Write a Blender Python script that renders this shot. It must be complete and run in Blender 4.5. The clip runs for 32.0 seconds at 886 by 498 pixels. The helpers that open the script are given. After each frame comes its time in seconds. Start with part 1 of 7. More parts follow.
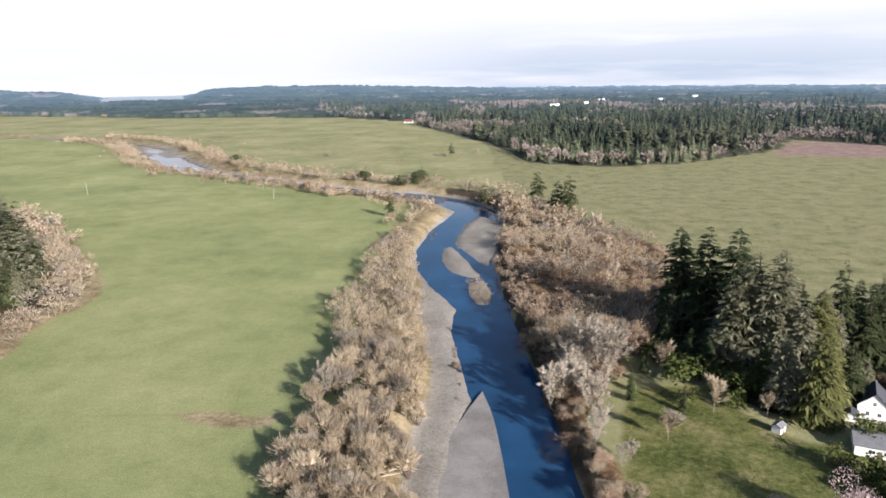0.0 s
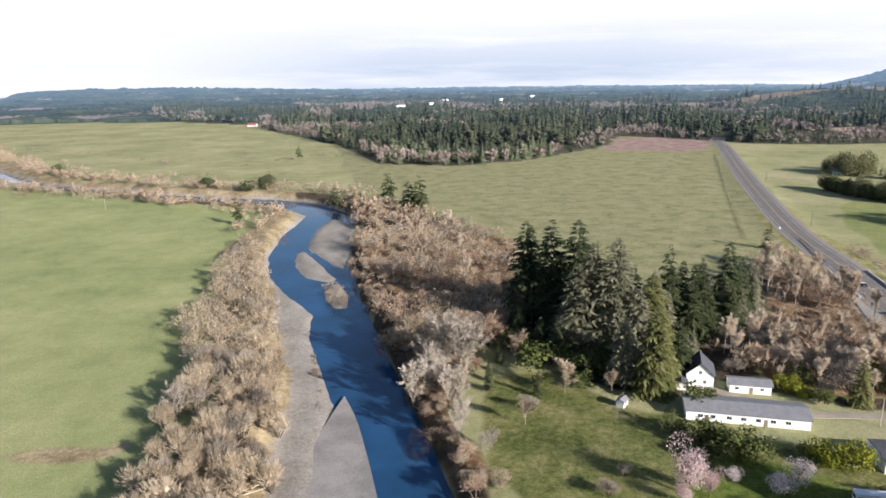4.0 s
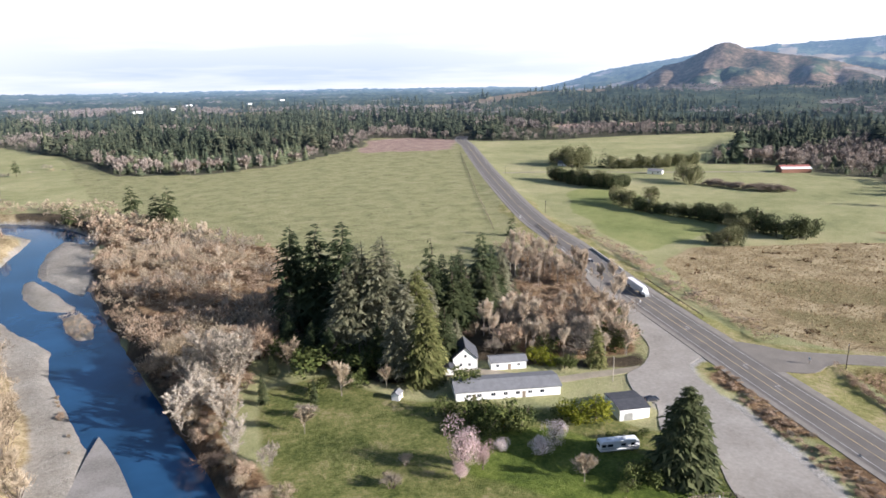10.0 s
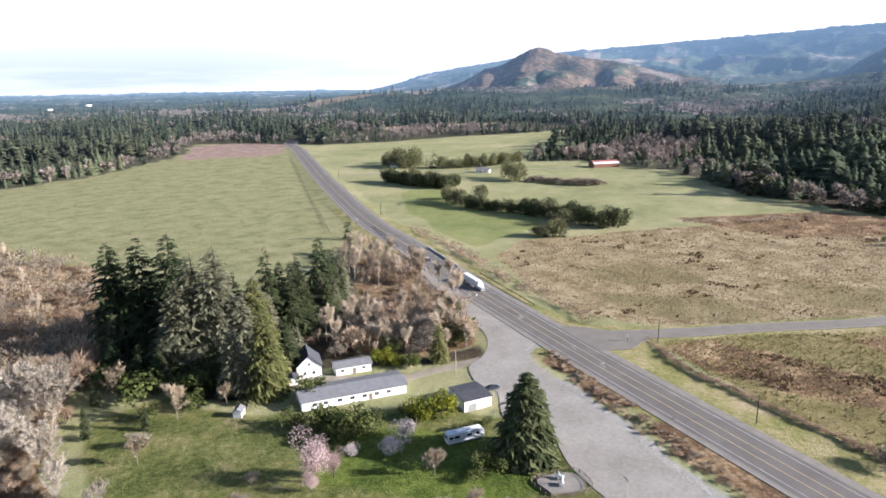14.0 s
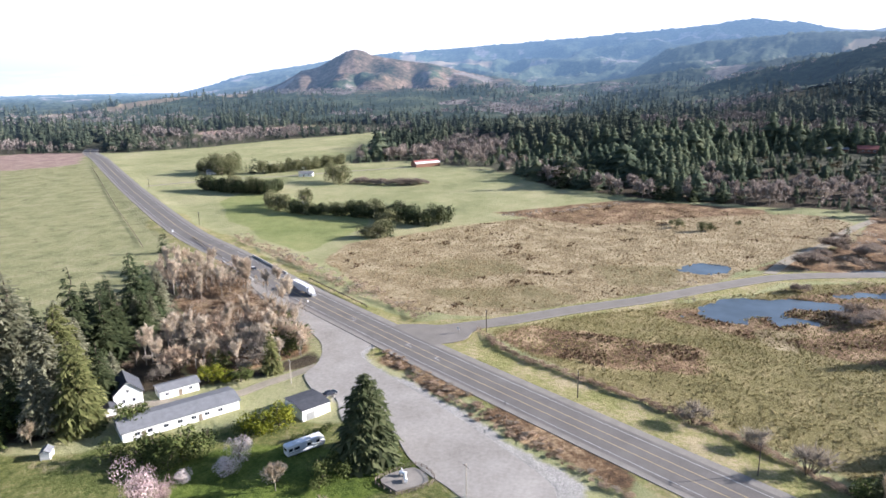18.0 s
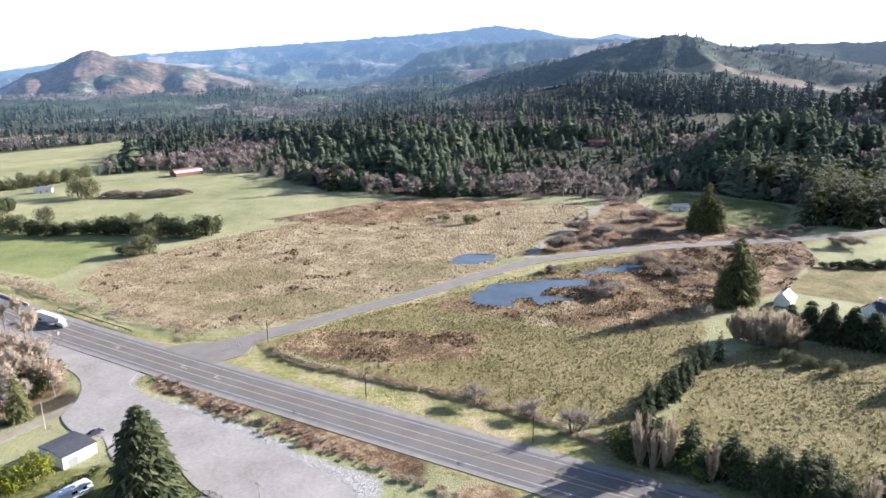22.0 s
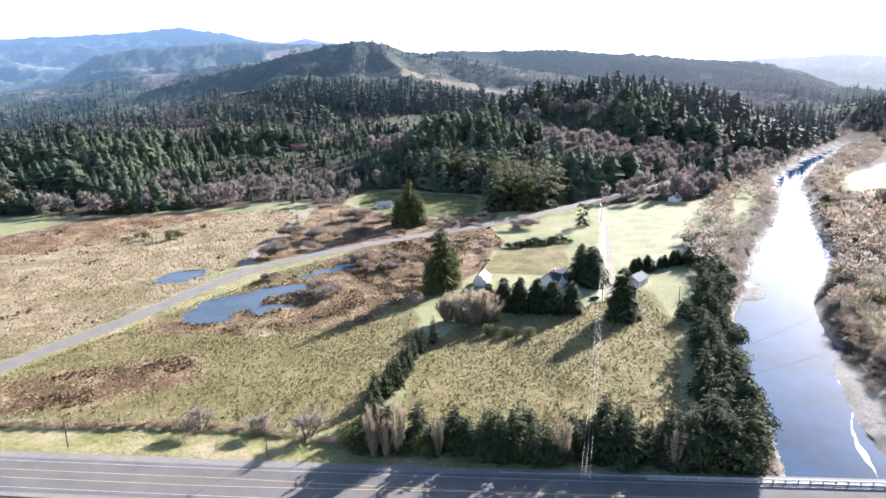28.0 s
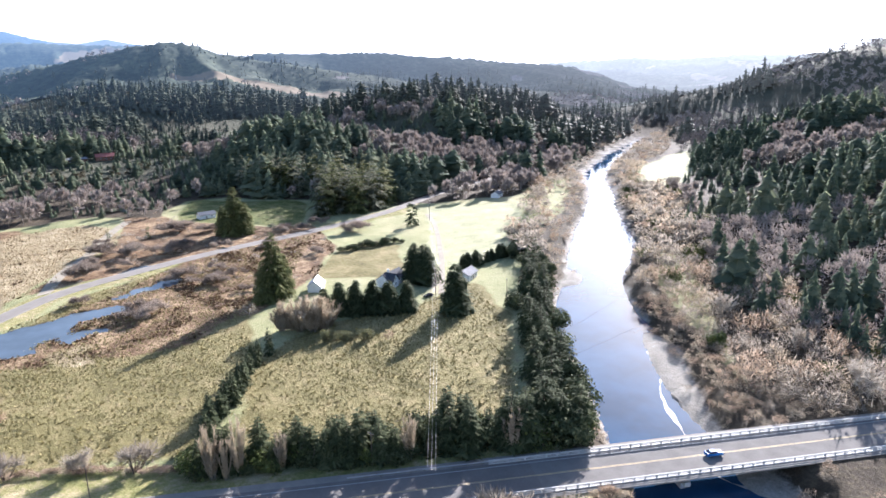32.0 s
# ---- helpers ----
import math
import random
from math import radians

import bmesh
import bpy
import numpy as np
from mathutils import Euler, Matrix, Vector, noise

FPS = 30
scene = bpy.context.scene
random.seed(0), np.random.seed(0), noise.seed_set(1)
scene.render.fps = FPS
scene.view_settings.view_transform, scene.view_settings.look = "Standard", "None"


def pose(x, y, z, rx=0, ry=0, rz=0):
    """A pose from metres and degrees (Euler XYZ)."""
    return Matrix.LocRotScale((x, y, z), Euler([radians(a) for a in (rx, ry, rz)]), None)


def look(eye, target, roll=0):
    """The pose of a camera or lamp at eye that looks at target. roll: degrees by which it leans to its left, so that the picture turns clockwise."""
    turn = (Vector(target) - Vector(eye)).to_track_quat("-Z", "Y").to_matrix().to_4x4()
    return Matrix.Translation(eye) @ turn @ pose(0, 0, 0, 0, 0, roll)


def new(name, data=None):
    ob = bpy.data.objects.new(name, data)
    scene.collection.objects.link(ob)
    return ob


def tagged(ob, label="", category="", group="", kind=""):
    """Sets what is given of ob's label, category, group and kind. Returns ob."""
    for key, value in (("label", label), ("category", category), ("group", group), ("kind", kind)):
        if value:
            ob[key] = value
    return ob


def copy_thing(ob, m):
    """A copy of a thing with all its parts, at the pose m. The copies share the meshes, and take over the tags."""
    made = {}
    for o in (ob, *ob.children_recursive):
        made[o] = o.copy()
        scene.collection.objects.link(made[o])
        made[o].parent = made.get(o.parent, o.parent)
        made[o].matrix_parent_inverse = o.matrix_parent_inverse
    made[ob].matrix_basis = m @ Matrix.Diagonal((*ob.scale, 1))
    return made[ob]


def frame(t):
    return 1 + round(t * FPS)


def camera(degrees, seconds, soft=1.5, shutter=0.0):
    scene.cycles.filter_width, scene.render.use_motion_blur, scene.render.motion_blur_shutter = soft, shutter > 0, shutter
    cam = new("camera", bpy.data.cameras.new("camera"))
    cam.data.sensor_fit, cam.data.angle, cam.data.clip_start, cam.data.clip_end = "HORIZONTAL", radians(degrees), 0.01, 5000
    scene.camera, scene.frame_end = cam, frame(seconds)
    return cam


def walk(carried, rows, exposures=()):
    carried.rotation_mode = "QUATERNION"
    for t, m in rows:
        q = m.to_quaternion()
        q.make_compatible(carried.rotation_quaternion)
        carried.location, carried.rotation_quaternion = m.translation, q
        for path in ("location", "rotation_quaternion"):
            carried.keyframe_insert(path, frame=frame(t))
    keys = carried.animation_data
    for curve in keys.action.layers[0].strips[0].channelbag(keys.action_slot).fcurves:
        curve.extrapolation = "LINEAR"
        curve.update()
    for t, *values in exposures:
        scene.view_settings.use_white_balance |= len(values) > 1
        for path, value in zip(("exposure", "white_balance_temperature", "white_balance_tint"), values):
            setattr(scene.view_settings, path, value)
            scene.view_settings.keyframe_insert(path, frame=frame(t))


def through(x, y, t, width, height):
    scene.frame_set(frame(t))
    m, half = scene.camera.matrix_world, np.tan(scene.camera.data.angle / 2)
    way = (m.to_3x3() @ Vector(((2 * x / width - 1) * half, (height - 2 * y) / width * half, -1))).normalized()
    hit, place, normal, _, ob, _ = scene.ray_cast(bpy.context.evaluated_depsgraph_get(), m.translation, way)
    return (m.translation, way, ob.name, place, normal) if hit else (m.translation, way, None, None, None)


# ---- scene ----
EXPOSURES = [(0.0, 1.07, 6200, 16.0), (12.0, 1.31, 6050, 16.3), (22.0, 1.73, 5780, 17.0), (32.0, 2.12, 5740, 17.6)]
cam = camera(66.00, 32.0, 1.6)
walk(cam, [
    (0.0, pose(0, 0, 100, 75.633, 0.802, 0.000)),
    (0.5, pose(0, 0, 100, 75.613, 0.765, -1.618)),
    (1.0, pose(0, 0, 100, 75.620, 0.800, -3.172)),
    (1.5, pose(0, 0, 100, 75.620, 0.787, -4.634)),
    (2.0, pose(0, 0, 100, 75.620, 0.796, -6.260)),
    (2.5, pose(0, 0, 100, 75.616, 0.825, -7.887)),
    (3.0, pose(0, 0, 100, 75.623, 0.827, -9.413)),
    (3.5, pose(0, 0, 100, 75.602, 0.831, -10.992)),
    (5.5, pose(0, 0, 100, 75.572, 0.857, -17.226)),
    (6.0, pose(0, 0, 100, 75.580, 0.855, -18.763)),
    (6.5, pose(0, 0, 100, 75.589, 0.831, -20.502)),
    (7.0, pose(0, 0, 100, 75.590, 0.831, -22.373)),
    (7.5, pose(0, 0, 100, 75.573, 0.830, -24.223)),
    (8.0, pose(0, 0, 100, 75.572, 0.845, -26.071)),
    (8.5, pose(0, 0, 100, 75.565, 0.823, -27.886)),
    (9.0, pose(0, 0, 100, 75.572, 0.821, -29.637)),
    (9.5, pose(0, 0, 100, 75.570, 0.796, -31.322)),
    (10.0, pose(0, 0, 100, 75.583, 0.807, -32.825)),
    (10.5, pose(0, 0, 100, 75.603, 0.782, -34.348)),
    (11.0, pose(0, 0, 100, 75.584, 0.748, -35.995)),
    (11.5, pose(0, 0, 100, 75.595, 0.766, -37.806)),
    (12.0, pose(0, 0, 100, 75.601, 0.764, -39.738)),
    (12.5, pose(0, 0, 100, 75.601, 0.791, -41.614)),
    (13.0, pose(0, 0, 100, 75.593, 0.738, -43.360)),
    (13.5, pose(0, 0, 100, 75.610, 0.745, -45.060)),
    (14.0, pose(0, 0, 100, 75.623, 0.764, -46.793)),
    (14.5, pose(0, 0, 100, 75.607, 0.765, -48.631)),
    (16.5, pose(0, 0, 100, 75.581, 0.713, -56.103)),
    (17.0, pose(0, 0, 100, 75.592, 0.730, -57.929)),
    (17.5, pose(0, 0, 100, 75.593, 0.750, -59.764)),
    (18.0, pose(0, 0, 100, 75.583, 0.768, -61.555)),
    (18.5, pose(0, 0, 100, 75.572, 0.769, -64.376)),
    (19.0, pose(0, 0, 100, 75.574, 0.757, -67.328)),
    (19.5, pose(0, 0, 100, 75.569, 0.743, -70.031)),
    (20.0, pose(0, 0, 100, 75.557, 0.759, -72.520)),
    (20.5, pose(0, 0, 100, 75.552, 0.789, -74.495)),
    (21.0, pose(0, 0, 100, 75.549, 0.743, -76.123)),
    (21.5, pose(0, 0, 100, 75.548, 0.740, -78.178)),
    (22.0, pose(0, 0, 100, 75.552, 0.769, -80.761)),
    (22.5, pose(0, 0, 100, 75.545, 0.769, -82.695)),
    (23.0, pose(0, 0, 100, 75.570, 0.757, -84.637)),
    (23.5, pose(0, 0, 100, 75.552, 0.774, -86.902)),
    (24.0, pose(0, 0, 100, 75.559, 0.766, -89.244)),
    (24.5, pose(0, 0, 100, 75.556, 0.745, -91.028)),
    (26.5, pose(0, 0, 100, 75.586, 0.774, -98.598)),
    (27.0, pose(0, 0, 100, 75.571, 0.768, -100.855)),
    (27.5, pose(0, 0, 100, 75.581, 0.810, -103.193)),
    (28.0, pose(0, 0, 100, 75.580, 0.807, -105.214)),
    (28.5, pose(0, 0, 100, 75.583, 0.845, -107.088)),
    (29.0, pose(0, 0, 100, 75.579, 0.843, -109.076)),
    (29.5, pose(0, 0, 100, 75.579, 0.803, -111.031)),
    (30.0, pose(0, 0, 100, 75.587, 0.874, -112.891)),
    (30.5, pose(0, 0, 100, 75.578, 0.849, -114.732)),
    (31.0, pose(0, 0, 100, 75.581, 0.911, -116.565)),
    (31.5, pose(0, 0, 100, 75.577, 0.931, -118.035)),
    (32.0, pose(0, 0, 100, 75.581, 0.971, -119.695)),
], EXPOSURES)
# path end

# ---- light ----
HAZE = 0.50
# emission strength of the haze painted on far woods and ranges
AIR = 0.20
SUN_AZ, SUN_EL = 144.0, 19.5
world = bpy.data.worlds.new("sky")
scene.world = world
world.use_nodes = True
wn = world.node_tree.nodes
wl = world.node_tree.links
sky = wn.new("ShaderNodeTexSky")
sky.sky_type = "NISHITA"
sky.sun_disc = False
sky.sun_elevation, sky.sun_rotation = radians(SUN_EL), radians(SUN_AZ)
sky.altitude, sky.air_density, sky.dust_density, sky.ozone_density = 60.0, 1.1, 1.5, 2.4
wl.new(sky.outputs[0], wn["Background"].inputs[0])
wn["Background"].inputs[1].default_value = 0.06
sun = new("sun", bpy.data.lights.new("sun", "SUN"))
sun.data.energy, sun.data.angle, sun.data.color = 4.9, radians(0.55), (1.0, 0.93, 0.83)
sa, se = radians(SUN_AZ), radians(SUN_EL)
sun.matrix_world = look((0, 0, 400), (-math.sin(sa) * math.cos(se) * 100, -math.cos(sa) * math.cos(se) * 100, 400 - math.sin(se) * 100))

# ---- materials ----
def node(nt, kind, **values):
    n = nt.nodes.new(kind)
    for key, value in values.items():
        if key in n.inputs:
            n.inputs[key].default_value = value
    return n


def ramp(nt, fac, stops):
    n = nt.nodes.new("ShaderNodeValToRGB")
    el = n.color_ramp.elements
    while len(el) < len(stops):
        el.new(0.5)
    for e, (p, c) in zip(el, stops):
        e.position, e.color = p, (*c, 1)
    nt.links.new(fac, n.inputs[0])
    return n.outputs[0]


def mixc(nt, fac, a, b, kind="MIX"):
    n = nt.nodes.new("ShaderNodeMix")
    n.data_type, n.blend_type = "RGBA", kind
    for sock, val in ((n.inputs[0], fac), (n.inputs[6], a), (n.inputs[7], b)):
        if isinstance(val, (int, float)):
            sock.default_value = val
        elif isinstance(val, tuple):
            sock.default_value = (*val, 1)
        else:
            nt.links.new(val, sock)
    return n.outputs[2]


def fmath(nt, op, a, b=0.0, clamp=False):
    n = nt.nodes.new("ShaderNodeMath")
    n.operation, n.use_clamp = op, clamp
    for sock, val in ((n.inputs[0], a), (n.inputs[1], b)):
        if isinstance(val, (int, float)):
            sock.default_value = val
        else:
            nt.links.new(val, sock)
    return n.outputs[0]


def start_mat(name, rough=0.9, metal=0.0, spec=0.3):
    m = bpy.data.materials.new(name)
    m.use_nodes = True
    b = m.node_tree.nodes["Principled BSDF"]
    b.inputs["Roughness"].default_value, b.inputs["Metallic"].default_value = rough, metal
    b.inputs["Specular IOR Level"].default_value = spec
    return m, m.node_tree, b


def coords(nt, obj=False):
    if obj:
        return nt.nodes.new("ShaderNodeTexCoord").outputs["Object"]
    return nt.nodes.new("ShaderNodeNewGeometry").outputs["Position"]


def noise_out(nt, vec, scale, detail=4.0, rough=0.6):
    n = node(nt, "ShaderNodeTexNoise", Scale=scale, Detail=detail, Roughness=rough)
    nt.links.new(vec, n.inputs["Vector"])
    return n.outputs["Fac"]


def bump(nt, b, height, strength, distance):
    n = node(nt, "ShaderNodeBump", Strength=strength, Distance=distance)
    nt.links.new(height, n.inputs["Height"])
    nt.links.new(n.outputs[0], b.inputs["Normal"])


def surface(name, dark, light, scale, rough=0.9, metal=0.0, spec=0.3, relief=0.3, depth=0.02, fine=8.0, obj=False):
    """Two scales of colour variation with a fine relief."""
    m, nt, b = start_mat(name, rough, metal, spec)
    vec = coords(nt, obj)
    big, small = noise_out(nt, vec, scale), noise_out(nt, vec, scale * fine, 6.0, 0.7)
    mean = fmath(nt, "ADD", fmath(nt, "MULTIPLY", big, 0.55), fmath(nt, "MULTIPLY", small, 0.45))
    nt.links.new(ramp(nt, mean, [(0.32, dark), (0.68, light)]), b.inputs["Base Color"])
    bump(nt, b, small, relief, depth)
    return m


STOPS = {}


def foliage(name, stops, rough=0.85, through=0.0, spec=0.07, by_object=0.35, stands=0.0, spread=1.0, air=False):
    """Leaves, needles or twigs: colour differs from spray to spray and from plant to plant."""
    STOPS[name] = (stops, through)
    m, nt, b = start_mat(name, rough, 0.0, spec)
    isl = nt.nodes.new("ShaderNodeNewGeometry").outputs["Random Per Island"]
    if spread < 1:
        isl = fmath(nt, "ADD", fmath(nt, "MULTIPLY", isl, spread), 0.5 - 0.5 * spread)
    own = nt.nodes.new("ShaderNodeObjectInfo").outputs["Random"]
    mean = fmath(nt, "ADD", fmath(nt, "MULTIPLY", isl, 1.0 - by_object), fmath(nt, "MULTIPLY", own, by_object))
    if stands:
        zone = fmath(nt, "SUBTRACT", noise_out(nt, coords(nt), 0.007, 6, 0.6), 0.5)
        mean = fmath(nt, "ADD", mean, fmath(nt, "MULTIPLY", zone, stands))
    nt.links.new(ramp(nt, mean, stops), b.inputs["Base Color"])
    # far plants glow, to stand in for the haze before them
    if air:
        paint_air_haze(nt, b, coords(nt))
    if through:
        b.inputs["Subsurface Weight"].default_value = 0.0
        t = nt.nodes.new("ShaderNodeBsdfTranslucent")
        nt.links.new(b.inputs["Base Color"].links[0].from_socket, t.inputs[0])
        mx = nt.nodes.new("ShaderNodeMixShader")
        mx.inputs[0].default_value = through
        nt.links.new(b.outputs[0], mx.inputs[1])
        nt.links.new(t.outputs[0], mx.inputs[2])
        nt.links.new(mx.outputs[0], nt.nodes["Material Output"].inputs[0])
    return m


def ground_material():
    m, nt, b = start_mat("ground_cover", 0.95, 0.0, 0.15)
    pos = coords(nt)
    n_big, n_mid, n_fine = noise_out(nt, pos, 0.012, 5), noise_out(nt, pos, 0.07, 5), noise_out(nt, pos, 0.6, 6, 0.7)
    n_grass = noise_out(nt, pos, 1.9, 4, 0.75)
    mix2 = fmath(nt, "ADD", fmath(nt, "MULTIPLY", n_mid, 0.5), fmath(nt, "MULTIPLY", n_fine, 0.5))
    mix3 = fmath(nt, "ADD", fmath(nt, "MULTIPLY", n_big, 0.5), fmath(nt, "MULTIPLY", mix2, 0.5))

    def weight(attr, soft=0.9):
        a = nt.nodes.new("ShaderNodeAttribute")
        a.attribute_name = attr
        e = fmath(nt, "ADD", a.outputs["Fac"], fmath(nt, "MULTIPLY", fmath(nt, "SUBTRACT", mix2, 0.5), soft))
        return fmath(nt, "MULTIPLY", fmath(nt, "SUBTRACT", e, 0.38), 4.0, True)

    col = ramp(nt, mix3, [(0.37, (0.175, 0.185, 0.084)), (0.47, (0.265, 0.268, 0.128)), (0.56, (0.335, 0.318, 0.168)), (0.65, (0.42, 0.365, 0.225))])
    col = mixc(nt, weight("rich"), col, ramp(nt, mix3, [(0.38, (0.190, 0.225, 0.088)), (0.5, (0.280, 0.305, 0.130)), (0.62, (0.37, 0.368, 0.178))]))
    col = mixc(nt, weight("meadow"), col, ramp(nt, mix3, [(0.38, (0.140, 0.170, 0.056)), (0.5, (0.218, 0.240, 0.088)), (0.62, (0.30, 0.295, 0.128))]))
    col = mixc(nt, weight("rough_pasture"), col, ramp(nt, mix2, [(0.34, (0.14, 0.145, 0.064)), (0.5, (0.25, 0.246, 0.120)), (0.66, (0.34, 0.305, 0.18))]))
    rush = fmath(nt, "MULTIPLY", fmath(nt, "MULTIPLY", fmath(nt, "SUBTRACT", noise_out(nt, pos, 0.11, 5, 0.7), 0.585), 9.0, True), 0.75)
    col = mixc(nt, fmath(nt, "MULTIPLY", rush, weight("rough_pasture")), col, (0.085, 0.082, 0.036))
    col = mixc(nt, weight("sedge"), col, ramp(nt, mix2, [(0.36, (0.095, 0.080, 0.030)), (0.48, (0.180, 0.153, 0.060)), (0.62, (0.285, 0.232, 0.113))]))
    # paler base colour stands in for sun glare on wet, backlit grass
    col = mixc(nt, weight("pale"), col, ramp(nt, mix2, [(0.34, (0.235, 0.24, 0.125)), (0.5, (0.335, 0.335, 0.19)), (0.66, (0.42, 0.41, 0.25))]))
    col = mixc(nt, weight("pink"), col, ramp(nt, mix2, [(0.34, (0.15, 0.10, 0.085)), (0.5, (0.30, 0.21, 0.175)), (0.66, (0.40, 0.31, 0.25))]))
    col = mixc(nt, weight("tan"), col, ramp(nt, mix2, [(0.34, (0.12, 0.088, 0.044)), (0.48, (0.265, 0.208, 0.115)), (0.62, (0.44, 0.36, 0.225))]))
    col = mixc(nt, fmath(nt, "MULTIPLY", weight("bog", 2.2), 0.95), col, ramp(nt, mix2, [(0.34, (0.12, 0.095, 0.045)), (0.5, (0.21, 0.175, 0.085)), (0.66, (0.33, 0.27, 0.16))]))
    col = mixc(nt, weight("verge"), col, ramp(nt, mix2, [(0.36, (0.135, 0.15, 0.045)), (0.48, (0.24, 0.225, 0.085)), (0.62, (0.40, 0.325, 0.20))]))
    col = mixc(nt, weight("rust"), col, ramp(nt, mix2, [(0.36, (0.060, 0.038, 0.023)), (0.5, (0.18, 0.112, 0.060)), (0.62, (0.42, 0.305, 0.18))]))
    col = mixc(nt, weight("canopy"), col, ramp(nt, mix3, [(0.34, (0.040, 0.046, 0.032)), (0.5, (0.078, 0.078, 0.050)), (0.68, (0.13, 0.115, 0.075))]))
    # brown litter, its darks deepened to stand in for shade under the plants
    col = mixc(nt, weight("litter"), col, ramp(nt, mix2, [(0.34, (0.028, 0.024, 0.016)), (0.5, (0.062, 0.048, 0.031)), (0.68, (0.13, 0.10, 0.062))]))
    col = mixc(nt, weight("lawn"), col, ramp(nt, mix2, [(0.36, (0.042, 0.056, 0.014)), (0.46, (0.098, 0.116, 0.031)), (0.55, (0.175, 0.172, 0.062)), (0.64, (0.275, 0.232, 0.125))]))
    col = mixc(nt, weight("green_lawn"), col, ramp(nt, mix2, [(0.36, (0.038, 0.062, 0.010)), (0.5, (0.10, 0.135, 0.024)), (0.64, (0.18, 0.20, 0.05))]))
    col = mixc(nt, weight("gravel"), col, ramp(nt, mix2, [(0.3, (0.17, 0.152, 0.125)), (0.5, (0.285, 0.262, 0.225)), (0.7, (0.40, 0.372, 0.325))]))
    col = mixc(nt, weight("lot"), col, ramp(nt, mix2, [(0.3, (0.22, 0.205, 0.185)), (0.5, (0.32, 0.305, 0.28)), (0.7, (0.40, 0.38, 0.355))]))
    col = mixc(nt, 0.5, col, ramp(nt, n_grass, [(0.30, (0.22, 0.22, 0.22)), (0.52, (0.52, 0.52, 0.52)), (0.72, (0.78, 0.78, 0.78))]), "OVERLAY")
    nt.links.new(col, b.inputs["Base Color"])
    bump(nt, b, fmath(nt, "ADD", n_grass, fmath(nt, "MULTIPLY", n_fine, 1.5)), 0.7, 0.5)
    return m


def water_material(name, tint, ripple, scale):
    m, nt, b = start_mat(name, 0.06, 0.0, 0.5)
    b.inputs["IOR"].default_value = 1.333
    pos = coords(nt)
    deep = noise_out(nt, pos, 0.03, 4)
    nt.links.new(ramp(nt, deep, [(0.35, tint), (0.65, tuple(c * 1.8 for c in tint))]), b.inputs["Base Color"])
    bump(nt, b, fmath(nt, "ADD", noise_out(nt, pos, scale, 3), fmath(nt, "MULTIPLY", noise_out(nt, pos, scale * 0.13, 2), 3.0)), ripple, 0.05)
    return m


M_GROUND = ground_material()
# river and pond tints carry part of the sky's reflection as base colour
M_WATER = water_material("river_water", (0.011, 0.040, 0.088), 0.2, 1.2)
M_POND = water_material("pond_water", (0.060, 0.076, 0.092), 0.05, 0.8)
# matte sea: sky reflection and haze put into its pale colour
M_SEA = surface("hazy_sea_water", (0.30, 0.36, 0.42), (0.36, 0.42, 0.48), 0.004, 0.8, spec=0.1, relief=0.05)
M_RIFFLE = surface("broken_white_water", (0.10, 0.11, 0.11), (0.46, 0.47, 0.47), 0.9, 0.6, spec=0.3, relief=0.8, depth=0.1, fine=6)
M_ASPHALT = surface("asphalt", (0.112, 0.102, 0.093), (0.182, 0.167, 0.152), 0.12, 0.92, relief=0.2, fine=12)
M_SIDE_ASPHALT = surface("worn_asphalt", (0.155, 0.139, 0.120), (0.235, 0.213, 0.186), 0.15, 0.95, relief=0.2, fine=10)
M_SHOULDER = surface("road_shoulder", (0.185, 0.170, 0.150), (0.28, 0.256, 0.225), 0.25, 0.95, relief=0.3, fine=9)
M_LOT = surface("packed_gravel_lot", (0.195, 0.178, 0.156), (0.375, 0.348, 0.312), 0.06, 0.95, relief=0.3, fine=14)
M_TRACK = surface("gravel_track", (0.21, 0.185, 0.135), (0.36, 0.315, 0.245), 0.2, 0.95, relief=0.3)
M_BAR = surface("river_gravel", (0.15, 0.14, 0.125), (0.35, 0.33, 0.305), 0.09, 0.95, relief=0.6, depth=0.12, fine=22)
M_WHITE_LINE = surface("white_road_paint", (0.28, 0.275, 0.265), (0.62, 0.615, 0.60), 0.6, 0.8)
M_YELLOW_LINE = surface("yellow_road_paint", (0.40, 0.31, 0.18), (0.62, 0.49, 0.27), 0.6, 0.8)
# paler than the asphalt: the low sun's glancing sheen put into the colour
M_DECK = surface("worn_bridge_deck", (0.14, 0.131, 0.12), (0.21, 0.198, 0.182), 0.2, 1.0, spec=0.1, relief=0.2, fine=9)
M_CONCRETE = surface("weathered_concrete", (0.38, 0.37, 0.35), (0.58, 0.57, 0.54), 0.4, 0.9, relief=0.2)
M_WHITE = surface("white_painted_boards", (0.70, 0.70, 0.68), (0.84, 0.84, 0.82), 0.5, 0.7, obj=True)
M_ROOF = surface("grey_roof_felt", (0.14, 0.143, 0.15), (0.225, 0.23, 0.24), 0.5, 0.9, relief=0.4, obj=True)
M_ROOF_DARK = surface("dark_roof_shingle", (0.045, 0.047, 0.055), (0.085, 0.088, 0.10), 0.8, 0.9, relief=0.4, obj=True)
M_RED_ROOF = surface("red_sheet_roof", (0.25, 0.085, 0.07), (0.38, 0.15, 0.125), 0.3, 0.6, obj=True)
M_BROWN_WALL = surface("brown_boards", (0.16, 0.08, 0.05), (0.26, 0.13, 0.09), 0.5, 0.8, obj=True)
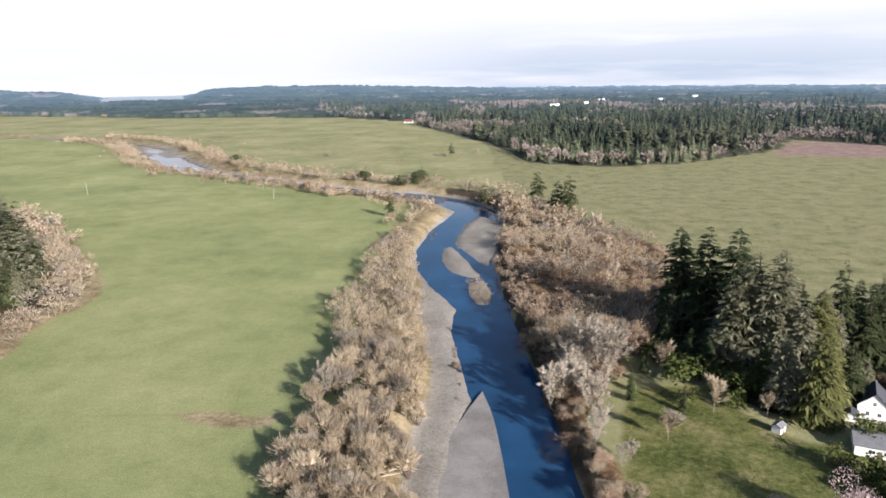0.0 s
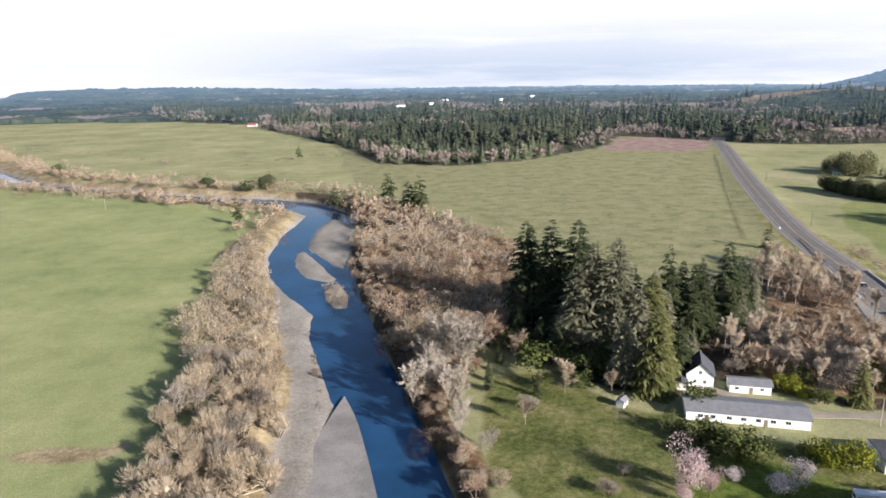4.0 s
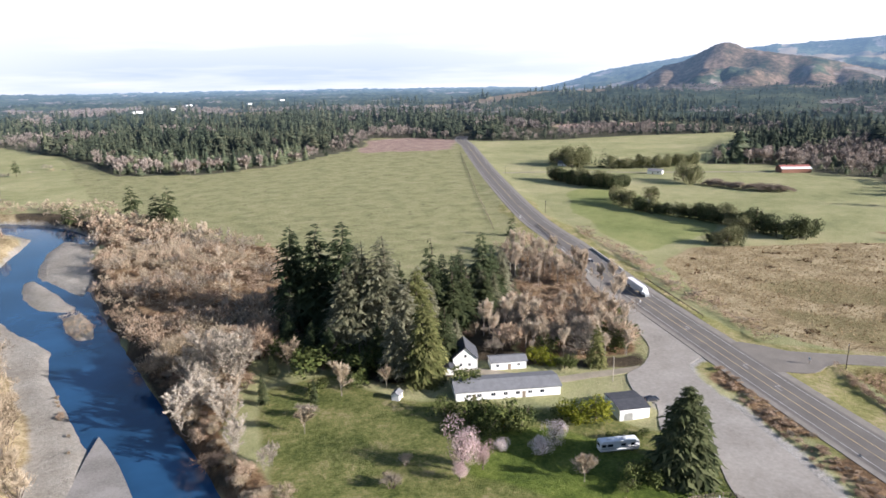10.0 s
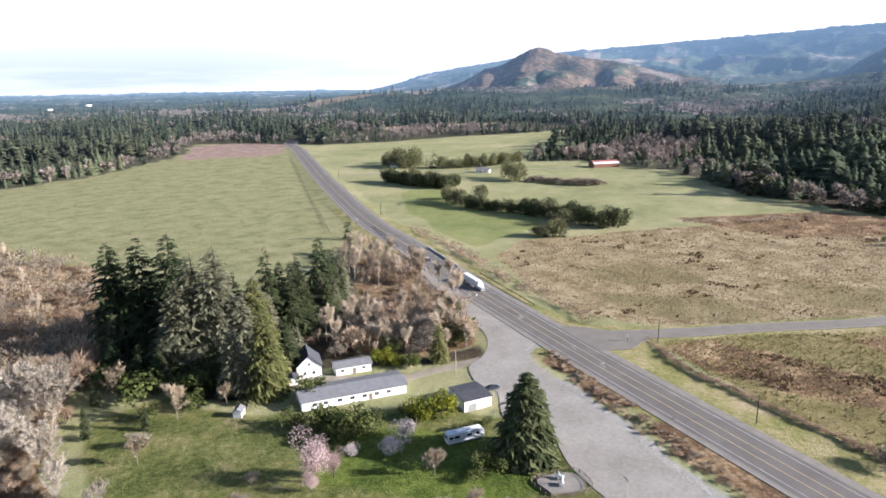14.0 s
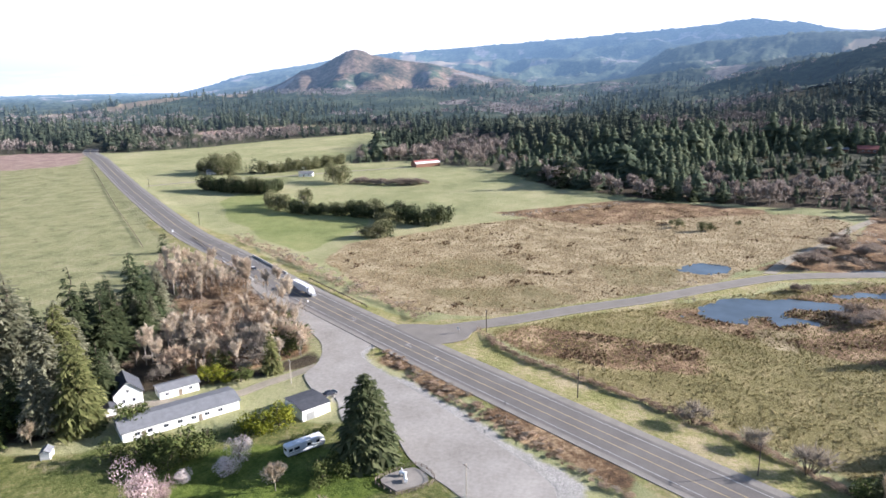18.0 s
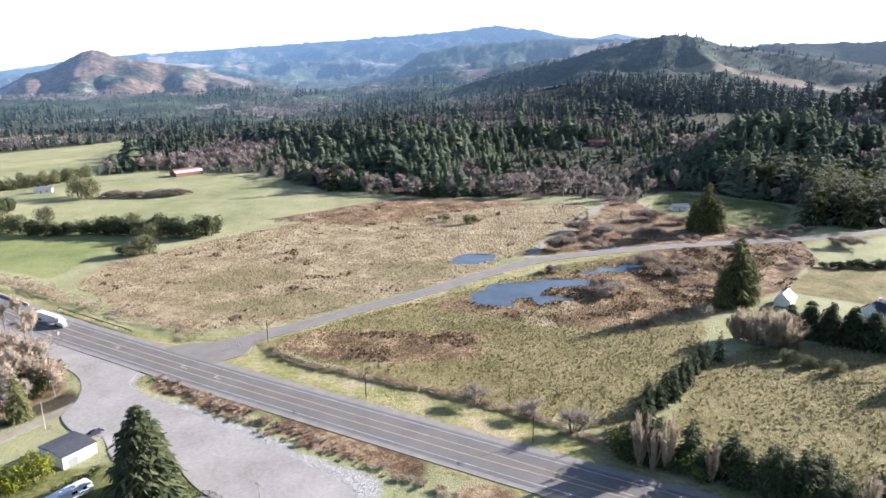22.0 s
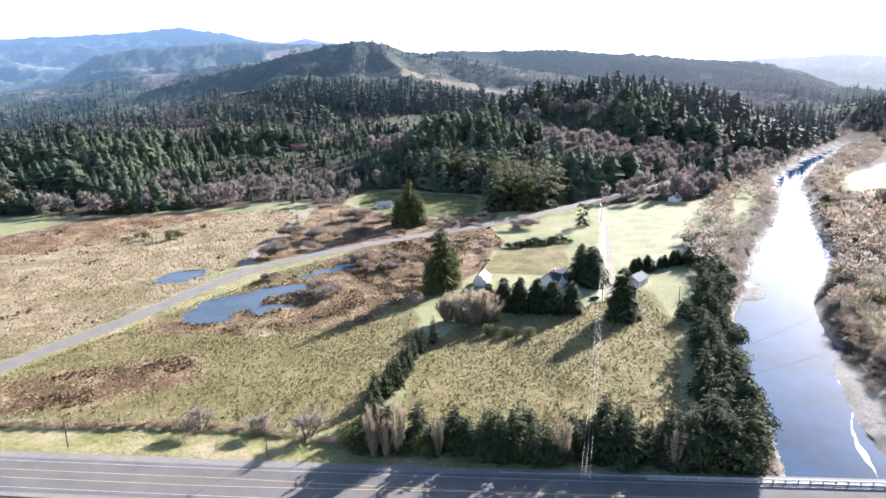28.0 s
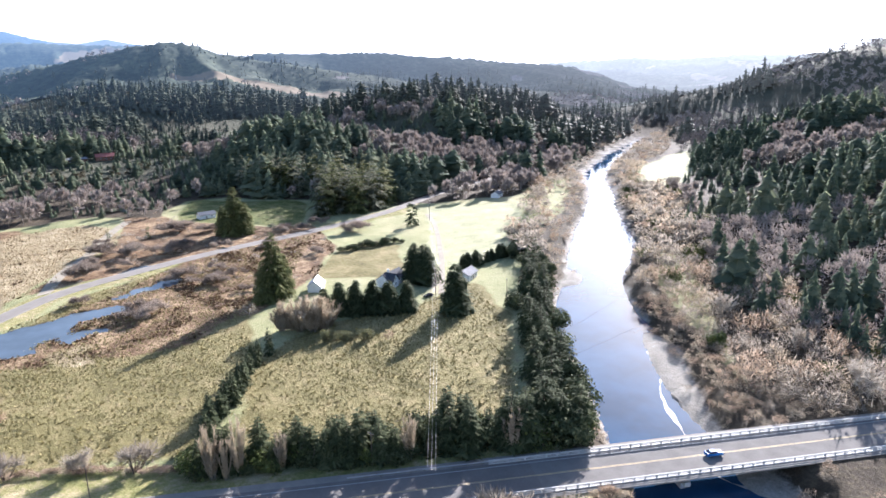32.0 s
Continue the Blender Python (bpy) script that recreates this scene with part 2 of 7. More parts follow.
M_GLASS = surface("dark_window_glass", (0.015, 0.02, 0.03), (0.03, 0.035, 0.05), 0.5, 0.08, spec=0.5, relief=0.0, obj=True)
M_WOOD = surface("weathered_wood", (0.13, 0.10, 0.075), (0.27, 0.22, 0.17), 1.2, 0.9, obj=True)
M_POLE = surface("creosoted_pole_wood", (0.06, 0.045, 0.035), (0.12, 0.095, 0.075), 1.5, 0.9, obj=True)
M_METAL = surface("galvanised_steel", (0.42, 0.43, 0.44), (0.58, 0.59, 0.60), 1.0, 0.45, metal=0.7, obj=True)
M_TYRE = surface("tyre_rubber", (0.015, 0.015, 0.016), (0.03, 0.03, 0.03), 2.0, 0.85, obj=True)
M_VAN = surface("white_vehicle_paint", (0.72, 0.73, 0.74), (0.82, 0.83, 0.84), 0.4, 0.35, spec=0.5, relief=0.0, obj=True)
M_DARK_PAINT = surface("dark_vehicle_paint", (0.02, 0.022, 0.03), (0.04, 0.045, 0.055), 0.4, 0.25, spec=0.5, relief=0.0, obj=True)
M_BLUE_PAINT = surface("blue_vehicle_paint", (0.015, 0.12, 0.36), (0.03, 0.16, 0.42), 0.4, 0.6, spec=0.2, relief=0.0, obj=True)
M_BARK = surface("rough_bark", (0.07, 0.052, 0.038), (0.16, 0.125, 0.095), 1.5, 0.95, obj=True)
M_PALE_BARK = surface("pale_grey_bark", (0.20, 0.17, 0.14), (0.34, 0.30, 0.25), 1.2, 0.95, obj=True)
M_ALDER_BARK = surface("whitish_alder_bark", (0.26, 0.23, 0.20), (0.44, 0.40, 0.36), 1.2, 0.95, obj=True)
M_SPRUCE = foliage("spruce_needles", [(0.0, (0.022, 0.031, 0.014)), (0.5, (0.055, 0.068, 0.030)), (1.0, (0.125, 0.135, 0.066))], through=0.16)
M_SPRUCE_DARK = foliage("dark_spruce_needles", [(0.0, (0.020, 0.030, 0.015)), (0.5, (0.044, 0.060, 0.028)), (1.0, (0.088, 0.104, 0.050))], through=0.14)
M_SPRUCE_GREY = foliage("grey_green_needles", [(0.0, (0.062, 0.067, 0.040)), (0.5, (0.170, 0.170, 0.105)), (1.0, (0.33, 0.318, 0.218))], through=0.25)
M_SPRUCE_OLIVE = foliage("olive_needles", [(0.0, (0.050, 0.060, 0.020)), (0.5, (0.132, 0.138, 0.050)), (1.0, (0.255, 0.248, 0.105))], through=0.24)
M_HEDGE_LEAF = foliage("pasture_hedge_leaves", [(0.0, (0.026, 0.036, 0.018)), (0.5, (0.066, 0.080, 0.038)), (1.0, (0.15, 0.158, 0.080))], through=0.12)
M_PASTURE_LEAF = foliage("olive_tree_leaves", [(0.0, (0.060, 0.066, 0.030)), (0.5, (0.145, 0.148, 0.072)), (1.0, (0.27, 0.258, 0.145))], through=0.2)
M_LEAF = foliage("evergreen_leaves", [(0.0, (0.030, 0.044, 0.014)), (0.5, (0.080, 0.098, 0.030)), (1.0, (0.165, 0.175, 0.062))], through=0.18)
M_LEAF_YELLOW = foliage("yellow_green_leaves", [(0.0, (0.10, 0.12, 0.015)), (0.5, (0.21, 0.22, 0.025)), (1.0, (0.34, 0.32, 0.05))], through=0.2)
M_TWIG = foliage("bare_tan_twigs", [(0.0, (0.18, 0.144, 0.099)), (0.5, (0.415, 0.34, 0.242)), (1.0, (0.58, 0.492, 0.365))], through=0.34, by_object=0.55)
M_TWIG_GREY = foliage("bare_grey_twigs", [(0.0, (0.155, 0.132, 0.105)), (0.5, (0.325, 0.28, 0.224)), (1.0, (0.49, 0.43, 0.352))], through=0.38, by_object=0.5)
M_SCRUB = foliage("grey_brown_scrub_twigs", [(0.0, (0.135, 0.107, 0.084)), (0.5, (0.27, 0.22, 0.178)), (1.0, (0.42, 0.355, 0.29))], through=0.3, by_object=0.5)
M_TWIG_PALE = foliage("pale_willow_twigs", [(0.0, (0.24, 0.208, 0.168)), (0.5, (0.46, 0.408, 0.335)), (1.0, (0.63, 0.57, 0.48))], through=0.28, by_object=0.4)
M_TWIG_RUST = foliage("rusty_brown_twigs", [(0.0, (0.14, 0.098, 0.067)), (0.5, (0.385, 0.285, 0.200)), (1.0, (0.61, 0.49, 0.365))], through=0.3, by_object=0.6)
M_ALDER = foliage("bare_alder_twigs", [(0.0, (0.34, 0.27, 0.195)), (0.5, (0.56, 0.475, 0.37)), (1.0, (0.74, 0.65, 0.52))], through=0.32, by_object=0.5)
M_PINK = foliage("pink_blossom", [(0.0, (0.30, 0.205, 0.20)), (0.5, (0.47, 0.35, 0.34)), (1.0, (0.64, 0.53, 0.51))], through=0.25)
M_PALE_BLOSSOM = foliage("pale_blossom", [(0.0, (0.45, 0.38, 0.36)), (0.5, (0.66, 0.58, 0.55)), (1.0, (0.82, 0.76, 0.73))], through=0.25)
M_STRAW = foliage("dry_straw", [(0.0, (0.24, 0.17, 0.090)), (0.5, (0.40, 0.30, 0.172)), (1.0, (0.54, 0.43, 0.275))], through=0.15)
M_SEDGE = foliage("green_straw_tufts", [(0.0, (0.155, 0.132, 0.052)), (0.5, (0.305, 0.254, 0.112)), (1.0, (0.48, 0.40, 0.22))], through=0.15)
M_BOG = foliage("rusty_bog_grass", [(0.0, (0.065, 0.042, 0.026)), (0.5, (0.16, 0.10, 0.055)), (1.0, (0.34, 0.235, 0.13))], through=0.15)
M_LOG = surface("bleached_driftwood", (0.36, 0.31, 0.25), (0.58, 0.52, 0.44), 1.0, 0.9, obj=True)
M_WIRE = surface("bright_cable", (0.5, 0.48, 0.44), (0.7, 0.68, 0.64), 1.0, 0.4, metal=0.6, obj=True)
M_WIRE_DARK = surface("dark_cable", (0.05, 0.05, 0.05), (0.09, 0.09, 0.09), 1.0, 0.7, obj=True)


def haze_material():
    """Bright thin overcast low on the horizon, with faint grey-blue cloud bars; fades out upwards."""
    m = bpy.data.materials.new("bright_horizon_haze")
    m.use_nodes = True
    nt = m.node_tree
    nt.nodes.remove(nt.nodes["Principled BSDF"])
    pos = coords(nt)
    sep = nt.nodes.new("ShaderNodeSeparateXYZ")
    nt.links.new(pos, sep.inputs[0])
    stretch = nt.nodes.new("ShaderNodeMapping")
    stretch.inputs["Scale"].default_value = (0.00035, 0.00035, 0.0042)
    nt.links.new(pos, stretch.inputs["Vector"])
    bars = noise_out(nt, stretch.outputs[0], 1.0, 5, 0.55)
    low = nt.nodes.new("ShaderNodeMapRange")
    for key, value in (("From Min", 120.0), ("From Max", 520.0), ("To Min", 1.0), ("To Max", 0.0)):
        low.inputs[key].default_value = value
    nt.links.new(sep.outputs["Z"], low.inputs["Value"])
    north = nt.nodes.new("ShaderNodeMapRange")
    for key, value in (("From Min", 2600.0), ("From Max", 4300.0), ("To Min", 0.0), ("To Max", 1.0)):
        north.inputs[key].default_value = value
    nt.links.new(sep.outputs["Y"], north.inputs["Value"])
    east = nt.nodes.new("ShaderNodeMapRange")
    for key, value in (("From Min", -900.0), ("From Max", 700.0), ("To Min", 0.15), ("To Max", 1.0)):
        east.inputs[key].default_value = value
    nt.links.new(sep.outputs["X"], east.inputs["Value"])
    cloud = fmath(nt, "MULTIPLY", fmath(nt, "MULTIPLY", low.outputs[0], fmath(nt, "MULTIPLY", north.outputs[0], east.outputs[0])), fmath(nt, "MULTIPLY", fmath(nt, "SUBTRACT", bars, 0.40), 6.0, True))
    col = mixc(nt, cloud, (0.98, 0.99, 1.0), (0.60, 0.69, 0.79))
    toward = nt.nodes.new("ShaderNodeVectorMath")
    toward.operation = "DOT_PRODUCT"
    toward.inputs[1].default_value = (math.sin(radians(SUN_AZ)) / 4850, math.cos(radians(SUN_AZ)) / 4850, 0.0)
    nt.links.new(pos, toward.inputs[0])
    glow = fmath(nt, "POWER", fmath(nt, "MAXIMUM", toward.outputs["Value"], 0.0), 6.0)
    em = nt.nodes.new("ShaderNodeEmission")
    nt.links.new(fmath(nt, "ADD", fmath(nt, "MULTIPLY", glow, HAZE * 1.6), HAZE), em.inputs[1])
    nt.links.new(col, em.inputs[0])
    top = fmath(nt, "ADD", fmath(nt, "MULTIPLY", glow, 480.0), 640.0)
    up = nt.nodes.new("ShaderNodeMath")
    up.operation, up.use_clamp = "DIVIDE", True
    nt.links.new(fmath(nt, "SUBTRACT", sep.outputs["Z"], top), up.inputs[0])
    up.inputs[1].default_value = 260.0
    tr = nt.nodes.new("ShaderNodeBsdfTransparent")
    mx = nt.nodes.new("ShaderNodeMixShader")
    nt.links.new(up.outputs[0], mx.inputs[0])
    nt.links.new(em.outputs[0], mx.inputs[1])
    nt.links.new(tr.outputs[0], mx.inputs[2])
    nt.links.new(mx.outputs[0], nt.nodes["Material Output"].inputs[0])
    return m


M_HAZE = haze_material()


def paint_air_haze(nt, b, pos):
    """Haze painted as emission on far surfaces; it grows with distance, and towards the sun."""
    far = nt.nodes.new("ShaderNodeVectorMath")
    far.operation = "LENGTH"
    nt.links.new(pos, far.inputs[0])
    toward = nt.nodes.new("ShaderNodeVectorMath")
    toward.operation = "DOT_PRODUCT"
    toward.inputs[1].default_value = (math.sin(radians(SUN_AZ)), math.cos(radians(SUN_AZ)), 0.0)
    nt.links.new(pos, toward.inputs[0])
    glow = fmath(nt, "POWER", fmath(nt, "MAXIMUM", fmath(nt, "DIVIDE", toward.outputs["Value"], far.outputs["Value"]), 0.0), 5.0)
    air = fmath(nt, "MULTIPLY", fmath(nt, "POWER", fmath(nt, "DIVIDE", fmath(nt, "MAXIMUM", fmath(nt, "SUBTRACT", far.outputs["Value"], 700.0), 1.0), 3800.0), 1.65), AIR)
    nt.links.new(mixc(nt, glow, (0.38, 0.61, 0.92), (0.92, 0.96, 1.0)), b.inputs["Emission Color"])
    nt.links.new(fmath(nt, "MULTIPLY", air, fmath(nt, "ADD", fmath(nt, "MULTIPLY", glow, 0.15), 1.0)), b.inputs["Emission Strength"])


def ranges_material():
    """Far forest, clear-cuts and heath, with haze painted on as emission."""
    m, nt, b = start_mat("far_forest_and_heath", 0.95, 0.0, 0.1)
    pos = coords(nt)
    mixed = fmath(nt, "ADD", fmath(nt, "MULTIPLY", noise_out(nt, pos, 0.006, 5, 0.6), 0.5), fmath(nt, "MULTIPLY", noise_out(nt, pos, 0.05, 4, 0.7), 0.5))

    def attr(name):
        a = nt.nodes.new("ShaderNodeAttribute")
        a.attribute_name = name
        return fmath(nt, "MULTIPLY", fmath(nt, "ADD", a.outputs["Fac"], fmath(nt, "MULTIPLY", fmath(nt, "SUBTRACT", mixed, 0.62), 1.5)), 2.5, True)

    col = ramp(nt, mixed, [(0.38, (0.016, 0.028, 0.022)), (0.5, (0.040, 0.056, 0.038)), (0.62, (0.085, 0.098, 0.058))])
    col = mixc(nt, attr("bare"), col, ramp(nt, mixed, [(0.39, (0.026, 0.032, 0.020)), (0.47, (0.075, 0.060, 0.040)), (0.53, (0.12, 0.085, 0.060)), (0.60, (0.20, 0.145, 0.105))]))
    col = mixc(nt, attr("alder"), col, ramp(nt, mixed, [(0.38, (0.10, 0.085, 0.075)), (0.62, (0.24, 0.205, 0.18))]))
    col = mixc(nt, attr("cut"), col, (0.20, 0.155, 0.10))
    nt.links.new(col, b.inputs["Base Color"])
    paint_air_haze(nt, b, pos)
    return m


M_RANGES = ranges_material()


# ---- mesh building ----
class Geo:
    """Collects corners and faces of one mesh."""

    def __init__(self):
        self.v, self.f = [], []

    def add(self, verts, faces):
        n = len(self.v)
        self.v += [tuple(p) for p in verts]
        self.f += [tuple(i + n for i in q) for q in faces]
        return self

    def box(self, c, s, rz=0.0):
        co, si = math.cos(rz), math.sin(rz)
        pts = []
        for dx, dy, dz in ((-1, -1, -1), (1, -1, -1), (1, 1, -1), (-1, 1, -1), (-1, -1, 1), (1, -1, 1), (1, 1, 1), (-1, 1, 1)):
            x, y = dx * s[0] / 2, dy * s[1] / 2
            pts.append((c[0] + x * co - y * si, c[1] + x * si + y * co, c[2] + dz * s[2] / 2))
        return self.add(pts, [(0, 3, 2, 1), (4, 5, 6, 7), (0, 1, 5, 4), (1, 2, 6, 5), (2, 3, 7, 6), (3, 0, 4, 7)])

    def tube(self, a, b, ra, rb, n=6, caps=True):
        a, b = Vector(a), Vector(b)
        d = (b - a).normalized()
        u = d.orthogonal().normalized()
        w = d.cross(u)
        pts = [p + (u * math.cos(k * 2 * math.pi / n) + w * math.sin(k * 2 * math.pi / n)) * r for p, r in ((a, ra), (b, rb)) for k in range(n)]
        faces = [(k, (k + 1) % n, n + (k + 1) % n, n + k) for k in range(n)]
        if caps:
            faces += [tuple(range(n))[::-1], tuple(range(n, 2 * n))]
        return self.add(pts, faces)

    def path(self, pts, r, n=4):
        """One unbroken tube through the points."""
        pts = [Vector(q) for q in pts]
        base, m = len(self.v), len(pts)
        for k, q in enumerate(pts):
            d = (pts[min(k + 1, m - 1)] - pts[max(k - 1, 0)]).normalized()
            u = d.cross(Vector((0, 0, 1))).normalized()
            w = u.cross(d)
            self.v += [tuple(q + (u * math.cos(j * 2 * math.pi / n) + w * math.sin(j * 2 * math.pi / n)) * r) for j in range(n)]
        self.f += [(base + k * n + j, base + k * n + (j + 1) % n, base + (k + 1) * n + (j + 1) % n, base + (k + 1) * n + j) for k in range(m - 1) for j in range(n)]
        return self

    def prism(self, outline, x0, x1):
        """An outline of (y, z) pushed from x0 to x1."""
        n = len(outline)
        pts = [(x, y, z) for x in (x0, x1) for y, z in outline]
        return self.add(pts, [(k, (k + 1) % n, n + (k + 1) % n, n + k) for k in range(n)] + [tuple(range(n))[::-1], tuple(range(n, 2 * n))])

    def mesh(self, name, material, smooth=False):
        me = bpy.data.meshes.new(name)
        me.from_pydata(self.v, [], self.f)
        me.materials.append(material)
        if smooth:
            me.polygons.foreach_set("use_smooth", [True] * len(self.f))
        me.update()
        return me


def array_mesh(name, verts, faces, material):
    """A mesh from numpy arrays; all faces have the same number of corners."""
    me = bpy.data.meshes.new(name)
    k = faces.shape[1]
    me.vertices.add(len(verts))
    me.vertices.foreach_set("co", np.asarray(verts, np.float32).ravel())
    me.loops.add(faces.size)
    me.loops.foreach_set("vertex_index", faces.astype(np.int32).ravel())
    me.polygons.add(len(faces))
    me.polygons.foreach_set("loop_start", np.arange(0, faces.size, k, dtype=np.int32))
    me.update(calc_edges=True)
    me.materials.append(material)
    return me


def part(name, geo, material, parent, label="", smooth=False):
    ob = new(name, geo if isinstance(geo, bpy.types.Mesh) else geo.mesh(name, material, smooth))
    ob.parent = parent
    return tagged(ob, label)


def thing(name, label, category, m=None, group="", kind=""):
    ob = new(name)
    ob.empty_display_size = 0.5
    if m is not None:
        ob.matrix_basis = m
    return tagged(ob, label, category, group, kind)


def spline(pts, step):
    """Points every step metres along a smooth line through pts; all columns are carried along."""
    p = np.array(pts, float)
    q = np.vstack([2 * p[0] - p[1], p, 2 * p[-1] - p[-2]])
    out = []
    for i in range(1, len(q) - 2):
        n = max(2, int(np.hypot(*(q[i + 1] - q[i])[:2]) / step))
        for t in np.arange(n) / n:
            out.append(0.5 * (2 * q[i] + (q[i + 1] - q[i - 1]) * t + (2 * q[i - 1] - 5 * q[i] + 4 * q[i + 1] - q[i + 2]) * t * t + (3 * q[i] - q[i - 1] - 3 * q[i + 1] + q[i + 2]) * t ** 3))
    return np.array(out + [p[-1]])


def inside(poly, x, y):
    p = np.array(poly, float)
    r = np.zeros(np.shape(x), bool)
    for (x0, y0), (x1, y1) in zip(p, np.roll(p, -1, 0)):
        if y0 != y1:
            r ^= ((y0 > y) != (y1 > y)) & (x < (x1 - x0) * (y - y0) / (y1 - y0) + x0)
    return r


def line_distance(pts, x, y, closed=False):
    """Distance to a polyline and, where the points carry a third column, its value at the nearest place."""
    p = np.array(pts, float)
    if closed:
        p = np.vstack([p, p[:1]])
    best, val = np.full(np.shape(x), 1e9), np.zeros(np.shape(x))
    for a, b in zip(p[:-1], p[1:]):
        d = b[:2] - a[:2]
        t = np.clip(((x - a[0]) * d[0] + (y - a[1]) * d[1]) / max(d @ d, 1e-9), 0, 1)
        r = np.hypot(x - a[0] - t * d[0], y - a[1] - t * d[1])
        m = r < best
        best = np.where(m, r, best)
        if p.shape[1] > 2:
            val = np.where(m, a[2] + t * (b[2] - a[2]), val)
    return best, val


def wave(x, y, scale, seed=0, octaves=4):
    """Smooth value noise from -1 to 1 on arrays."""
    rng = np.random.RandomState(seed)
    tot, amp, norm = np.zeros(np.shape(x)), 1.0, 0.0
    for _ in range(octaves):
        tab = rng.rand(64, 64)
        u, v = x / scale + rng.rand() * 64, y / scale + rng.rand() * 64
        i, j = np.floor(u).astype(int), np.floor(v).astype(int)
        a, b = u - i, v - j
        a, b = a * a * (3 - 2 * a), b * b * (3 - 2 * b)
        g = lambda di, dj: tab[(i + di) % 64, (j + dj) % 64]
        tot += amp * ((g(0, 0) * (1 - a) + g(1, 0) * a) * (1 - b) + (g(0, 1) * (1 - a) + g(1, 1) * a) * b)
        norm += amp
        amp, scale = amp * 0.5, scale * 0.5
    return tot / norm * 2 - 1

# ---- plan: lines and areas, in metres from the spot under the camera ----
WATER_Z, FIELD_Z, POND_Z = -6.0, -1.0, -1.25
RIVER = spline([(-900, 1330, 22), (-814, 1304, 22), (-640, 1210, 18), (-486, 1103, 18), (-389, 950, 26), (-302, 810, 22), (-233, 743, 15), (-158, 686, 11),
                (-80, 630, 16), (-10, 585, 18), (20, 530, 19), (15, 463, 25), (5, 391, 23), (6, 343, 21), (9, 277, 20), (12, 228, 19), (12, 188, 21),
                (10, 154, 25), (6, 80, 24), (8, 0, 24), (40, -80, 24), (90, -130, 22), (128, -147, 17), (180, -181, 20), (225, -206, 17), (265, -242, 15),
                (312, -292, 20), (400, -370, 14), (475, -437, 12), (530, -480, 14), (620, -578, 14), (760, -760, 14), (900, -960, 14)], 12)
HIGHWAY = spline([(700, 1000), (612, 900), (560, 806), (480, 670), (399, 530), (311, 370), (276, 290), (240, 211), (216, 153), (200, 113), (183, 68), (168, 28),
                  (154, -10), (139.9, -49), (123.4, -96), (90.2, -191), (73.7, -238), (60, -280), (40, -340)], 6)
SIDE_ROAD = spline([(222, 130), (247, 106), (273, 85), (303, 58), (336, 33), (366, 6), (390, -36), (411, -86), (432, -150), (462, -215), (520, -300), (570, -400), (640, -500)], 6)
FIELD_TRACK = spline([(370, 14), (405, 6), (450, -11), (500, -25), (540, -40)], 6)
HOUSE_DRIVE = spline([(176, 148), (158, 155), (144, 160), (128, 180), (120, 190)], 4)
FARM_TRACK = spline([(418, 566), (440, 560), (500, 520), (545, 480), (600, 440), (650, 400)], 8)
VALLEY_DRIVE = spline([(268, -150), (285, -160), (330, -185), (400, -220), (440, -235)], 6)

PLAIN = [(-2400, 2100), (-1309, 2048), (-1010, 1922), (-703, 1778), (-500, 1778), (-260, 1722), (-82, 1537), (-11, 1271), (70, 1043), (101, 797), (174, 745), (264, 767),
         (416, 869), (495, 991), (560, 985), (600, 870), (694, 798), (846, 773), (950, 729), (1072, 684), (1132, 706), (820, 560), (644, 477), (702, 434), (679, 308),
         (590, 207), (562, 129), (562, 45), (569, -16), (545, -66), (612, -90), (600, -130), (546, -180), (480, -235), (465, -330), (545, -445), (640, -560), (760, -740),
         (900, -940), (700, -800), (423, -467), (249, -306), (170, -245), (102, -218), (60, -250), (-500, -400), (-2400, 0)]
WEST_WOOD = [(-169, 225), (-172, 262), (-168, 315), (-205, 378), (-275, 470), (-360, 560), (-520, 520), (-520, 150), (-190, 150)]
TAN_MARSH = [(240, 150), (291, 236), (333, 244), (393, 213), (449, 178), (526, 145), (530, 67), (545, -16), (500, -30), (450, -20), (372, 24), (336, 42), (303, 68), (250, 116)]
SEDGE_MARSH = [(232, 108), (262, 86), (300, 50), (360, -5), (400, -70), (420, -140), (330, -95), (285, -60), (240, -55), (200, -30), (180, -20), (196, 24), (208, 62)]
HEDGED_FIELD = [(240, -58), (176, -24), (138, -92), (140, -112), (190, -135), (232, -160), (283, -173), (258, -130), (258, -80)]
RUST = [[(290, 50), (306, 34), (345, -8), (400, -60), (430, -140), (350, -100), (307, -73), (271, -38), (266, 1), (273, 24)], [(226, 104), (248, 92), (252, 60), (255, 31), (235, 26), (221, 59), (222, 80)],
        [(457, 209), (551, 122), (545, 20), (515, 41), (446, 127)]]
WEST_FIELD = [(-12, 60), (-24, 440), (-24, 570), (-80, 612), (-158, 668), (-233, 725), (-302, 792), (-389, 928), (-486, 1082), (-640, 1190), (-900, 1310), (-1500, 1450), (-1500, 0)]
HEDGE_MEADOW = [(396, 425), (470, 460), (402, 280), (361, 259), (300, 255), (312, 302)]
REDFIELD = [(397, 825), (520, 785), (640, 955), (495, 985)]
BRUSH_EAST = [(36, 110), (35, 150), (30, 200), (28, 240), (25, 300), (28, 342), (40, 470), (26, 565), (60, 540), (90, 495), (110, 425), (132, 390), (118, 330), (96, 270), (70, 235), (54, 205), (46, 180), (44, 150)]
DARK_WOOD = [(80, 270), (92, 225), (98, 190), (116, 176), (134, 190), (150, 176), (180, 152), (196, 172), (236, 204), (262, 300), (240, 310), (170, 270), (130, 290), (100, 300)]
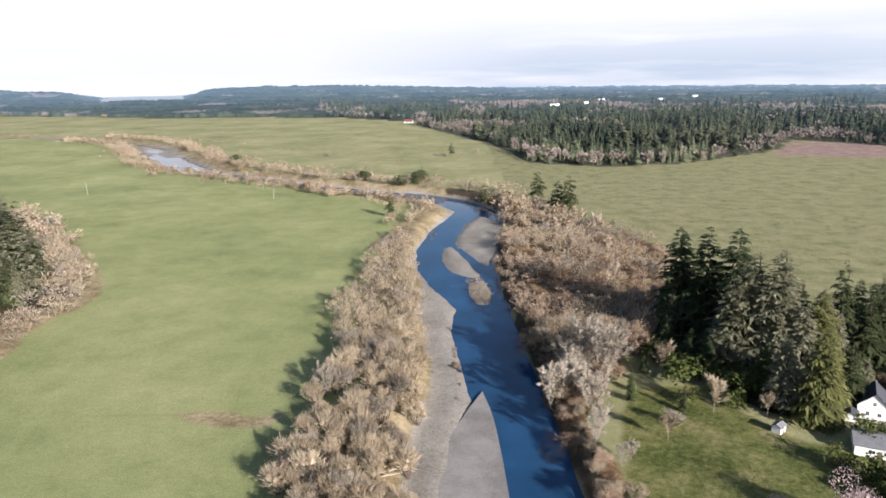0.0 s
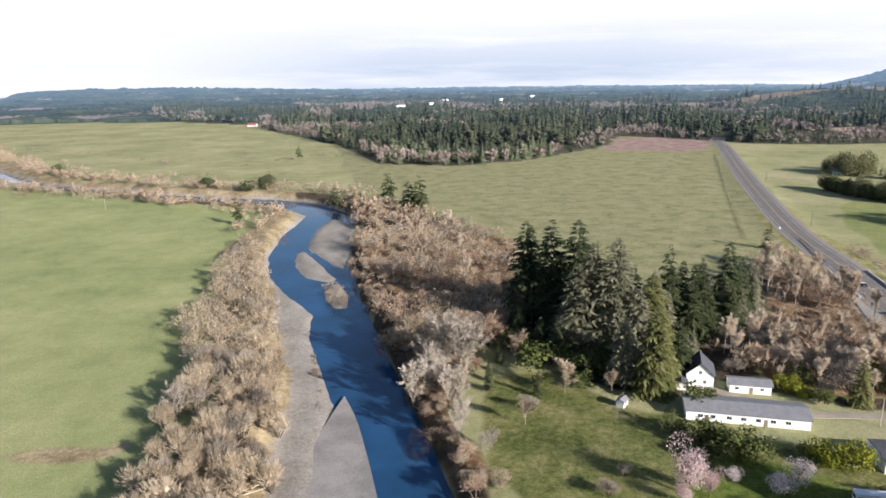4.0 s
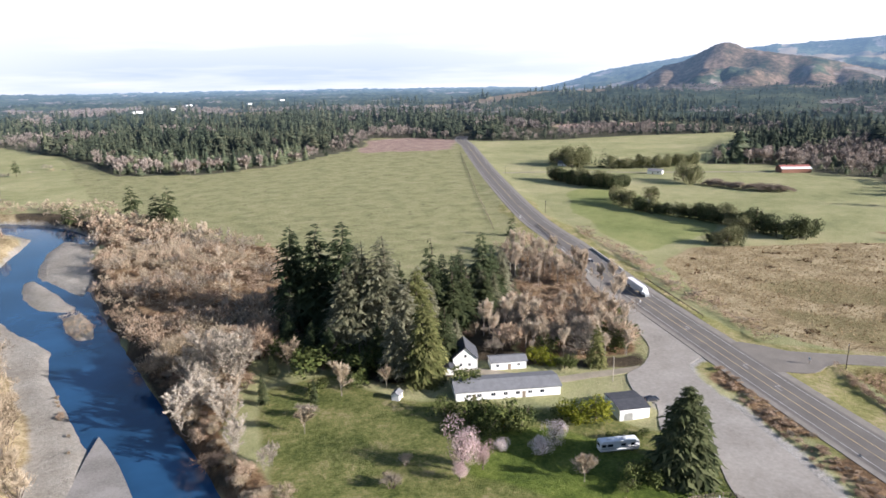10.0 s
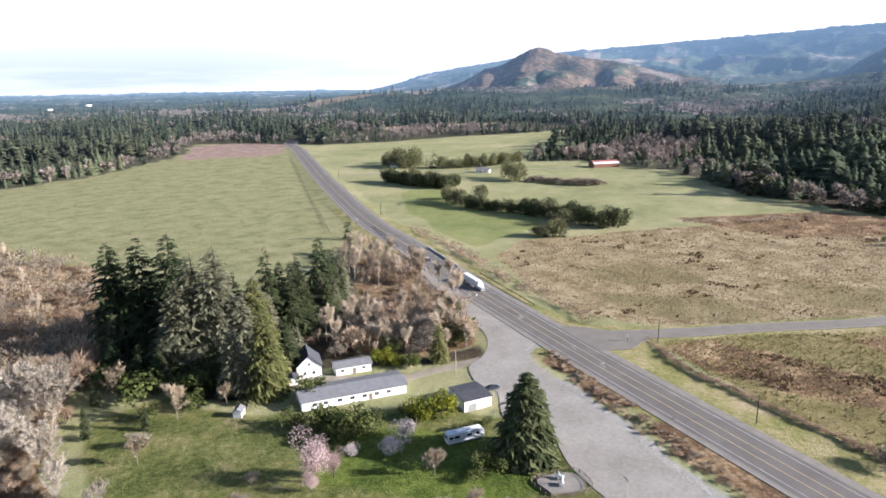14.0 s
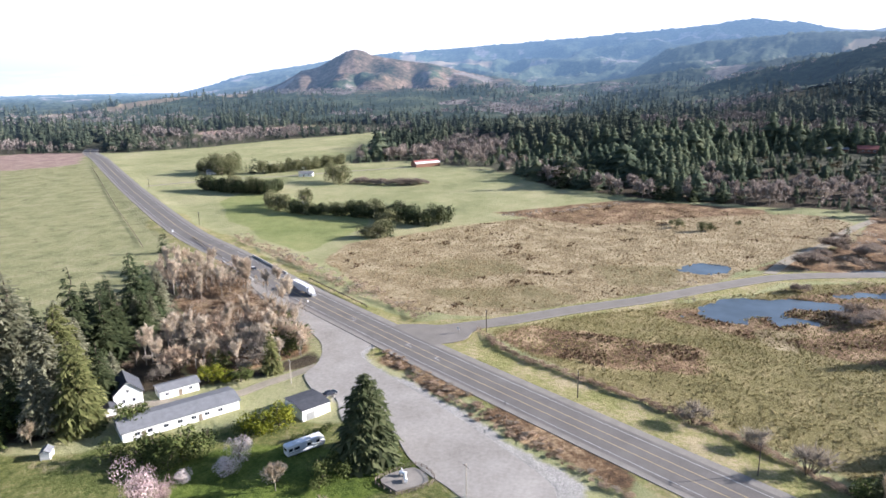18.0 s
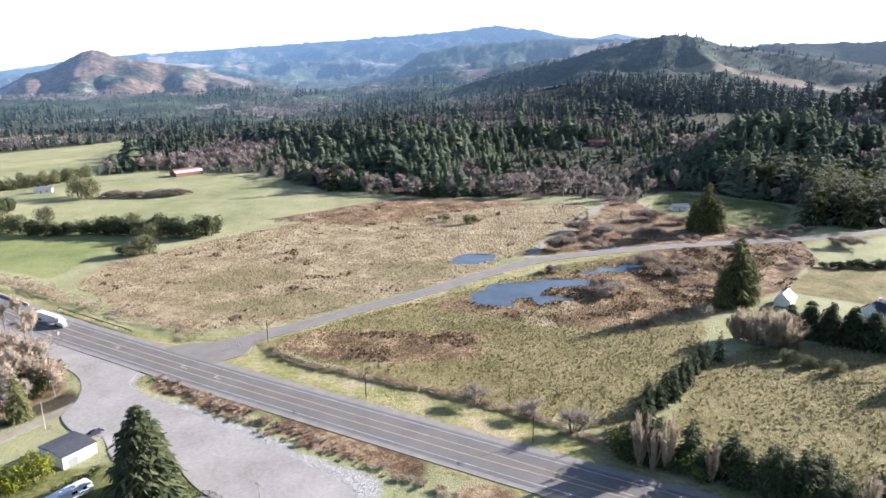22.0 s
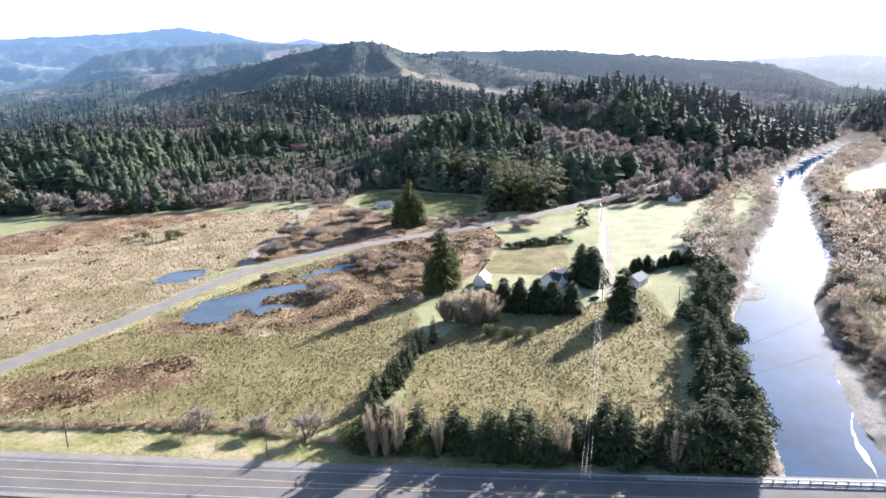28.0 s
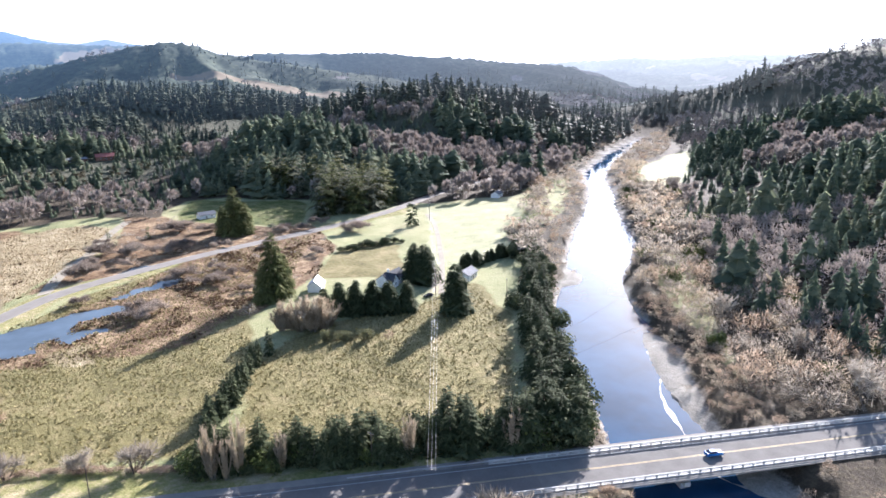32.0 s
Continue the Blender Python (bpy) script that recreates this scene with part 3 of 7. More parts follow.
LAWN = [(46, 150), (54, 176), (62, 206), (88, 204), (96, 184), (100, 172), (110, 162), (140, 140), (146, 110), (138, 78), (110, 60), (60, 100)]
EAST_SCRUB = [[(372, 22), (450, -22), (560, -40), (560, -66), (510, -78), (452, -146), (428, -150), (402, -60)], [(404, -62), (436, -150), (380, -140), (325, -107), (286, -62), (322, -36)]]
MARSH_DARK = [[(297, 185), (324, 177), (343, 141), (318, 127), (295, 149)], [(351, 103), (372, 56), (332, 53), (316, 78)], [(273, 162), (297, 119), (294, 89), (272, 93), (261, 133)]]
PALE_SPOT = [(284, 11), (291, -4), (264, -5), (262, 8)]
VERGE_EAST = [(238, 116), (214, 88), (203, 52), (192, 24), (180, -4), (166, -22), (172, 12), (190, 56), (206, 100), (222, 124)]
GLARE_FIELD = [(316, -170), (455, -246), (440, -321), (301, -215)]
SMALL_FIELD = [(325, -107), (378, -143), (366, -178), (300, -150)]
GREEN_LAWN = [(114, 145), (125, 138), (128, 124), (130, 105), (136, 93), (134, 84), (121, 83), (94, 124), (96, 141)]
GREEN_FIELD = [(515, -74), (612, -93), (546, -178), (458, -142)]
FAR_MEADOW = [(600, -655), (580, -684), (466, -548), (412, -472), (434, -452), (500, -507), (548, -572)]
HIGH_MEADOW = [(1696, -250), (1693, -313), (1668, -385), (1587, -485), (1521, -584), (1455, -663), (1360, -678), (1332, -621), (1451, -571), (1515, -463), (1597, -368), (1637, -303), (1676, -247)]
CLEARCUT = [(840, 930), (1040, 850), (1120, 900), (900, 1010)]
ISLAND_BRUSH = [(192, 136), (198, 138), (202, 134), (196, 119), (185, 96), (176, 75), (166, 56), (157, 39), (147, 15), (136, -14), (130, -8), (138, 16), (147, 38), (157, 60), (162, 76), (170, 94), (181, 116)]

# hills: centre, height, half-lengths along and across, turn of the long axis
HILLS = [(1560, -60, 78, 420, 240, 20), (1780, -1600, 80, 360, 240, 45),
         (1330, -270, 50, 230, 130, 65), (820, -420, 58, 200, 120, 55), (700, -250, 30, 160, 120, 60), (1020, 40, 26, 240, 260, 0), (1100, -620, 58, 260, 160, 50), (1500, -1000, 75, 330, 200, 50)]
SOUTH_HILLS = [(330, -850, 60, 330, 260, 55), (120, -560, 52, 240, 170, 45), (700, -1500, 168, 420, 320, 50), (1050, -1950, 130, 420, 240, 50)]
# ridge lines of the ranges: distance, depth of the slope in front, then bearing and elevation of the crest in degrees
RIDGES = {
    "far": (4450, 1500, [(41, -1.3), (43.5, -0.65), (44.8, -0.2), (46.6, 0.2), (49.6, 0.68), (53, 1.2), (57.7, 1.68), (61, 1.87), (63.5, 2.05), (69.7, 2.38), (74.6, 2.74), (78.2, 2.98), (81.8, 3.32), (84.9, 3.6), (88.1, 3.2),
                         (90.6, 2.7), (92.6, 2.54), (94.4, 2.88), (95.6, 2.62), (98, 2.2), (104, 1.3), (112, 0.2), (118, -1.2)]),
    "bare": (2800, 620, [(43.5, -2.2), (46, -1.5), (48.7, -0.5), (50.2, 0.3), (51.7, 0.7), (52.6, 1.2), (53.3, 1.56), (53.8, 1.84), (54.5, 2.06), (55.2, 1.94), (55.7, 1.64), (57.2, 1.24), (58.9, 1.02), (60.4, 0.86), (61.9, 0.48), (63.7, 0.0), (65.9, -0.38), (67.8, -0.8), (70, -1.6), (72, -2.1)]),
    "middle": (3300, 900, [(70, -1.6), (73, -1.1), (76.2, -0.35), (78.1, 0.9), (79.9, 1.74), (81.8, 2.08), (85.4, 2.22), (89, 2.42), (91.7, 2.4), (95, 2.3), (99, 1.4), (104, 0.2)]),
    "foot": (2500, 700, [(60, -2.4), (64, -1.8), (68, -1.3), (72, -1.05), (77, -0.5), (81, -0.1), (86, 0.5), (90, 0.9), (96, 0.9)]),
    "apron": (2250, 520, [(34, -2.4), (38, -1.75), (42, -1.5), (50, -1.35), (58, -1.25), (66, -1.25), (72, -1.5), (78, -2.2)]),
    "hill": (1900, 620, [(68, -2.9), (76, -2.2), (81.7, -1.3), (85.4, -0.3), (90, 0.62), (93.5, 1.55), (96.1, 2.15), (98.1, 2.45), (100.4, 2.2), (102.1, 1.65), (106, 0.9), (112, 0.1), (118, -0.9)]),
    "valley": (2550, 800, [(98, 1.2), (104.7, 1.5), (107, 1.65), (112.8, 1.62), (116, 1.5), (118.2, 1.28), (121.9, 0.9), (124.6, 0.72), (128.6, 0.42), (132, -0.25), (134.2, -1.1), (136.4, -2.4), (138, -3.2)]),
    "south": (4300, 900, [(122, 0.2), (129.9, 0.75), (132.9, 0.83), (134.9, 1.0), (137.4, 0.74), (140.1, 0.88), (142.7, 1.0), (146.3, 0.92), (150, 1.0), (160, 1.0)]),
    "coast_west": (4000, 700, [(-40, -0.6), (-32.3, -0.8), (-28.6, -0.92), (-27.2, -1.3), (-26.3, -1.7)]),
    "coast_east": (4000, 900, [(-21, -1.7), (-20.2, -1.2), (-18, -0.9), (-15.5, -0.78), (-10, -0.82), (-3.9, -0.98), (2, -1.15), (8, -1.5)]),
    "shoulder": (1650, 600, [(138, -4.6), (140.1, -4.1), (142.3, -2.8), (144, -1.7), (146.3, -0.3), (148.5, 0.55), (152, 1.6), (160, 2.4)]),
}
BACK_EDGE = 1500.0  # the wooded ranges beyond this distance are a backdrop
PONDS = [(314, 16, 24, 13, 120), (324, 6, 15, 9, 95), (368, 42, 13, 6, 115), (352, -26, 18, 5, 118), (395, -32, 14, 5, 100)]
BAR_TIP = [(12, 214), (14.2, 196), (15.2, 176), (15.5, 150), (15, 90), (-14, 90), (-10, 150), (-3.5, 174), (5, 197)]
ALDER_FLOOR = [(150, 192), (162, 176), (182, 160), (212, 190), (234, 210), (246, 242), (256, 296), (232, 300), (205, 250), (188, 226)]
GRAVEL_BARS = [(-390, 975, 60, 18, 125, 1.2), (268, -228, 16, 8, 140, 0.7), (152, -181, 50, 8, 149, 0.9), (100, -160, 20, 14, 120, 0.8)]
BAR_OUTLINES = [[(27, 516), (39, 494), (44, 470), (40, 436), (30, 392), (23, 369), (16, 394), (5, 427), (13, 480)], [(-1, 416), (4, 420), (12, 388), (19, 353), (14, 349), (3, 360), (-3, 386)],
                [(11, 342), (20, 346), (23, 324), (21, 304), (15, 307), (11, 322)],
                [(-30, 120), (-22, 155), (-14, 177), (-10, 205), (-12, 241), (-16, 291), (-21, 345), (-22, 390), (-16, 368), (-8, 336), (0, 315), (5, 299), (2, 270), (5, 241), (7, 217), (9, 208), (5, 192), (0, 158), (0, 120)],
                [(-60, 590), (-30, 580), (-4, 562), (8, 533), (1, 502), (-10, 468), (-20, 430), (-28, 440), (-26, 500), (-40, 550)]]


def mounds(hills, x, y):
    """Rounded hills that run into one another, broken by spurs and gullies."""
    hill = np.zeros(np.shape(x))
    for cx, cy, h, rl, rs, turn in hills:
        a = radians(turn)
        u, v = (x - cx) * math.cos(a) + (y - cy) * math.sin(a), -(x - cx) * math.sin(a) + (y - cy) * math.cos(a)
        hill += (h * np.exp(-(u / rl) ** 2 - (v / rs) ** 2)) ** 4
    return hill ** 0.25 * (1 + 0.22 * wave(x, y, 420, 8, 5) + 0.10 * wave(x, y, 130, 9, 3))


def ridges(x, y, names):
    """The ranges: each climbs to its crest line, and spurs and gullies cut its slope below the crest."""
    r, az = np.hypot(x, y), np.degrees(np.arctan2(x, y))
    spur = np.abs(wave(x, y, 330, 64, 4)) * 2
    groove = np.abs(((az + 3.4 * wave(x, y, 520, 67, 3) - 55.6) / 3.7 + 0.5) % 1 - 0.5) * 2
    rock = 0.62 * groove + 0.9 * np.abs(wave(x, y, 170, 68, 4))
    z = np.zeros(np.shape(x))
    for name in names:
        away, deep, crest = RIDGES[name]
        a, e = np.array(crest).T
        top = 100 + away * np.tan(np.radians(np.interp(az, a, e, left=-9, right=-9)))
        u = np.where(r < away, 1 - (away - r) / deep, 1 - (r - away) / (0.9 * deep))
        u = np.clip(u, 0, 1)
        u = u * (1 - (0.16 + 0.5 * np.clip(1 - u, 0, 0.5)) * (1.5 if name == "bare" else 1.2) * np.clip((rock if name == "bare" else spur) - 0.12, 0, 0.8) * np.clip(4 * (1 - u), 0, 1)) + 0.012 * wave(x, y, 120, 66, 3) * u
        z = np.maximum(z, np.maximum(top, 0) * u)
    return z


def sea_side(x, y):
    """The gap in the coast hills through which the sea shows."""
    return (y > 2300) & (x < -0.37 * y) & (x > -0.50 * y)


def height(x, y):
    """Ground level at a place."""
    x, y = np.asarray(x, float), np.asarray(y, float)
    z = np.full(np.shape(x), FIELD_Z) + 0.35 * wave(x, y, 60, 3)
    r = np.hypot(x, y)
    hill = np.maximum(mounds(HILLS + SOUTH_HILLS, x, y), ridges(x, y, ("hill", "shoulder")))
    edge, _ = line_distance(PLAIN, x, y, True)
    away = np.where(inside(PLAIN, x, y), 0.0, np.clip(edge / 150, 0, 1))
    z = z + hill * away + np.where(inside(PLAIN, x, y), 0, 1) * np.clip(edge / 400, 0, 1) * 6 * (1 + wave(x, y, 200, 4))
    z = np.where(sea_side(x, y) | ((r > BACK_EDGE + 40) & ~inside(PLAIN, x, y) & (edge > 60)), -14.0, z)
    for line, half in ((HIGHWAY, 11.0), (SIDE_ROAD, 5.0)):
        d, _ = line_distance(line[::2], x, y)
        k = np.clip(1 - (d - half) / 9, 0, 1)
        near = r < 1100
        z = np.where(near, z + (-0.22 - z) * np.where(k > 0, k * k * (3 - 2 * k), 0), z)
    lot = np.clip(1 - line_distance(LOT, x, y, True)[0] / 6, 0, 1)
    lot = np.where(inside(LOT, x, y), 1.0, lot)
    z = z + (-0.32 - z) * lot
    for cx, cy, a, b, turn in PONDS:
        t = radians(turn)
        u, v = (x - cx) * math.cos(t) + (y - cy) * math.sin(t), -(x - cx) * math.sin(t) + (y - cy) * math.cos(t)
        q = np.sqrt((u / a) ** 2 + (v / b) ** 2) + 1.5 * wave(x, y, 15, 5, 4)
        z = np.where(q < 1.3, np.minimum(z, z + (-1.9 - z) * np.clip((1.3 - q) / 0.5, 0, 1)), z)
    d, half = line_distance(RIVER, x, y)
    d = d + 2.2 * wave(x, y, 26, 6, 3)
    k = np.clip((half + 7 - d) / 9, 0, 1)
    bed = -7.4
    for cx, cy, a, b, turn, up in GRAVEL_BARS:
        t = radians(turn)
        u, v = (x - cx) * math.cos(t) + (y - cy) * math.sin(t), -(x - cx) * math.sin(t) + (y - cy) * math.cos(t)
        q = (u / a) ** 2 + (v / b) ** 2 + 0.22 * wave(x, y, 18, 7, 4)
        bed = bed + (1.4 + up) * np.clip(1.25 - q, 0, 1) ** 0.7
    for outline in BAR_OUTLINES:
        gap = line_distance(outline, x, y, True)[0]
        gap = np.where(inside(outline, x, y), gap, -gap) + 1.1 * wave(x, y, 9, 17, 3)
        bed = np.maximum(bed, -7.4 + 2.6 * np.clip((gap + 3.2) / 6.5, 0, 1) + np.where(gap > 0, 0.25 * wave(x, y, 14, 18, 3), 0))
    bed = np.minimum(bed, -4.6)
    z = z + (bed - z) * k * k * (3 - 2 * k)
    return z


LOT = [(244, 252), (217, 202), (196, 163), (180, 150), (168, 147), (160, 136), (158, 127), (146, 113), (148, 99), (143, 94), (136, 85), (131, 72), (120, 46), (110, 20), (120, 14), (134, 40), (146, 46), (156, 66), (168, 90), (182, 120), (188, 134), (194, 141), (206, 143), (214, 160)]


def clearing(x, y):
    """Open patches in the woods."""
    return (wave(x, y, 330, 41, 3) > 0.42) & (np.hypot(x, y) > 900) & (y > 0.8 * x)


def graded(lo, hi, core_lo, core_hi, step, grow):
    a = list(np.arange(core_lo, core_hi + 0.1, step))
    s, b = step, [core_lo]
    while b[-1] > lo:
        s *= grow
        b.append(b[-1] - s)
    s, c = step, [a[-1]]
    while c[-1] < hi:
        s *= grow
        c.append(c[-1] + s)
    return np.array(b[:0:-1] + a + c[1:])


def build_ground():
    gx, gy = graded(-5200, 5600, -130, 440, 3.4, 1.05), graded(-5200, 5600, -240, 560, 3.4, 1.05)
    X, Y = np.meshgrid(gx, gy)
    Z = height(X, Y)
    nx, ny = len(gx), len(gy)
    i = (np.arange(ny - 1)[:, None] * nx + np.arange(nx - 1)).ravel()
    faces = np.stack([i, i + 1, i + nx + 1, i + nx], 1)
    me = array_mesh("ground", np.stack([X.ravel(), Y.ravel(), Z.ravel()], 1), faces, M_GROUND)
    me.polygons.foreach_set("use_smooth", np.ones(len(faces), bool))

    def blur(a):
        p = np.pad(a.astype(float), 1, mode="edge")
        return (p[:-2, 1:-1] + p[2:, 1:-1] + p[1:-1, :-2] + p[1:-1, 2:] + 2 * a) / 6

    X, Y = X + 9 * wave(X, Y, 45, 51, 3), Y + 9 * wave(X, Y, 45, 52, 3)
    plain = inside(PLAIN, X, Y)
    dr, half = line_distance(RIVER, X, Y)
    dh, _ = line_distance(HIGHWAY[::3], X, Y)
    west_edge = line_distance(WEST_WOOD, X, Y, True)[0]
    layers = {
        "verge": inside(VERGE_EAST, X, Y) | ((dh < 16) & (Y < 420)) | (line_distance(SIDE_ROAD, X, Y)[0] < 9),
        "rich": inside(WEST_FIELD, X, Y) & (dr > half + 16),
        "meadow": inside(HEDGE_MEADOW, X, Y),
        "rough_pasture": (X > 60) & (Y > 250) & plain & (X < 600 + (Y - 800) * 0.5) & (X < HIGHWAY[0][0]) & ((X - 276) * 0.87 - (Y - 290) * 0.49 < 0),
        "sedge": inside(SEDGE_MARSH, X, Y) | inside(HEDGED_FIELD, X, Y) | inside(SMALL_FIELD, X, Y),
        "pale": inside(GLARE_FIELD, X, Y) | inside(FAR_MEADOW, X, Y),
        "pink": inside(REDFIELD, X, Y) | inside(CLEARCUT, X, Y),
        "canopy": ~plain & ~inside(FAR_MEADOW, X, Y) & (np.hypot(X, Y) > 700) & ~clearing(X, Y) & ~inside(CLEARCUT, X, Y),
        "bog": np.any([inside(p, X, Y) for p in MARSH_DARK], 0),
        "tan": inside(PALE_SPOT, X, Y) | ((np.abs(Y - 190) < 3.2) & (X > -112) & (X < -50)) | (clearing(X, Y) & ~plain) | (inside(WEST_WOOD, X, Y) & (west_edge < 18)) | inside(TAN_MARSH, X, Y) | ((dr < half + 24) & (X < 0) & (Y > 60) & (Y < 620)) | ((dr < half + 15) & plain & (Y > 560)),
        "rust": inside(ALDER_FLOOR, X, Y) | (inside(BRUSH_EAST, X, Y) & (X > 36)) | np.any([inside(p, X, Y) for p in RUST + EAST_SCRUB], 0) & ~inside(PALE_SPOT, X, Y) | inside(ISLAND_BRUSH, X, Y) & (wave(X, Y, 12, 31, 2) > -0.35),
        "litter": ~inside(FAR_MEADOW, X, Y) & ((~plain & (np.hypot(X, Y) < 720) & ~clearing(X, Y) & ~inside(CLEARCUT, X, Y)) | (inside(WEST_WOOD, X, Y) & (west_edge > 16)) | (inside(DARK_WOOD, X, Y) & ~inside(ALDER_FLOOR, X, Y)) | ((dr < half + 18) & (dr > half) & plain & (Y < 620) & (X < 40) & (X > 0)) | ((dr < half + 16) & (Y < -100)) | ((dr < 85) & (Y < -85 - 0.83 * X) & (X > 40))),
        "lawn": inside(LAWN, X, Y) | inside(GREEN_FIELD, X, Y),
        "green_lawn": inside(GREEN_LAWN, X, Y),
        "lot": inside(LOT, X, Y),
        "gravel": (dr < half + np.where(Y < -100, 4, 14)) & (Z < -4.5) & ~((X > 24) & (Y > 60) & (Y < 330)),
    }
    for name, a in layers.items():
        me.attributes.new(name, "FLOAT", "POINT").data.foreach_set("value", blur(blur(a)).ravel())
    return tagged(new("ground", me), "pasture, marsh, river banks and wooded hills", "ground", kind="structure")


build_ground()


def level(x, y):
    return float(height(np.array([x]), np.array([y]))[0])


def ribbon(name, line, left, right, z, material, depth=0.0, parent=None, follow=False, start=None, end=None):
    """A strip along a line between two offsets (positive to the right of its run)."""
    p = np.asarray(line, float)[:, :2]
    t = np.gradient(p, axis=0)
    t /= np.linalg.norm(t, axis=1)[:, None]
    n = np.stack([t[:, 1], -t[:, 0]], 1)
    if start is not None or end is not None:
        p, n = p[start:end], n[start:end]
    lo = np.broadcast_to(np.asarray(left, float), (len(p),))[:, None]
    hi = np.broadcast_to(np.asarray(right, float), (len(p),))[:, None]
    a, b = p + n * lo, p + n * hi
    za = height(a[:, 0], a[:, 1]) + z if follow else np.full(len(p), z)
    zb = height(b[:, 0], b[:, 1]) + z if follow else np.full(len(p), z)
    g = Geo()
    m = len(p)
    g.v = [(*q, h) for q, h in zip(a, za)] + [(*q, h) for q, h in zip(b, zb)]
    g.f = [(i, m + i, m + i + 1, i + 1) for i in range(m - 1)]
    if depth:
        g.v += [(*q, h - depth) for q, h in zip(a, za)] + [(*q, h - depth) for q, h in zip(b, zb)]
        g.f += [(i, i + 1, 2 * m + i + 1, 2 * m + i) for i in range(m - 1)] + [(m + i + 1, m + i, 3 * m + i, 3 * m + i + 1) for i in range(m - 1)]
        g.f += [(0, 2 * m, 3 * m, m), (m - 1, 2 * m - 1, 4 * m - 1, 3 * m - 1)]
    ob = new(name, g.mesh(name, material))
    if parent:
        ob.parent = parent
    return ob


def patch(name, outline, z, material, wobble=0.0, step=6.0, seed=0, depth=0.0):
    """A flat piece with a smooth, slightly uneven outline."""
    p = np.array(outline, float)
    o = spline(np.vstack([p, p[:1]]), step)[:-1]
    c = o.mean(0)
    d = o - c
    o = c + d * (1 + wobble * wave(o[:, 0], o[:, 1], 14, seed))[:, None]
    bm = bmesh.new()
    bm.faces.new([bm.verts.new((x, y, z)) for x, y in o])
    if depth:
        r = bmesh.ops.extrude_face_region(bm, geom=bm.faces[:])
        bmesh.ops.translate(bm, vec=(0, 0, -depth), verts=[v for v in r["geom"] if isinstance(v, bmesh.types.BMVert)])
    bmesh.ops.recalc_face_normals(bm, faces=bm.faces[:])
    bmesh.ops.triangulate(bm, faces=bm.faces[:])
    me = bpy.data.meshes.new(name)
    bm.to_mesh(me)
    bm.free()
    me.materials.append(material)
    return new(name, me)


# ---- bright haze all round the horizon ----
haze_ring = Geo()
haze_ring.v = [(4850 * math.sin(k * math.pi / 48), 4850 * math.cos(k * math.pi / 48), hz) for hz in (-320, 1400) for k in range(96)]
haze_ring.f = [(k, (k + 1) % 96, 96 + (k + 1) % 96, 96 + k) for k in range(96)]
tagged(new("backdrop_haze", haze_ring.mesh("backdrop_haze", M_HAZE, True)), "bright white haze with faint cloud bars", "sky", kind="structure")



def range_level(x, y):
    """Bare ground of the ranges beyond the plain."""
    r, az = np.hypot(x, y), np.degrees(np.arctan2(x, y))
    fade = 1 - 0.5 * np.clip((r - BACK_EDGE) / 500, 0, 1)
    z = 2 + np.maximum(ridges(x, y, RIDGES), mounds(HILLS + SOUTH_HILLS, x, y) * fade)
    return np.where(r > 3250, -20 + (z + 20) * np.clip((np.abs(az + 23.2) - 2.4) / 1.8, 0, 1), z)


def open_range(x, y):
    """Clear-cuts and meadows of the ranges."""
    r = np.hypot(x, y)
    return ((wave(x, y, 520, 63, 3) > 0.36) & (r > 3000) & (x > 2000) & (y > -900) & (y < 0.62 * x)) | (clearing(x, y) & (r < 2600) & (y > 300)) | inside(HIGH_MEADOW, x, y)


def bare_slope(x, y):
    return np.clip(1.5 - (np.hypot(x - 2280, y - 1600) / (560 + 160 * wave(x, y, 200, 61))) ** 2, 0, 1) * np.clip(0.8 + 2.6 * wave(x, y, 150, 62, 4), 0, 1)


def build_ranges():
    """Wooded ranges and the bare mountain, all far behind the plain."""
    az = np.radians(np.arange(-37, 160, 0.2))
    rr = BACK_EDGE + np.cumsum(np.r_[0, 9 * 1.016 ** np.arange(130)])
    rr = rr[rr < 4840]
    A, Q = np.meshgrid(az, rr)
    rng = np.random.RandomState(77)
    A, Q = A + rng.uniform(-0.001, 0.001, A.shape), Q + rng.uniform(-3, 3, Q.shape)
    X, Y = Q * np.sin(A), Q * np.cos(A)
    bare, cut = bare_slope(X, Y), open_range(X, Y)
    alder = np.clip(3 * (wave(X, Y, 150, 21, 3) + 0.3 * wave(X, Y, 40, 22, 2) - 0.32), 0, 1)
    stand = np.clip(0.8 + 0.9 * wave(X, Y, 120, 25, 2), 0.25, 1.3) * (1 - 0.9 * bare) * (1 - 0.9 * cut) * (1 - 0.5 * alder) * np.clip(1.15 - Q / 9000, 0.5, 1)
    Z = range_level(X, Y) + (4 + rng.uniform(0, 1, X.shape) ** 1.5 * np.clip(5 + (Q - 2300) / 60, 5, 12)) * stand
    plain_edge = np.where(inside(PLAIN, X, Y), 0.0, line_distance(PLAIN, X, Y, True)[0])
    Z = np.where(plain_edge < 45, -20.0, Z)
    ny, nx = X.shape
    i = (np.arange(ny - 1)[:, None] * nx + np.arange(nx - 1)).ravel()
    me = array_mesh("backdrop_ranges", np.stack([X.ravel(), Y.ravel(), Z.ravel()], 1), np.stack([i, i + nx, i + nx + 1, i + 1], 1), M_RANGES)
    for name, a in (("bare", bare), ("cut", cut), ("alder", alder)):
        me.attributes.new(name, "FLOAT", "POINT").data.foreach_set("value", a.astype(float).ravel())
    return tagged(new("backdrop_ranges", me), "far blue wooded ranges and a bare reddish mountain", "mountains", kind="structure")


build_ranges()
sea = Geo()
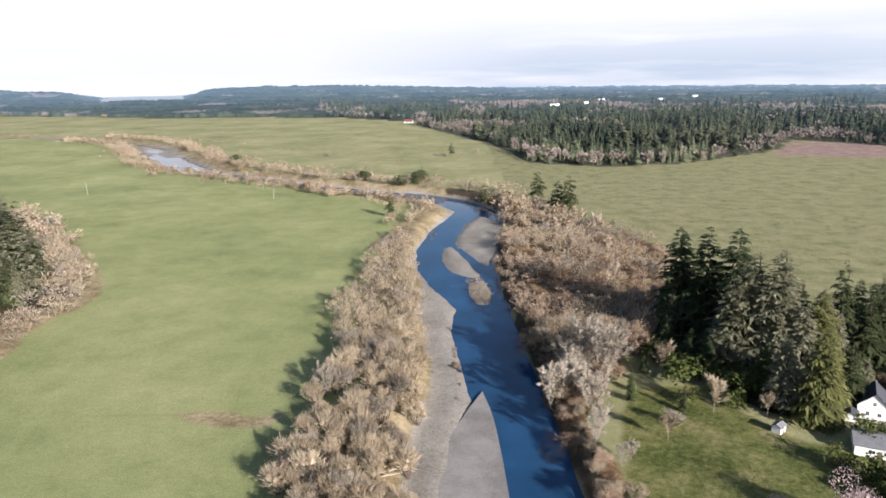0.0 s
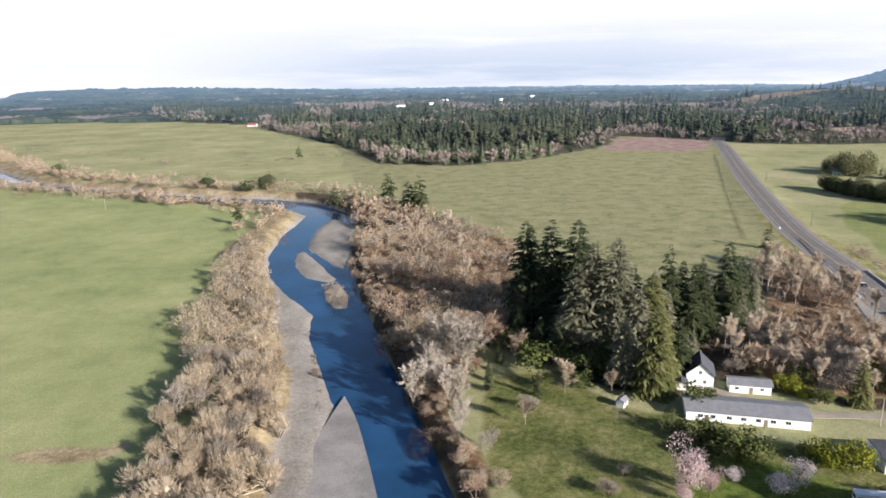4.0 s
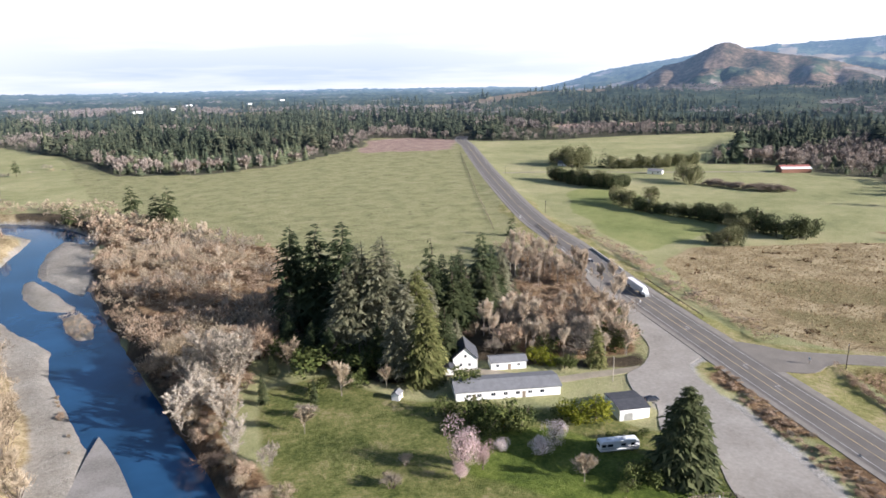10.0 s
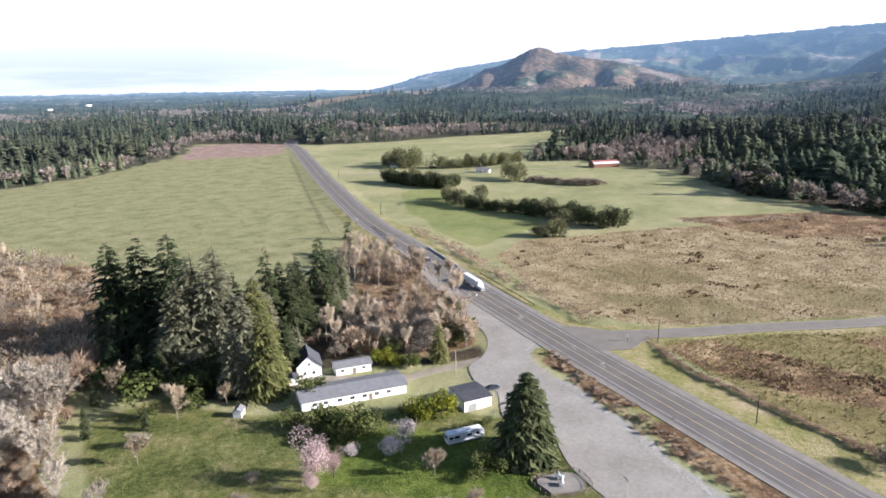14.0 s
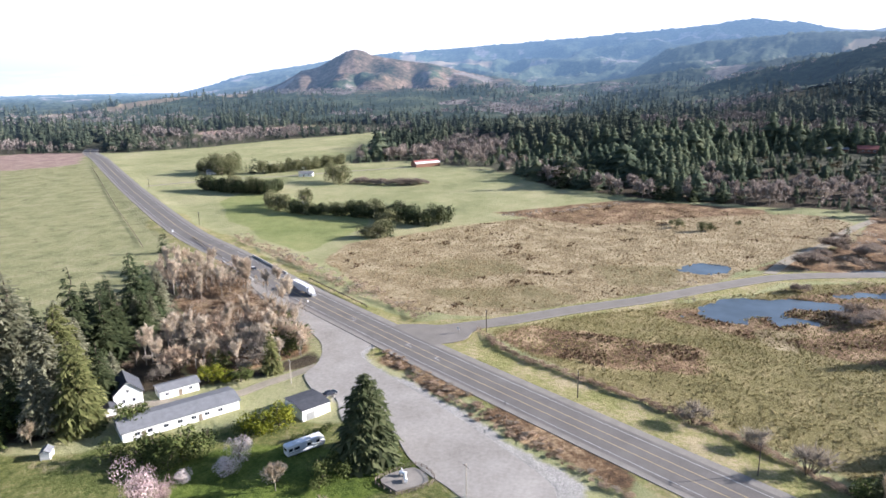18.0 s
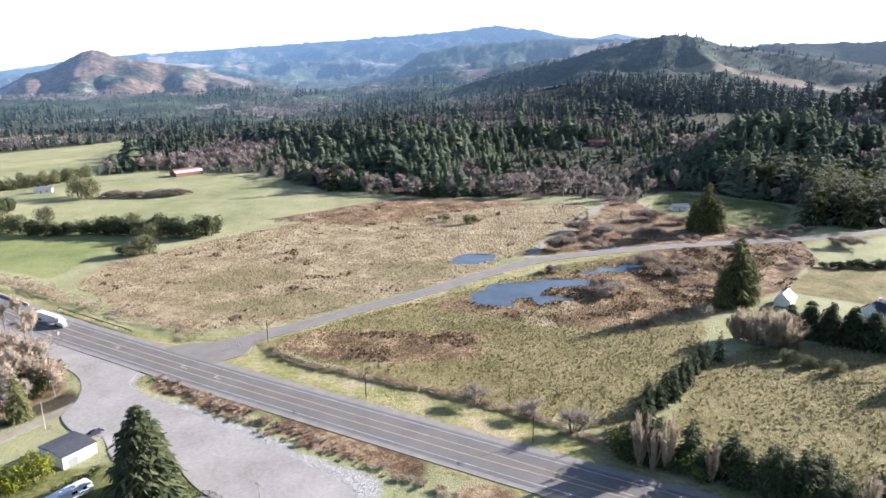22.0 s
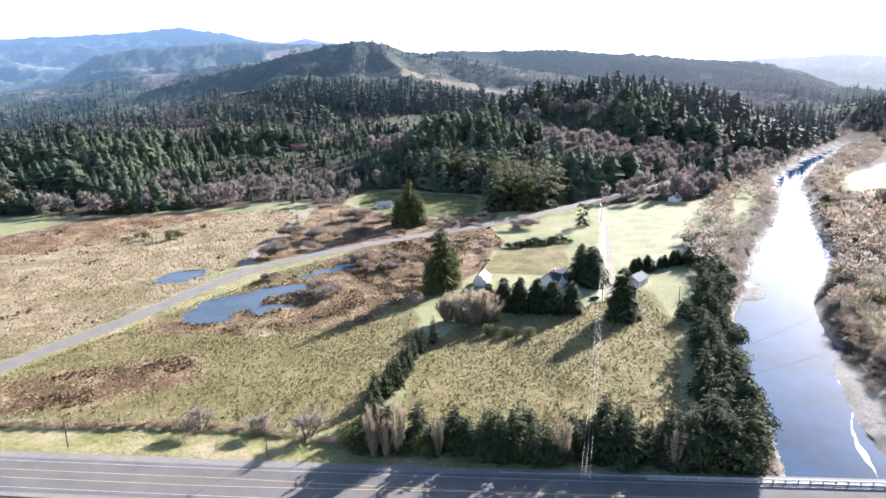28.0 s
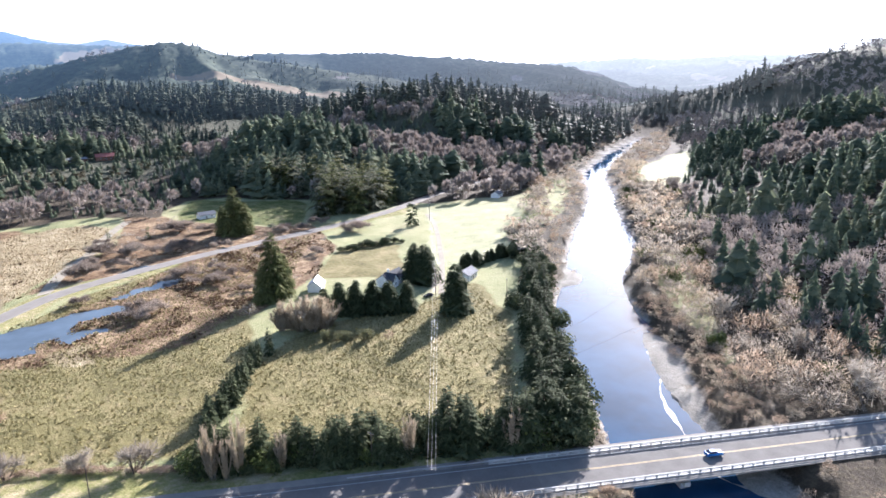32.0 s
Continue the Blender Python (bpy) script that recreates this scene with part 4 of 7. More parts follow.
sea.v = [(q * math.sin(radians(a)), q * math.cos(radians(a)), -9.0) for q in (3200, 4845) for a in (-30, -23, -16)]
sea.f = [(0, 3, 4, 1), (1, 4, 5, 2)]
tagged(new("water_sea", sea.mesh("water_sea", M_SEA)), "pale strip of sea beyond the coast hills", "sea", kind="structure")

# ---- water ----
w_left, w_right = -(RIVER[:, 2] + 9), RIVER[:, 2] + 9
tagged(ribbon("water_river", RIVER, w_left, w_right, WATER_Z, M_WATER), "slow blue river between gravel bars and willow banks", "river", kind="structure")
riffle = spline([(176, -190), (160, -180), (148, -167), (132, -157), (118, -148), (104, -143), (90, -150), (76, -150)], 3)
tagged(ribbon("water_riffle", riffle, -0.3 + 1.0 * wave(riffle[:, 0], riffle[:, 1], 5, 71), 0.5 + 2.0 * wave(riffle[:, 0], riffle[:, 1], 6, 72), WATER_Z + 0.02, M_RIFFLE), "white broken water along the gravel shoal", "rapids", kind="structure")
gravel_bar = patch("ground_bar", BAR_TIP, -5.25, M_BAR, 0.015, 2.5, 5, depth=1.6)
tagged(gravel_bar, "pointed grey gravel bar in the river", "gravel bar", kind="structure")
for pond_x, pond_y, pond_a, pond_b, pond_turn in PONDS[:1] + PONDS[2:]:
    big = 2.0
    ca, sa2 = math.cos(radians(pond_turn)), math.sin(radians(pond_turn))
    ring = [(pond_x + pond_a * big * math.cos(q) * ca - pond_b * big * math.sin(q) * sa2, pond_y + pond_a * big * math.cos(q) * sa2 + pond_b * big * math.sin(q) * ca) for q in np.linspace(0, 2 * math.pi, 13)[:-1]]
    tagged(patch("water_pond", ring, POND_Z, M_POND), "still marsh pond reflecting the blue sky", "pond", kind="structure")

# ---- roads ----
road = tagged(ribbon("road_highway", HIGHWAY, -10.5, 9.5, -0.08, M_SHOULDER, 0.4), "two-lane asphalt highway with gravel shoulders", "road", kind="structure")
ribbon("asphalt", HIGHWAY, -7.6, 7.4, -0.03, M_ASPHALT, parent=road)
ribbon("edge_line", HIGHWAY, -6.05, -5.85, 0.0, M_WHITE_LINE, parent=road)
ribbon("edge_line", HIGHWAY, 5.75, 5.95, 0.0, M_WHITE_LINE, parent=road)
JOIN = int(np.argmin(np.hypot(HIGHWAY[:, 0] - 140, HIGHWAY[:, 1] + 49)))
FAR = int(np.argmin(np.hypot(HIGHWAY[:, 0] - 262, HIGHWAY[:, 1] - 260)))
for off in (-0.28, 0.14):
    ribbon("centre_line", HIGHWAY, off, off + 0.15, 0.0, M_YELLOW_LINE, parent=road, start=0, end=FAR)
    ribbon("centre_line", HIGHWAY, off, off + 0.15, 0.0, M_YELLOW_LINE, parent=road, start=JOIN, end=None)
spread = np.clip(np.minimum((np.arange(len(HIGHWAY)) - FAR) / 8, (JOIN - np.arange(len(HIGHWAY))) / 10), 0, 1)
for side in (-1, 1):
    base = spread * 1.8 * side
    seg = ribbon("centre_line", HIGHWAY[FAR:JOIN + 1], base[FAR:JOIN + 1] - 0.12, base[FAR:JOIN + 1] + 0.12, 0.0, M_YELLOW_LINE, parent=road)
# turn-lane arrows
for ax, ay, flip in ((199.5, 112, 1), (206, 128, 1), (221, 164, -1)):
    g = Geo()
    g.box((0, 0, 0), (0.25, 3.2, 0.012)).box((0.7, 1.6, 0), (1.2, 0.25, 0.012)).add([(1.2, 1.1, 0.006), (2.0, 1.6, 0.006), (1.2, 2.1, 0.006)], [(0, 1, 2)])
    ob = part("turn_arrow", g, M_WHITE_LINE, road)
    ob.matrix_basis = pose(ax, ay, 0.012, 0, 0, -23 if flip > 0 else 157)
side_road = tagged(ribbon("road_side", SIDE_ROAD, -4.6, 4.4, -0.1, M_SHOULDER, 0.4), "narrow worn asphalt side road across the marsh", "road", kind="structure")
ribbon("asphalt", SIDE_ROAD, -3.5, 3.4, -0.055, M_SIDE_ASPHALT, parent=side_road)
side_apron = patch("apron", [(211, 120), (221, 112), (233, 112), (247, 101.5), (253, 106.5), (241, 117), (232, 126), (227, 138), (221, 144)], -0.065, M_SIDE_ASPHALT, 0.02, 3.0, depth=0.3)
side_apron.parent = side_road
lot = tagged(patch("pavement_lot", [(243, 248), (217, 203), (196, 163), (180, 150), (168, 147), (160, 136), (159, 127), (146, 113), (149, 99), (144, 93), (137, 84), (132, 72), (122, 48), (114, 22), (120, 18), (132, 42), (144, 48), (155, 66), (167, 90), (180, 119), (187, 134), (193, 141), (206, 144), (214, 160), (228, 190), (244, 224), (252, 244)], -0.2, M_LOT, 0.04, 4.0, depth=0.5), "pale packed gravel pull-out beside the highway", "pavement", kind="structure")
tagged(ribbon("track_field", FIELD_TRACK, -3.0, 3.0, 0.12, M_TRACK, 0.3, follow=True), "pale gravel farm track", "track", kind="structure")
tagged(ribbon("track_house", HOUSE_DRIVE, -2.2, 2.2, 0.12, M_TRACK, 0.3, follow=True), "gravel drive to the white house", "track", kind="structure")
tagged(ribbon("track_farm", FARM_TRACK, -2.5, 2.5, 0.12, M_TRACK, 0.3, follow=True), "pale lane to the farm buildings", "track", kind="structure")
tagged(ribbon("track_valley", VALLEY_DRIVE, -1.5, 1.5, 0.12, M_TRACK, 0.3, follow=True), "pale drive beside the fenced fields", "track", kind="structure")


# deck strip whose lighter colour carries the painted sun sheen
on_bridge = [k for k in range(len(HIGHWAY)) if HIGHWAY[k][1] < -92]
ribbon("deck_surface", HIGHWAY, -7.0, 7.0, -0.018, M_DECK, parent=road, start=on_bridge[0], end=None)
for edge_at in (-6.05, 5.75, -0.28, 0.14):
    ribbon("edge_line" if abs(edge_at) > 1 else "centre_line", HIGHWAY, edge_at, edge_at + 0.2, 0.004, M_WHITE_LINE if abs(edge_at) > 1 else M_YELLOW_LINE, parent=road, start=on_bridge[0], end=None)


# ---- bridge ----
def along_bridge(s, off=0.0):
    return 139.9 - 0.331 * s + 0.944 * off, -49 - 0.944 * s - 0.331 * off


BRIDGE_RZ = math.atan2(-0.944, -0.331)
bridge = thing("road_bridge", "pale concrete highway bridge with post-and-beam railings", "bridge")
g = Geo()
cx, cy = along_bridge(125)
g.box((cx, cy, -0.62), (152, 15.6, 1.0), BRIDGE_RZ)
part("deck", g, M_CONCRETE, bridge)
for off in (-4.8, 0, 4.8):
    g = Geo()
    bx, by = along_bridge(125, off)
    g.box((bx, by, -1.95), (152, 0.7, 1.7), BRIDGE_RZ)
    part("girder", g, M_CONCRETE, bridge)
g_post = Geo().box((0, 0, 0.45), (0.32, 0.34, 1.1)).mesh("post", M_CONCRETE)
for off in (-7.45, 7.45):
    g = Geo()
    rx, ry = along_bridge(120, off)
    g.box((rx, ry, 0.98), (162, 0.42, 0.24), BRIDGE_RZ).box((rx, ry, 0.02), (162, 0.5, 0.28), BRIDGE_RZ).box((rx, ry, 0.52), (162, 0.18, 0.16), BRIDGE_RZ)
    part("railing", g, M_CONCRETE, bridge)
    for k in range(54):
        ob = new("post", g_post)
        ob.parent = bridge
        ob.matrix_basis = pose(*along_bridge(40 + k * 3.0, off), 0, 0, 0, math.degrees(BRIDGE_RZ))
for s in (88, 131, 172):
    g = Geo()
    px, py = along_bridge(s)
    g.box((px, py, -3.4), (1.6, 14.2, 1.3), BRIDGE_RZ).box((px, py, -6.8), (1.1, 9.5, 6.0), BRIDGE_RZ)
    part("pier", g, M_CONCRETE, bridge)
rail = thing("guard_rail", "galvanised steel guard rail at the bridge end", "guard rail")
g = Geo()
gx0, gy0 = along_bridge(22, 7.6)
g.box((gx0, gy0, 0.72), (40, 0.1, 0.32), BRIDGE_RZ)
part("beam", g, M_METAL, rail)
for k in range(11):
    part("post", Geo().box((*along_bridge(3 + k * 3.8, 7.7), 0.3), (0.16, 0.2, 1.0), BRIDGE_RZ), M_WOOD, rail)


# ---- buildings ----
def house(label, x, y, rz, long, wide, wall, rise, roof_mat=None, wall_mat=None, over=0.5, windows=(), doors=(), category="house", flat=False, name="house", chimney=False, z=None):
    """A gabled house: long side along its own x."""
    base = level(x, y) if z is None else z
    ob = thing(name, label, category, pose(x, y, base, 0, 0, rz))
    wm, rm = wall_mat or M_WHITE, roof_mat or M_ROOF
    t, L, W = 0.25, long / 2, wide / 2
    for name_, c, s in (("wall", (0, -W + t / 2, wall / 2), (long, t, wall)), ("wall", (0, W - t / 2, wall / 2), (long, t, wall))):
        part(name_, Geo().box((c[0], c[1], c[2] - 0.25), (s[0], s[1], s[2] + 0.5)), wm, ob)
    for e in (-1, 1):
        out = [(-W + t, -0.5), (W - t, -0.5), (W - t, wall - 0.02), (0, wall + rise - 0.12), (-W + t, wall - 0.02)]
        part("gable", Geo().prism(out, e * L - e * t if e > 0 else -L, L if e > 0 else -L + t), wm, ob)
    slope = math.atan2(rise, W)
    run = W + over
    for e in (-1, 1):
        drop = over * math.tan(slope)
        out = [(0, wall + rise), (e * run, wall - drop), (e * run, wall - drop + 0.2), (0, wall + rise + 0.2)]
        part("roof", Geo().prism(out if e > 0 else out[::-1], -L - over, L + over), rm, ob)
    part("floor", Geo().box((0, 0, 0.05), (long - 0.6, wide - 0.6, 0.1)), M_WOOD, ob)
    for side, u, zz, ww, hh in windows:
        add_window(ob, side, u, zz, ww, hh, L, W)
    for side, u, ww, hh in doors:
        d = part("door", Geo().box((u, side * (W + 0.02), hh / 2), (ww, 0.08, hh)), M_WOOD if ww < 1.5 else M_METAL, ob)
        part("handle", Geo().box((u + ww * 0.38, side * (W + 0.09), hh * 0.48), (0.12, 0.06, 0.05)), M_METAL, d)
    if chimney:
        part("chimney", Geo().box((L * 0.3, 0, wall + rise + 0.5), (0.8, 0.8, 2.0)).box((L * 0.3, 0, wall + rise + 1.55), (1.0, 1.0, 0.15)), M_WHITE, ob)
    return ob


def add_window(ob, side, u, zz, ww, hh, L, W):
    """side: -1 or 1 for the long walls, -2 or 2 for the gables."""
    f, q = Geo(), Geo()
    if abs(side) == 1:
        y = side * (W + 0.01)
        for c, s in (((u, y, zz + hh / 2), (ww + 0.3, 0.1, 0.12)), ((u, y, zz - hh / 2), (ww + 0.3, 0.16, 0.12)), ((u - ww / 2, y, zz), (0.12, 0.1, hh)), ((u + ww / 2, y, zz), (0.12, 0.1, hh)), ((u, y, zz), (0.06, 0.1, hh))):
            f.box(c, s)
        q.box((u, y, zz), (ww, 0.05, hh))
    else:
        x = side / 2 * (L + 0.01)
        for c, s in (((x, u, zz + hh / 2), (0.1, ww + 0.3, 0.12)), ((x, u, zz - hh / 2), (0.16, ww + 0.3, 0.12)), ((x, u - ww / 2, zz), (0.1, 0.12, hh)), ((x, u + ww / 2, zz), (0.1, 0.12, hh)), ((x, u, zz), (0.1, 0.06, hh))):
            f.box(c, s)
        q.box((x, u, zz), (0.05, ww, hh))
    w = part("window", f, M_WHITE, ob)
    part("pane", q, M_GLASS, w)


row = [(-1, u, 1.7, 1.5, 1.1) for u in (-13, -9.5, -5, -1, 3, 7, 11)]
house("long low white house with a grey felt roof", 127, 162, -25.5, 34, 11, 3.1, 1.2, windows=row + [(-2, 0, 1.7, 1.4, 1.2), (-2, 2.6, 1.7, 1.2, 1.2)], doors=[(-1, -11.2, 1.1, 2.1), (-1, 5, 1.1, 2.1)])
house("white gabled house with a steep dark grey roof", 128, 187, 60, 10, 8.5, 4.6, 3.8, M_ROOF_DARK, windows=[(-2, -1.5, 2.0, 1.0, 1.2), (-2, 1.5, 2.0, 1.0, 1.2), (-2, 0, 5.2, 0.9, 1.1), (-1, 0, 2.0, 1.3, 1.2)], doors=[(1, 2, 1.0, 2.1)])
house("low white annex with a grey roof beside the gabled house", 139.5, 177, -25, 12.5, 6, 3.0, 0.9, windows=[(-1, -4, 1.7, 1.2, 1.0), (-1, 3.5, 1.7, 1.2, 1.0)], doors=[(-1, 0.2, 1.1, 2.1)])
house("small white lean-to porch at the gabled house", 119.5, 184, 60, 4, 3.5, 2.4, 0.6, M_ROOF_DARK, windows=[(-1, 0, 1.4, 0.9, 0.9)])
house("white garage with a dark shingled roof", 149, 130, -22, 9.5, 11, 3.6, 0.5, M_ROOF_DARK, category="garage", name="garage", windows=[(-2, 0, 2.0, 1.0, 0.8)], doors=[(-1, -2, 2.8, 2.4), (1, 1.5, 2.8, 2.4)], over=0.25)
house("small white garden shed on the lawn", 95, 177, 40, 3.2, 2.6, 2.0, 0.8, M_ROOF, category="shed", name="shed", doors=[(-1, 0, 0.9, 1.8)], over=0.2)
house("white farmhouse with a dark roof among hedges", 296, -137, 122, 15, 8, 3.4, 3.0, M_ROOF_DARK, windows=[(1, -4, 1.8, 1.2, 1.2), (1, 4, 1.8, 1.2, 1.2), (-1, -4, 1.8, 1.2, 1.2), (-1, 3, 1.8, 1.2, 1.2)], doors=[(1, 0, 1.1, 2.1)], chimney=True)
house("white steep-roofed wing of the farmhouse", 292, -135, 32, 6, 5.5, 3.4, 3.2, M_ROOF_DARK, windows=[(-2, 0, 1.8, 1.2, 1.2), (-2, 0, 4.4, 0.8, 0.9)])
house("white outbuilding with a pale metal roof", 307, -102, 150, 9, 6.5, 3.0, 2.8, M_VAN, category="barn", name="barn", doors=[(1, 0, 2.6, 2.6)])
house("pale blue cottage with a grey roof by the hedge", 284, -174, 125, 11, 7, 3.0, 2.0, M_ROOF, windows=[(1, -3, 1.7, 1.2, 1.0), (1, 2.5, 1.7, 1.2, 1.0)], doors=[(1, 0, 1.0, 2.1)])
long_barn = house("long farm barn with a red and pale sheet roof", 668, 386, 148, 30, 13, 4.0, 3.0, M_RED_ROOF, M_BROWN_WALL, category="barn", name="barn", doors=[(-1, -6, 3.5, 3.2), (-1, 6, 3.5, 3.2)])
for side in (-1, 1):
    run = [(side * 3.6, 5.55), (side * 7.1, 3.94), (side * 7.1, 4.03), (side * 3.6, 5.64)]
    part("roof_band", Geo().prism(run if side > 0 else run[::-1], -15.4, 15.4), M_VAN, long_barn, "pale sheet along the eaves")
house("red-brown house with a red roof in the woods", 830, -48, 95, 20, 11, 4.0, 3.0, M_RED_ROOF, M_BROWN_WALL, windows=[(1, -5, 2, 1.6, 1.3), (1, 0, 2, 1.6, 1.3), (1, 5, 2, 1.6, 1.3)], doors=[(1, 8, 1.1, 2.1)])
house("long grey-roofed workshop in the woods", 826, -18, 95, 24, 9, 3.4, 1.6, M_ROOF, M_BROWN_WALL, category="workshop", windows=[(1, -6, 1.8, 1.6, 1.1), (1, 5, 1.8, 1.6, 1.1)], doors=[(1, 0, 2.6, 2.6)])
house("white farm building behind the trees", 552, 462, 120, 14, 8, 3.2, 2.0, M_ROOF, windows=[(1, -3, 1.7, 1.3, 1.1)], doors=[(1, 2, 1.1, 2.1)])
house("small white house behind the hedge", 522, 566, 120, 9, 7, 3.0, 2.4, M_ROOF, windows=[(1, 2, 1.7, 1.2, 1.1)], doors=[(1, -1, 1.0, 2.1)])
house("small blue-grey house inside the hedge", 409, 350, 100, 9, 7, 3.0, 2.4, M_ROOF, windows=[(1, 2, 1.7, 1.2, 1.1)], doors=[(1, -1, 1.0, 2.1)])
house("white house at the forest edge", 520, -92, 100, 12, 7, 3.0, 1.8, M_ROOF, windows=[(1, -3, 1.7, 1.2, 1.0)], doors=[(1, 1, 1.0, 2.1)])
house("pale house at the far end of the bright field", 470, -318, 130, 11, 7, 3.0, 1.8, M_ROOF, windows=[(1, -3, 1.7, 1.2, 1.0)], doors=[(1, 1, 1.0, 2.1)])
house("red-roofed farmhouse at the edge of the far pasture", -75, 1490, 160, 18, 10, 4.0, 4.0, M_RED_ROOF, windows=[(-1, -4, 2, 1.4, 1.3), (-1, 4, 2, 1.4, 1.3)], doors=[(-1, 0, 1.1, 2.1)])
for hx, hy in ((1352, -640), (1362, -668), (1348, -615)):
    house("white hilltop house with a grey roof", hx, hy, 120, 16, 9, 3.4, 2.0, M_ROOF, windows=[(1, -4, 1.8, 1.5, 1.2), (1, 3, 1.8, 1.5, 1.2)], doors=[(1, 0, 1.0, 2.1)], z=float(range_level(np.array([float(hx)]), np.array([float(hy)]))[0]))
for hx, hy, hl in ((310, 1950, 26), (420, 2050, 16), (520, 2300, 20), (700, 2250, 15), (900, 2500, 18)):
    house("long white shed above the far forest", hx, hy, 10, hl, 12, 3.6, 1.4, M_VAN, category="warehouse", name="warehouse", doors=[(-1, 0, 3, 3)], windows=[(-1, -5, 2.2, 2, 1.2)], z=11.0)


# ---- vehicles ----
def wheel(parent, x, y, r, w=0.28):
    t = part("wheel", Geo().tube((x, y - w / 2, r), (x, y + w / 2, r), r, r, 14), M_TYRE, parent)
    part("rim", Geo().tube((x, y - w / 2 - 0.01, r), (x, y + w / 2 + 0.01, r), r * 0.55, r * 0.55, 10), M_METAL, t)


def semi_truck(m):
    """Tractor and box trailer; drives along its own +x."""
    ob = thing("semi_truck", "white articulated lorry with a long box trailer", "truck", m)
    part("trailer", Geo().box((-4.2, 0, 2.55), (15.2, 2.6, 2.75)), M_VAN, ob)
    part("trailer_chassis", Geo().box((-4.2, 0, 1.05), (15.0, 1.2, 0.28)), M_DARK_PAINT, ob)
    for s in (-1, 1):
        part("side_skirt", Geo().box((-4.6, s * 1.24, 0.75), (5.6, 0.06, 0.75)), M_VAN, ob)
        part("rear_lamp", Geo().box((-11.83, s * 1.05, 1.15), (0.06, 0.3, 0.18)), M_RED_ROOF, ob)
    cab = Geo().prism([(-1.2, 0.9), (1.2, 0.9), (1.25, 2.6), (1.05, 3.55), (-1.05, 3.55), (-1.25, 2.6)], 4.2, 5.9)
    part("cab", cab, M_VAN, ob)
    nose = Geo().add([(5.9, -1.15, 0.7), (5.9, 1.15, 0.7), (5.9, 1.15, 2.3), (5.9, -1.15, 2.3), (8.2, -0.95, 0.7), (8.2, 0.95, 0.7), (8.1, 0.85, 1.75), (8.1, -0.85, 1.75)],
                     [(0, 1, 2, 3), (4, 7, 6, 5), (3, 2, 6, 7), (0, 4, 5, 1), (0, 3, 7, 4), (1, 5, 6, 2)])
    part("bonnet", nose, M_VAN, ob)
    part("windscreen", Geo().add([(5.93, -1.05, 2.3), (5.93, 1.05, 2.3), (5.6, 0.95, 3.1), (5.6, -0.95, 3.1), (5.88, -1.05, 2.3), (5.88, 1.05, 2.3), (5.5, 0.95, 3.1), (5.5, -0.95, 3.1)], [(0, 1, 2, 3), (7, 6, 5, 4), (0, 3, 7, 4), (1, 5, 6, 2)]), M_GLASS, ob)
    part("air_deflector", Geo().prism([(-1.0, 3.55), (1.0, 3.55), (0.8, 4.0), (-0.8, 4.0)], 4.0, 5.2), M_VAN, ob)
    part("bumper", Geo().box((8.25, 0, 0.6), (0.25, 2.3, 0.5)), M_METAL, ob)
    part("grille", Geo().box((8.2, 0, 1.25), (0.08, 1.2, 0.75)), M_METAL, ob)
    part("tractor_chassis", Geo().box((4.2, 0, 0.8), (7.6, 0.9, 0.3)), M_DARK_PAINT, ob)
    for s in (-1, 1):
        part("headlight", Geo().box((8.2, s * 0.85, 1.05), (0.1, 0.35, 0.28)), M_GLASS, ob)
        part("fuel_tank", Geo().tube((4.0, s * 1.0, 0.75), (5.6, s * 1.0, 0.75), 0.32, 0.32, 10), M_METAL, ob)
        part("exhaust", Geo().tube((4.1, s * 1.1, 1.2), (4.1, s * 1.1, 3.8), 0.09, 0.09, 8), M_METAL, ob)
        part("mirror", Geo().box((5.9, s * 1.5, 2.5), (0.12, 0.25, 0.6)), M_VAN, ob)
        for x in (-10.9, -9.6, 2.1, 3.4, 7.2):
            wheel(ob, x, s * 1.05, 0.52)
    return ob


def car(label, paint, m, pickup=False, category="car"):
    ob = thing("pickup_truck" if pickup else "car", label, category, m)
    low = [(-2.3, 0.35), (2.3, 0.35), (2.35, 0.75), (2.1, 0.98), (0.9, 1.05), (-2.25, 1.08), (-2.35, 0.75)]

    def slab(outline, w, inset):
        n = len(outline)
        g = Geo()
        g.add([(x, s * (w - inset * max(0, z - 0.8)), z) for s in (-1, 1) for x, z in outline], [(k, n + k, n + (k + 1) % n, (k + 1) % n) for k in range(n)] + [tuple(range(n)), tuple(range(n, 2 * n))[::-1]])
        return g

    part("body", slab(low, 0.95, 0.1), paint, ob)
    roof = [(0.95, 1.04), (0.35, 1.52), (-0.55, 1.52), (-0.8, 1.06)] if pickup else [(1.0, 1.04), (0.35, 1.46), (-1.2, 1.44), (-1.9, 1.07)]
    part("cabin", slab(roof, 0.86, 0.22), M_GLASS, ob)
    top = [(0.38, 1.5), (0.30, 1.56), (-0.5, 1.56), (-0.6, 1.5)] if pickup else [(0.38, 1.45), (0.30, 1.51), (-1.1, 1.49), (-1.25, 1.43)]
    part("roof", slab(top, 0.84, 0.2), M_WHITE if pickup else paint, ob)
    if pickup:
        part("load_bed", Geo().box((-1.6, 0, 1.12), (1.3, 1.5, 0.1)), M_VAN, ob)
    for s in (-1, 1):
        part("headlight", Geo().box((2.28, s * 0.68, 0.82), (0.12, 0.35, 0.16)), M_VAN, ob)
        part("rear_lamp", Geo().box((-2.3, s * 0.7, 0.88), (0.1, 0.28, 0.16)), M_RED_ROOF, ob)
        for x in (-1.4, 1.45):
            wheel(ob, x, s * 0.86, 0.34, 0.22)
    return ob


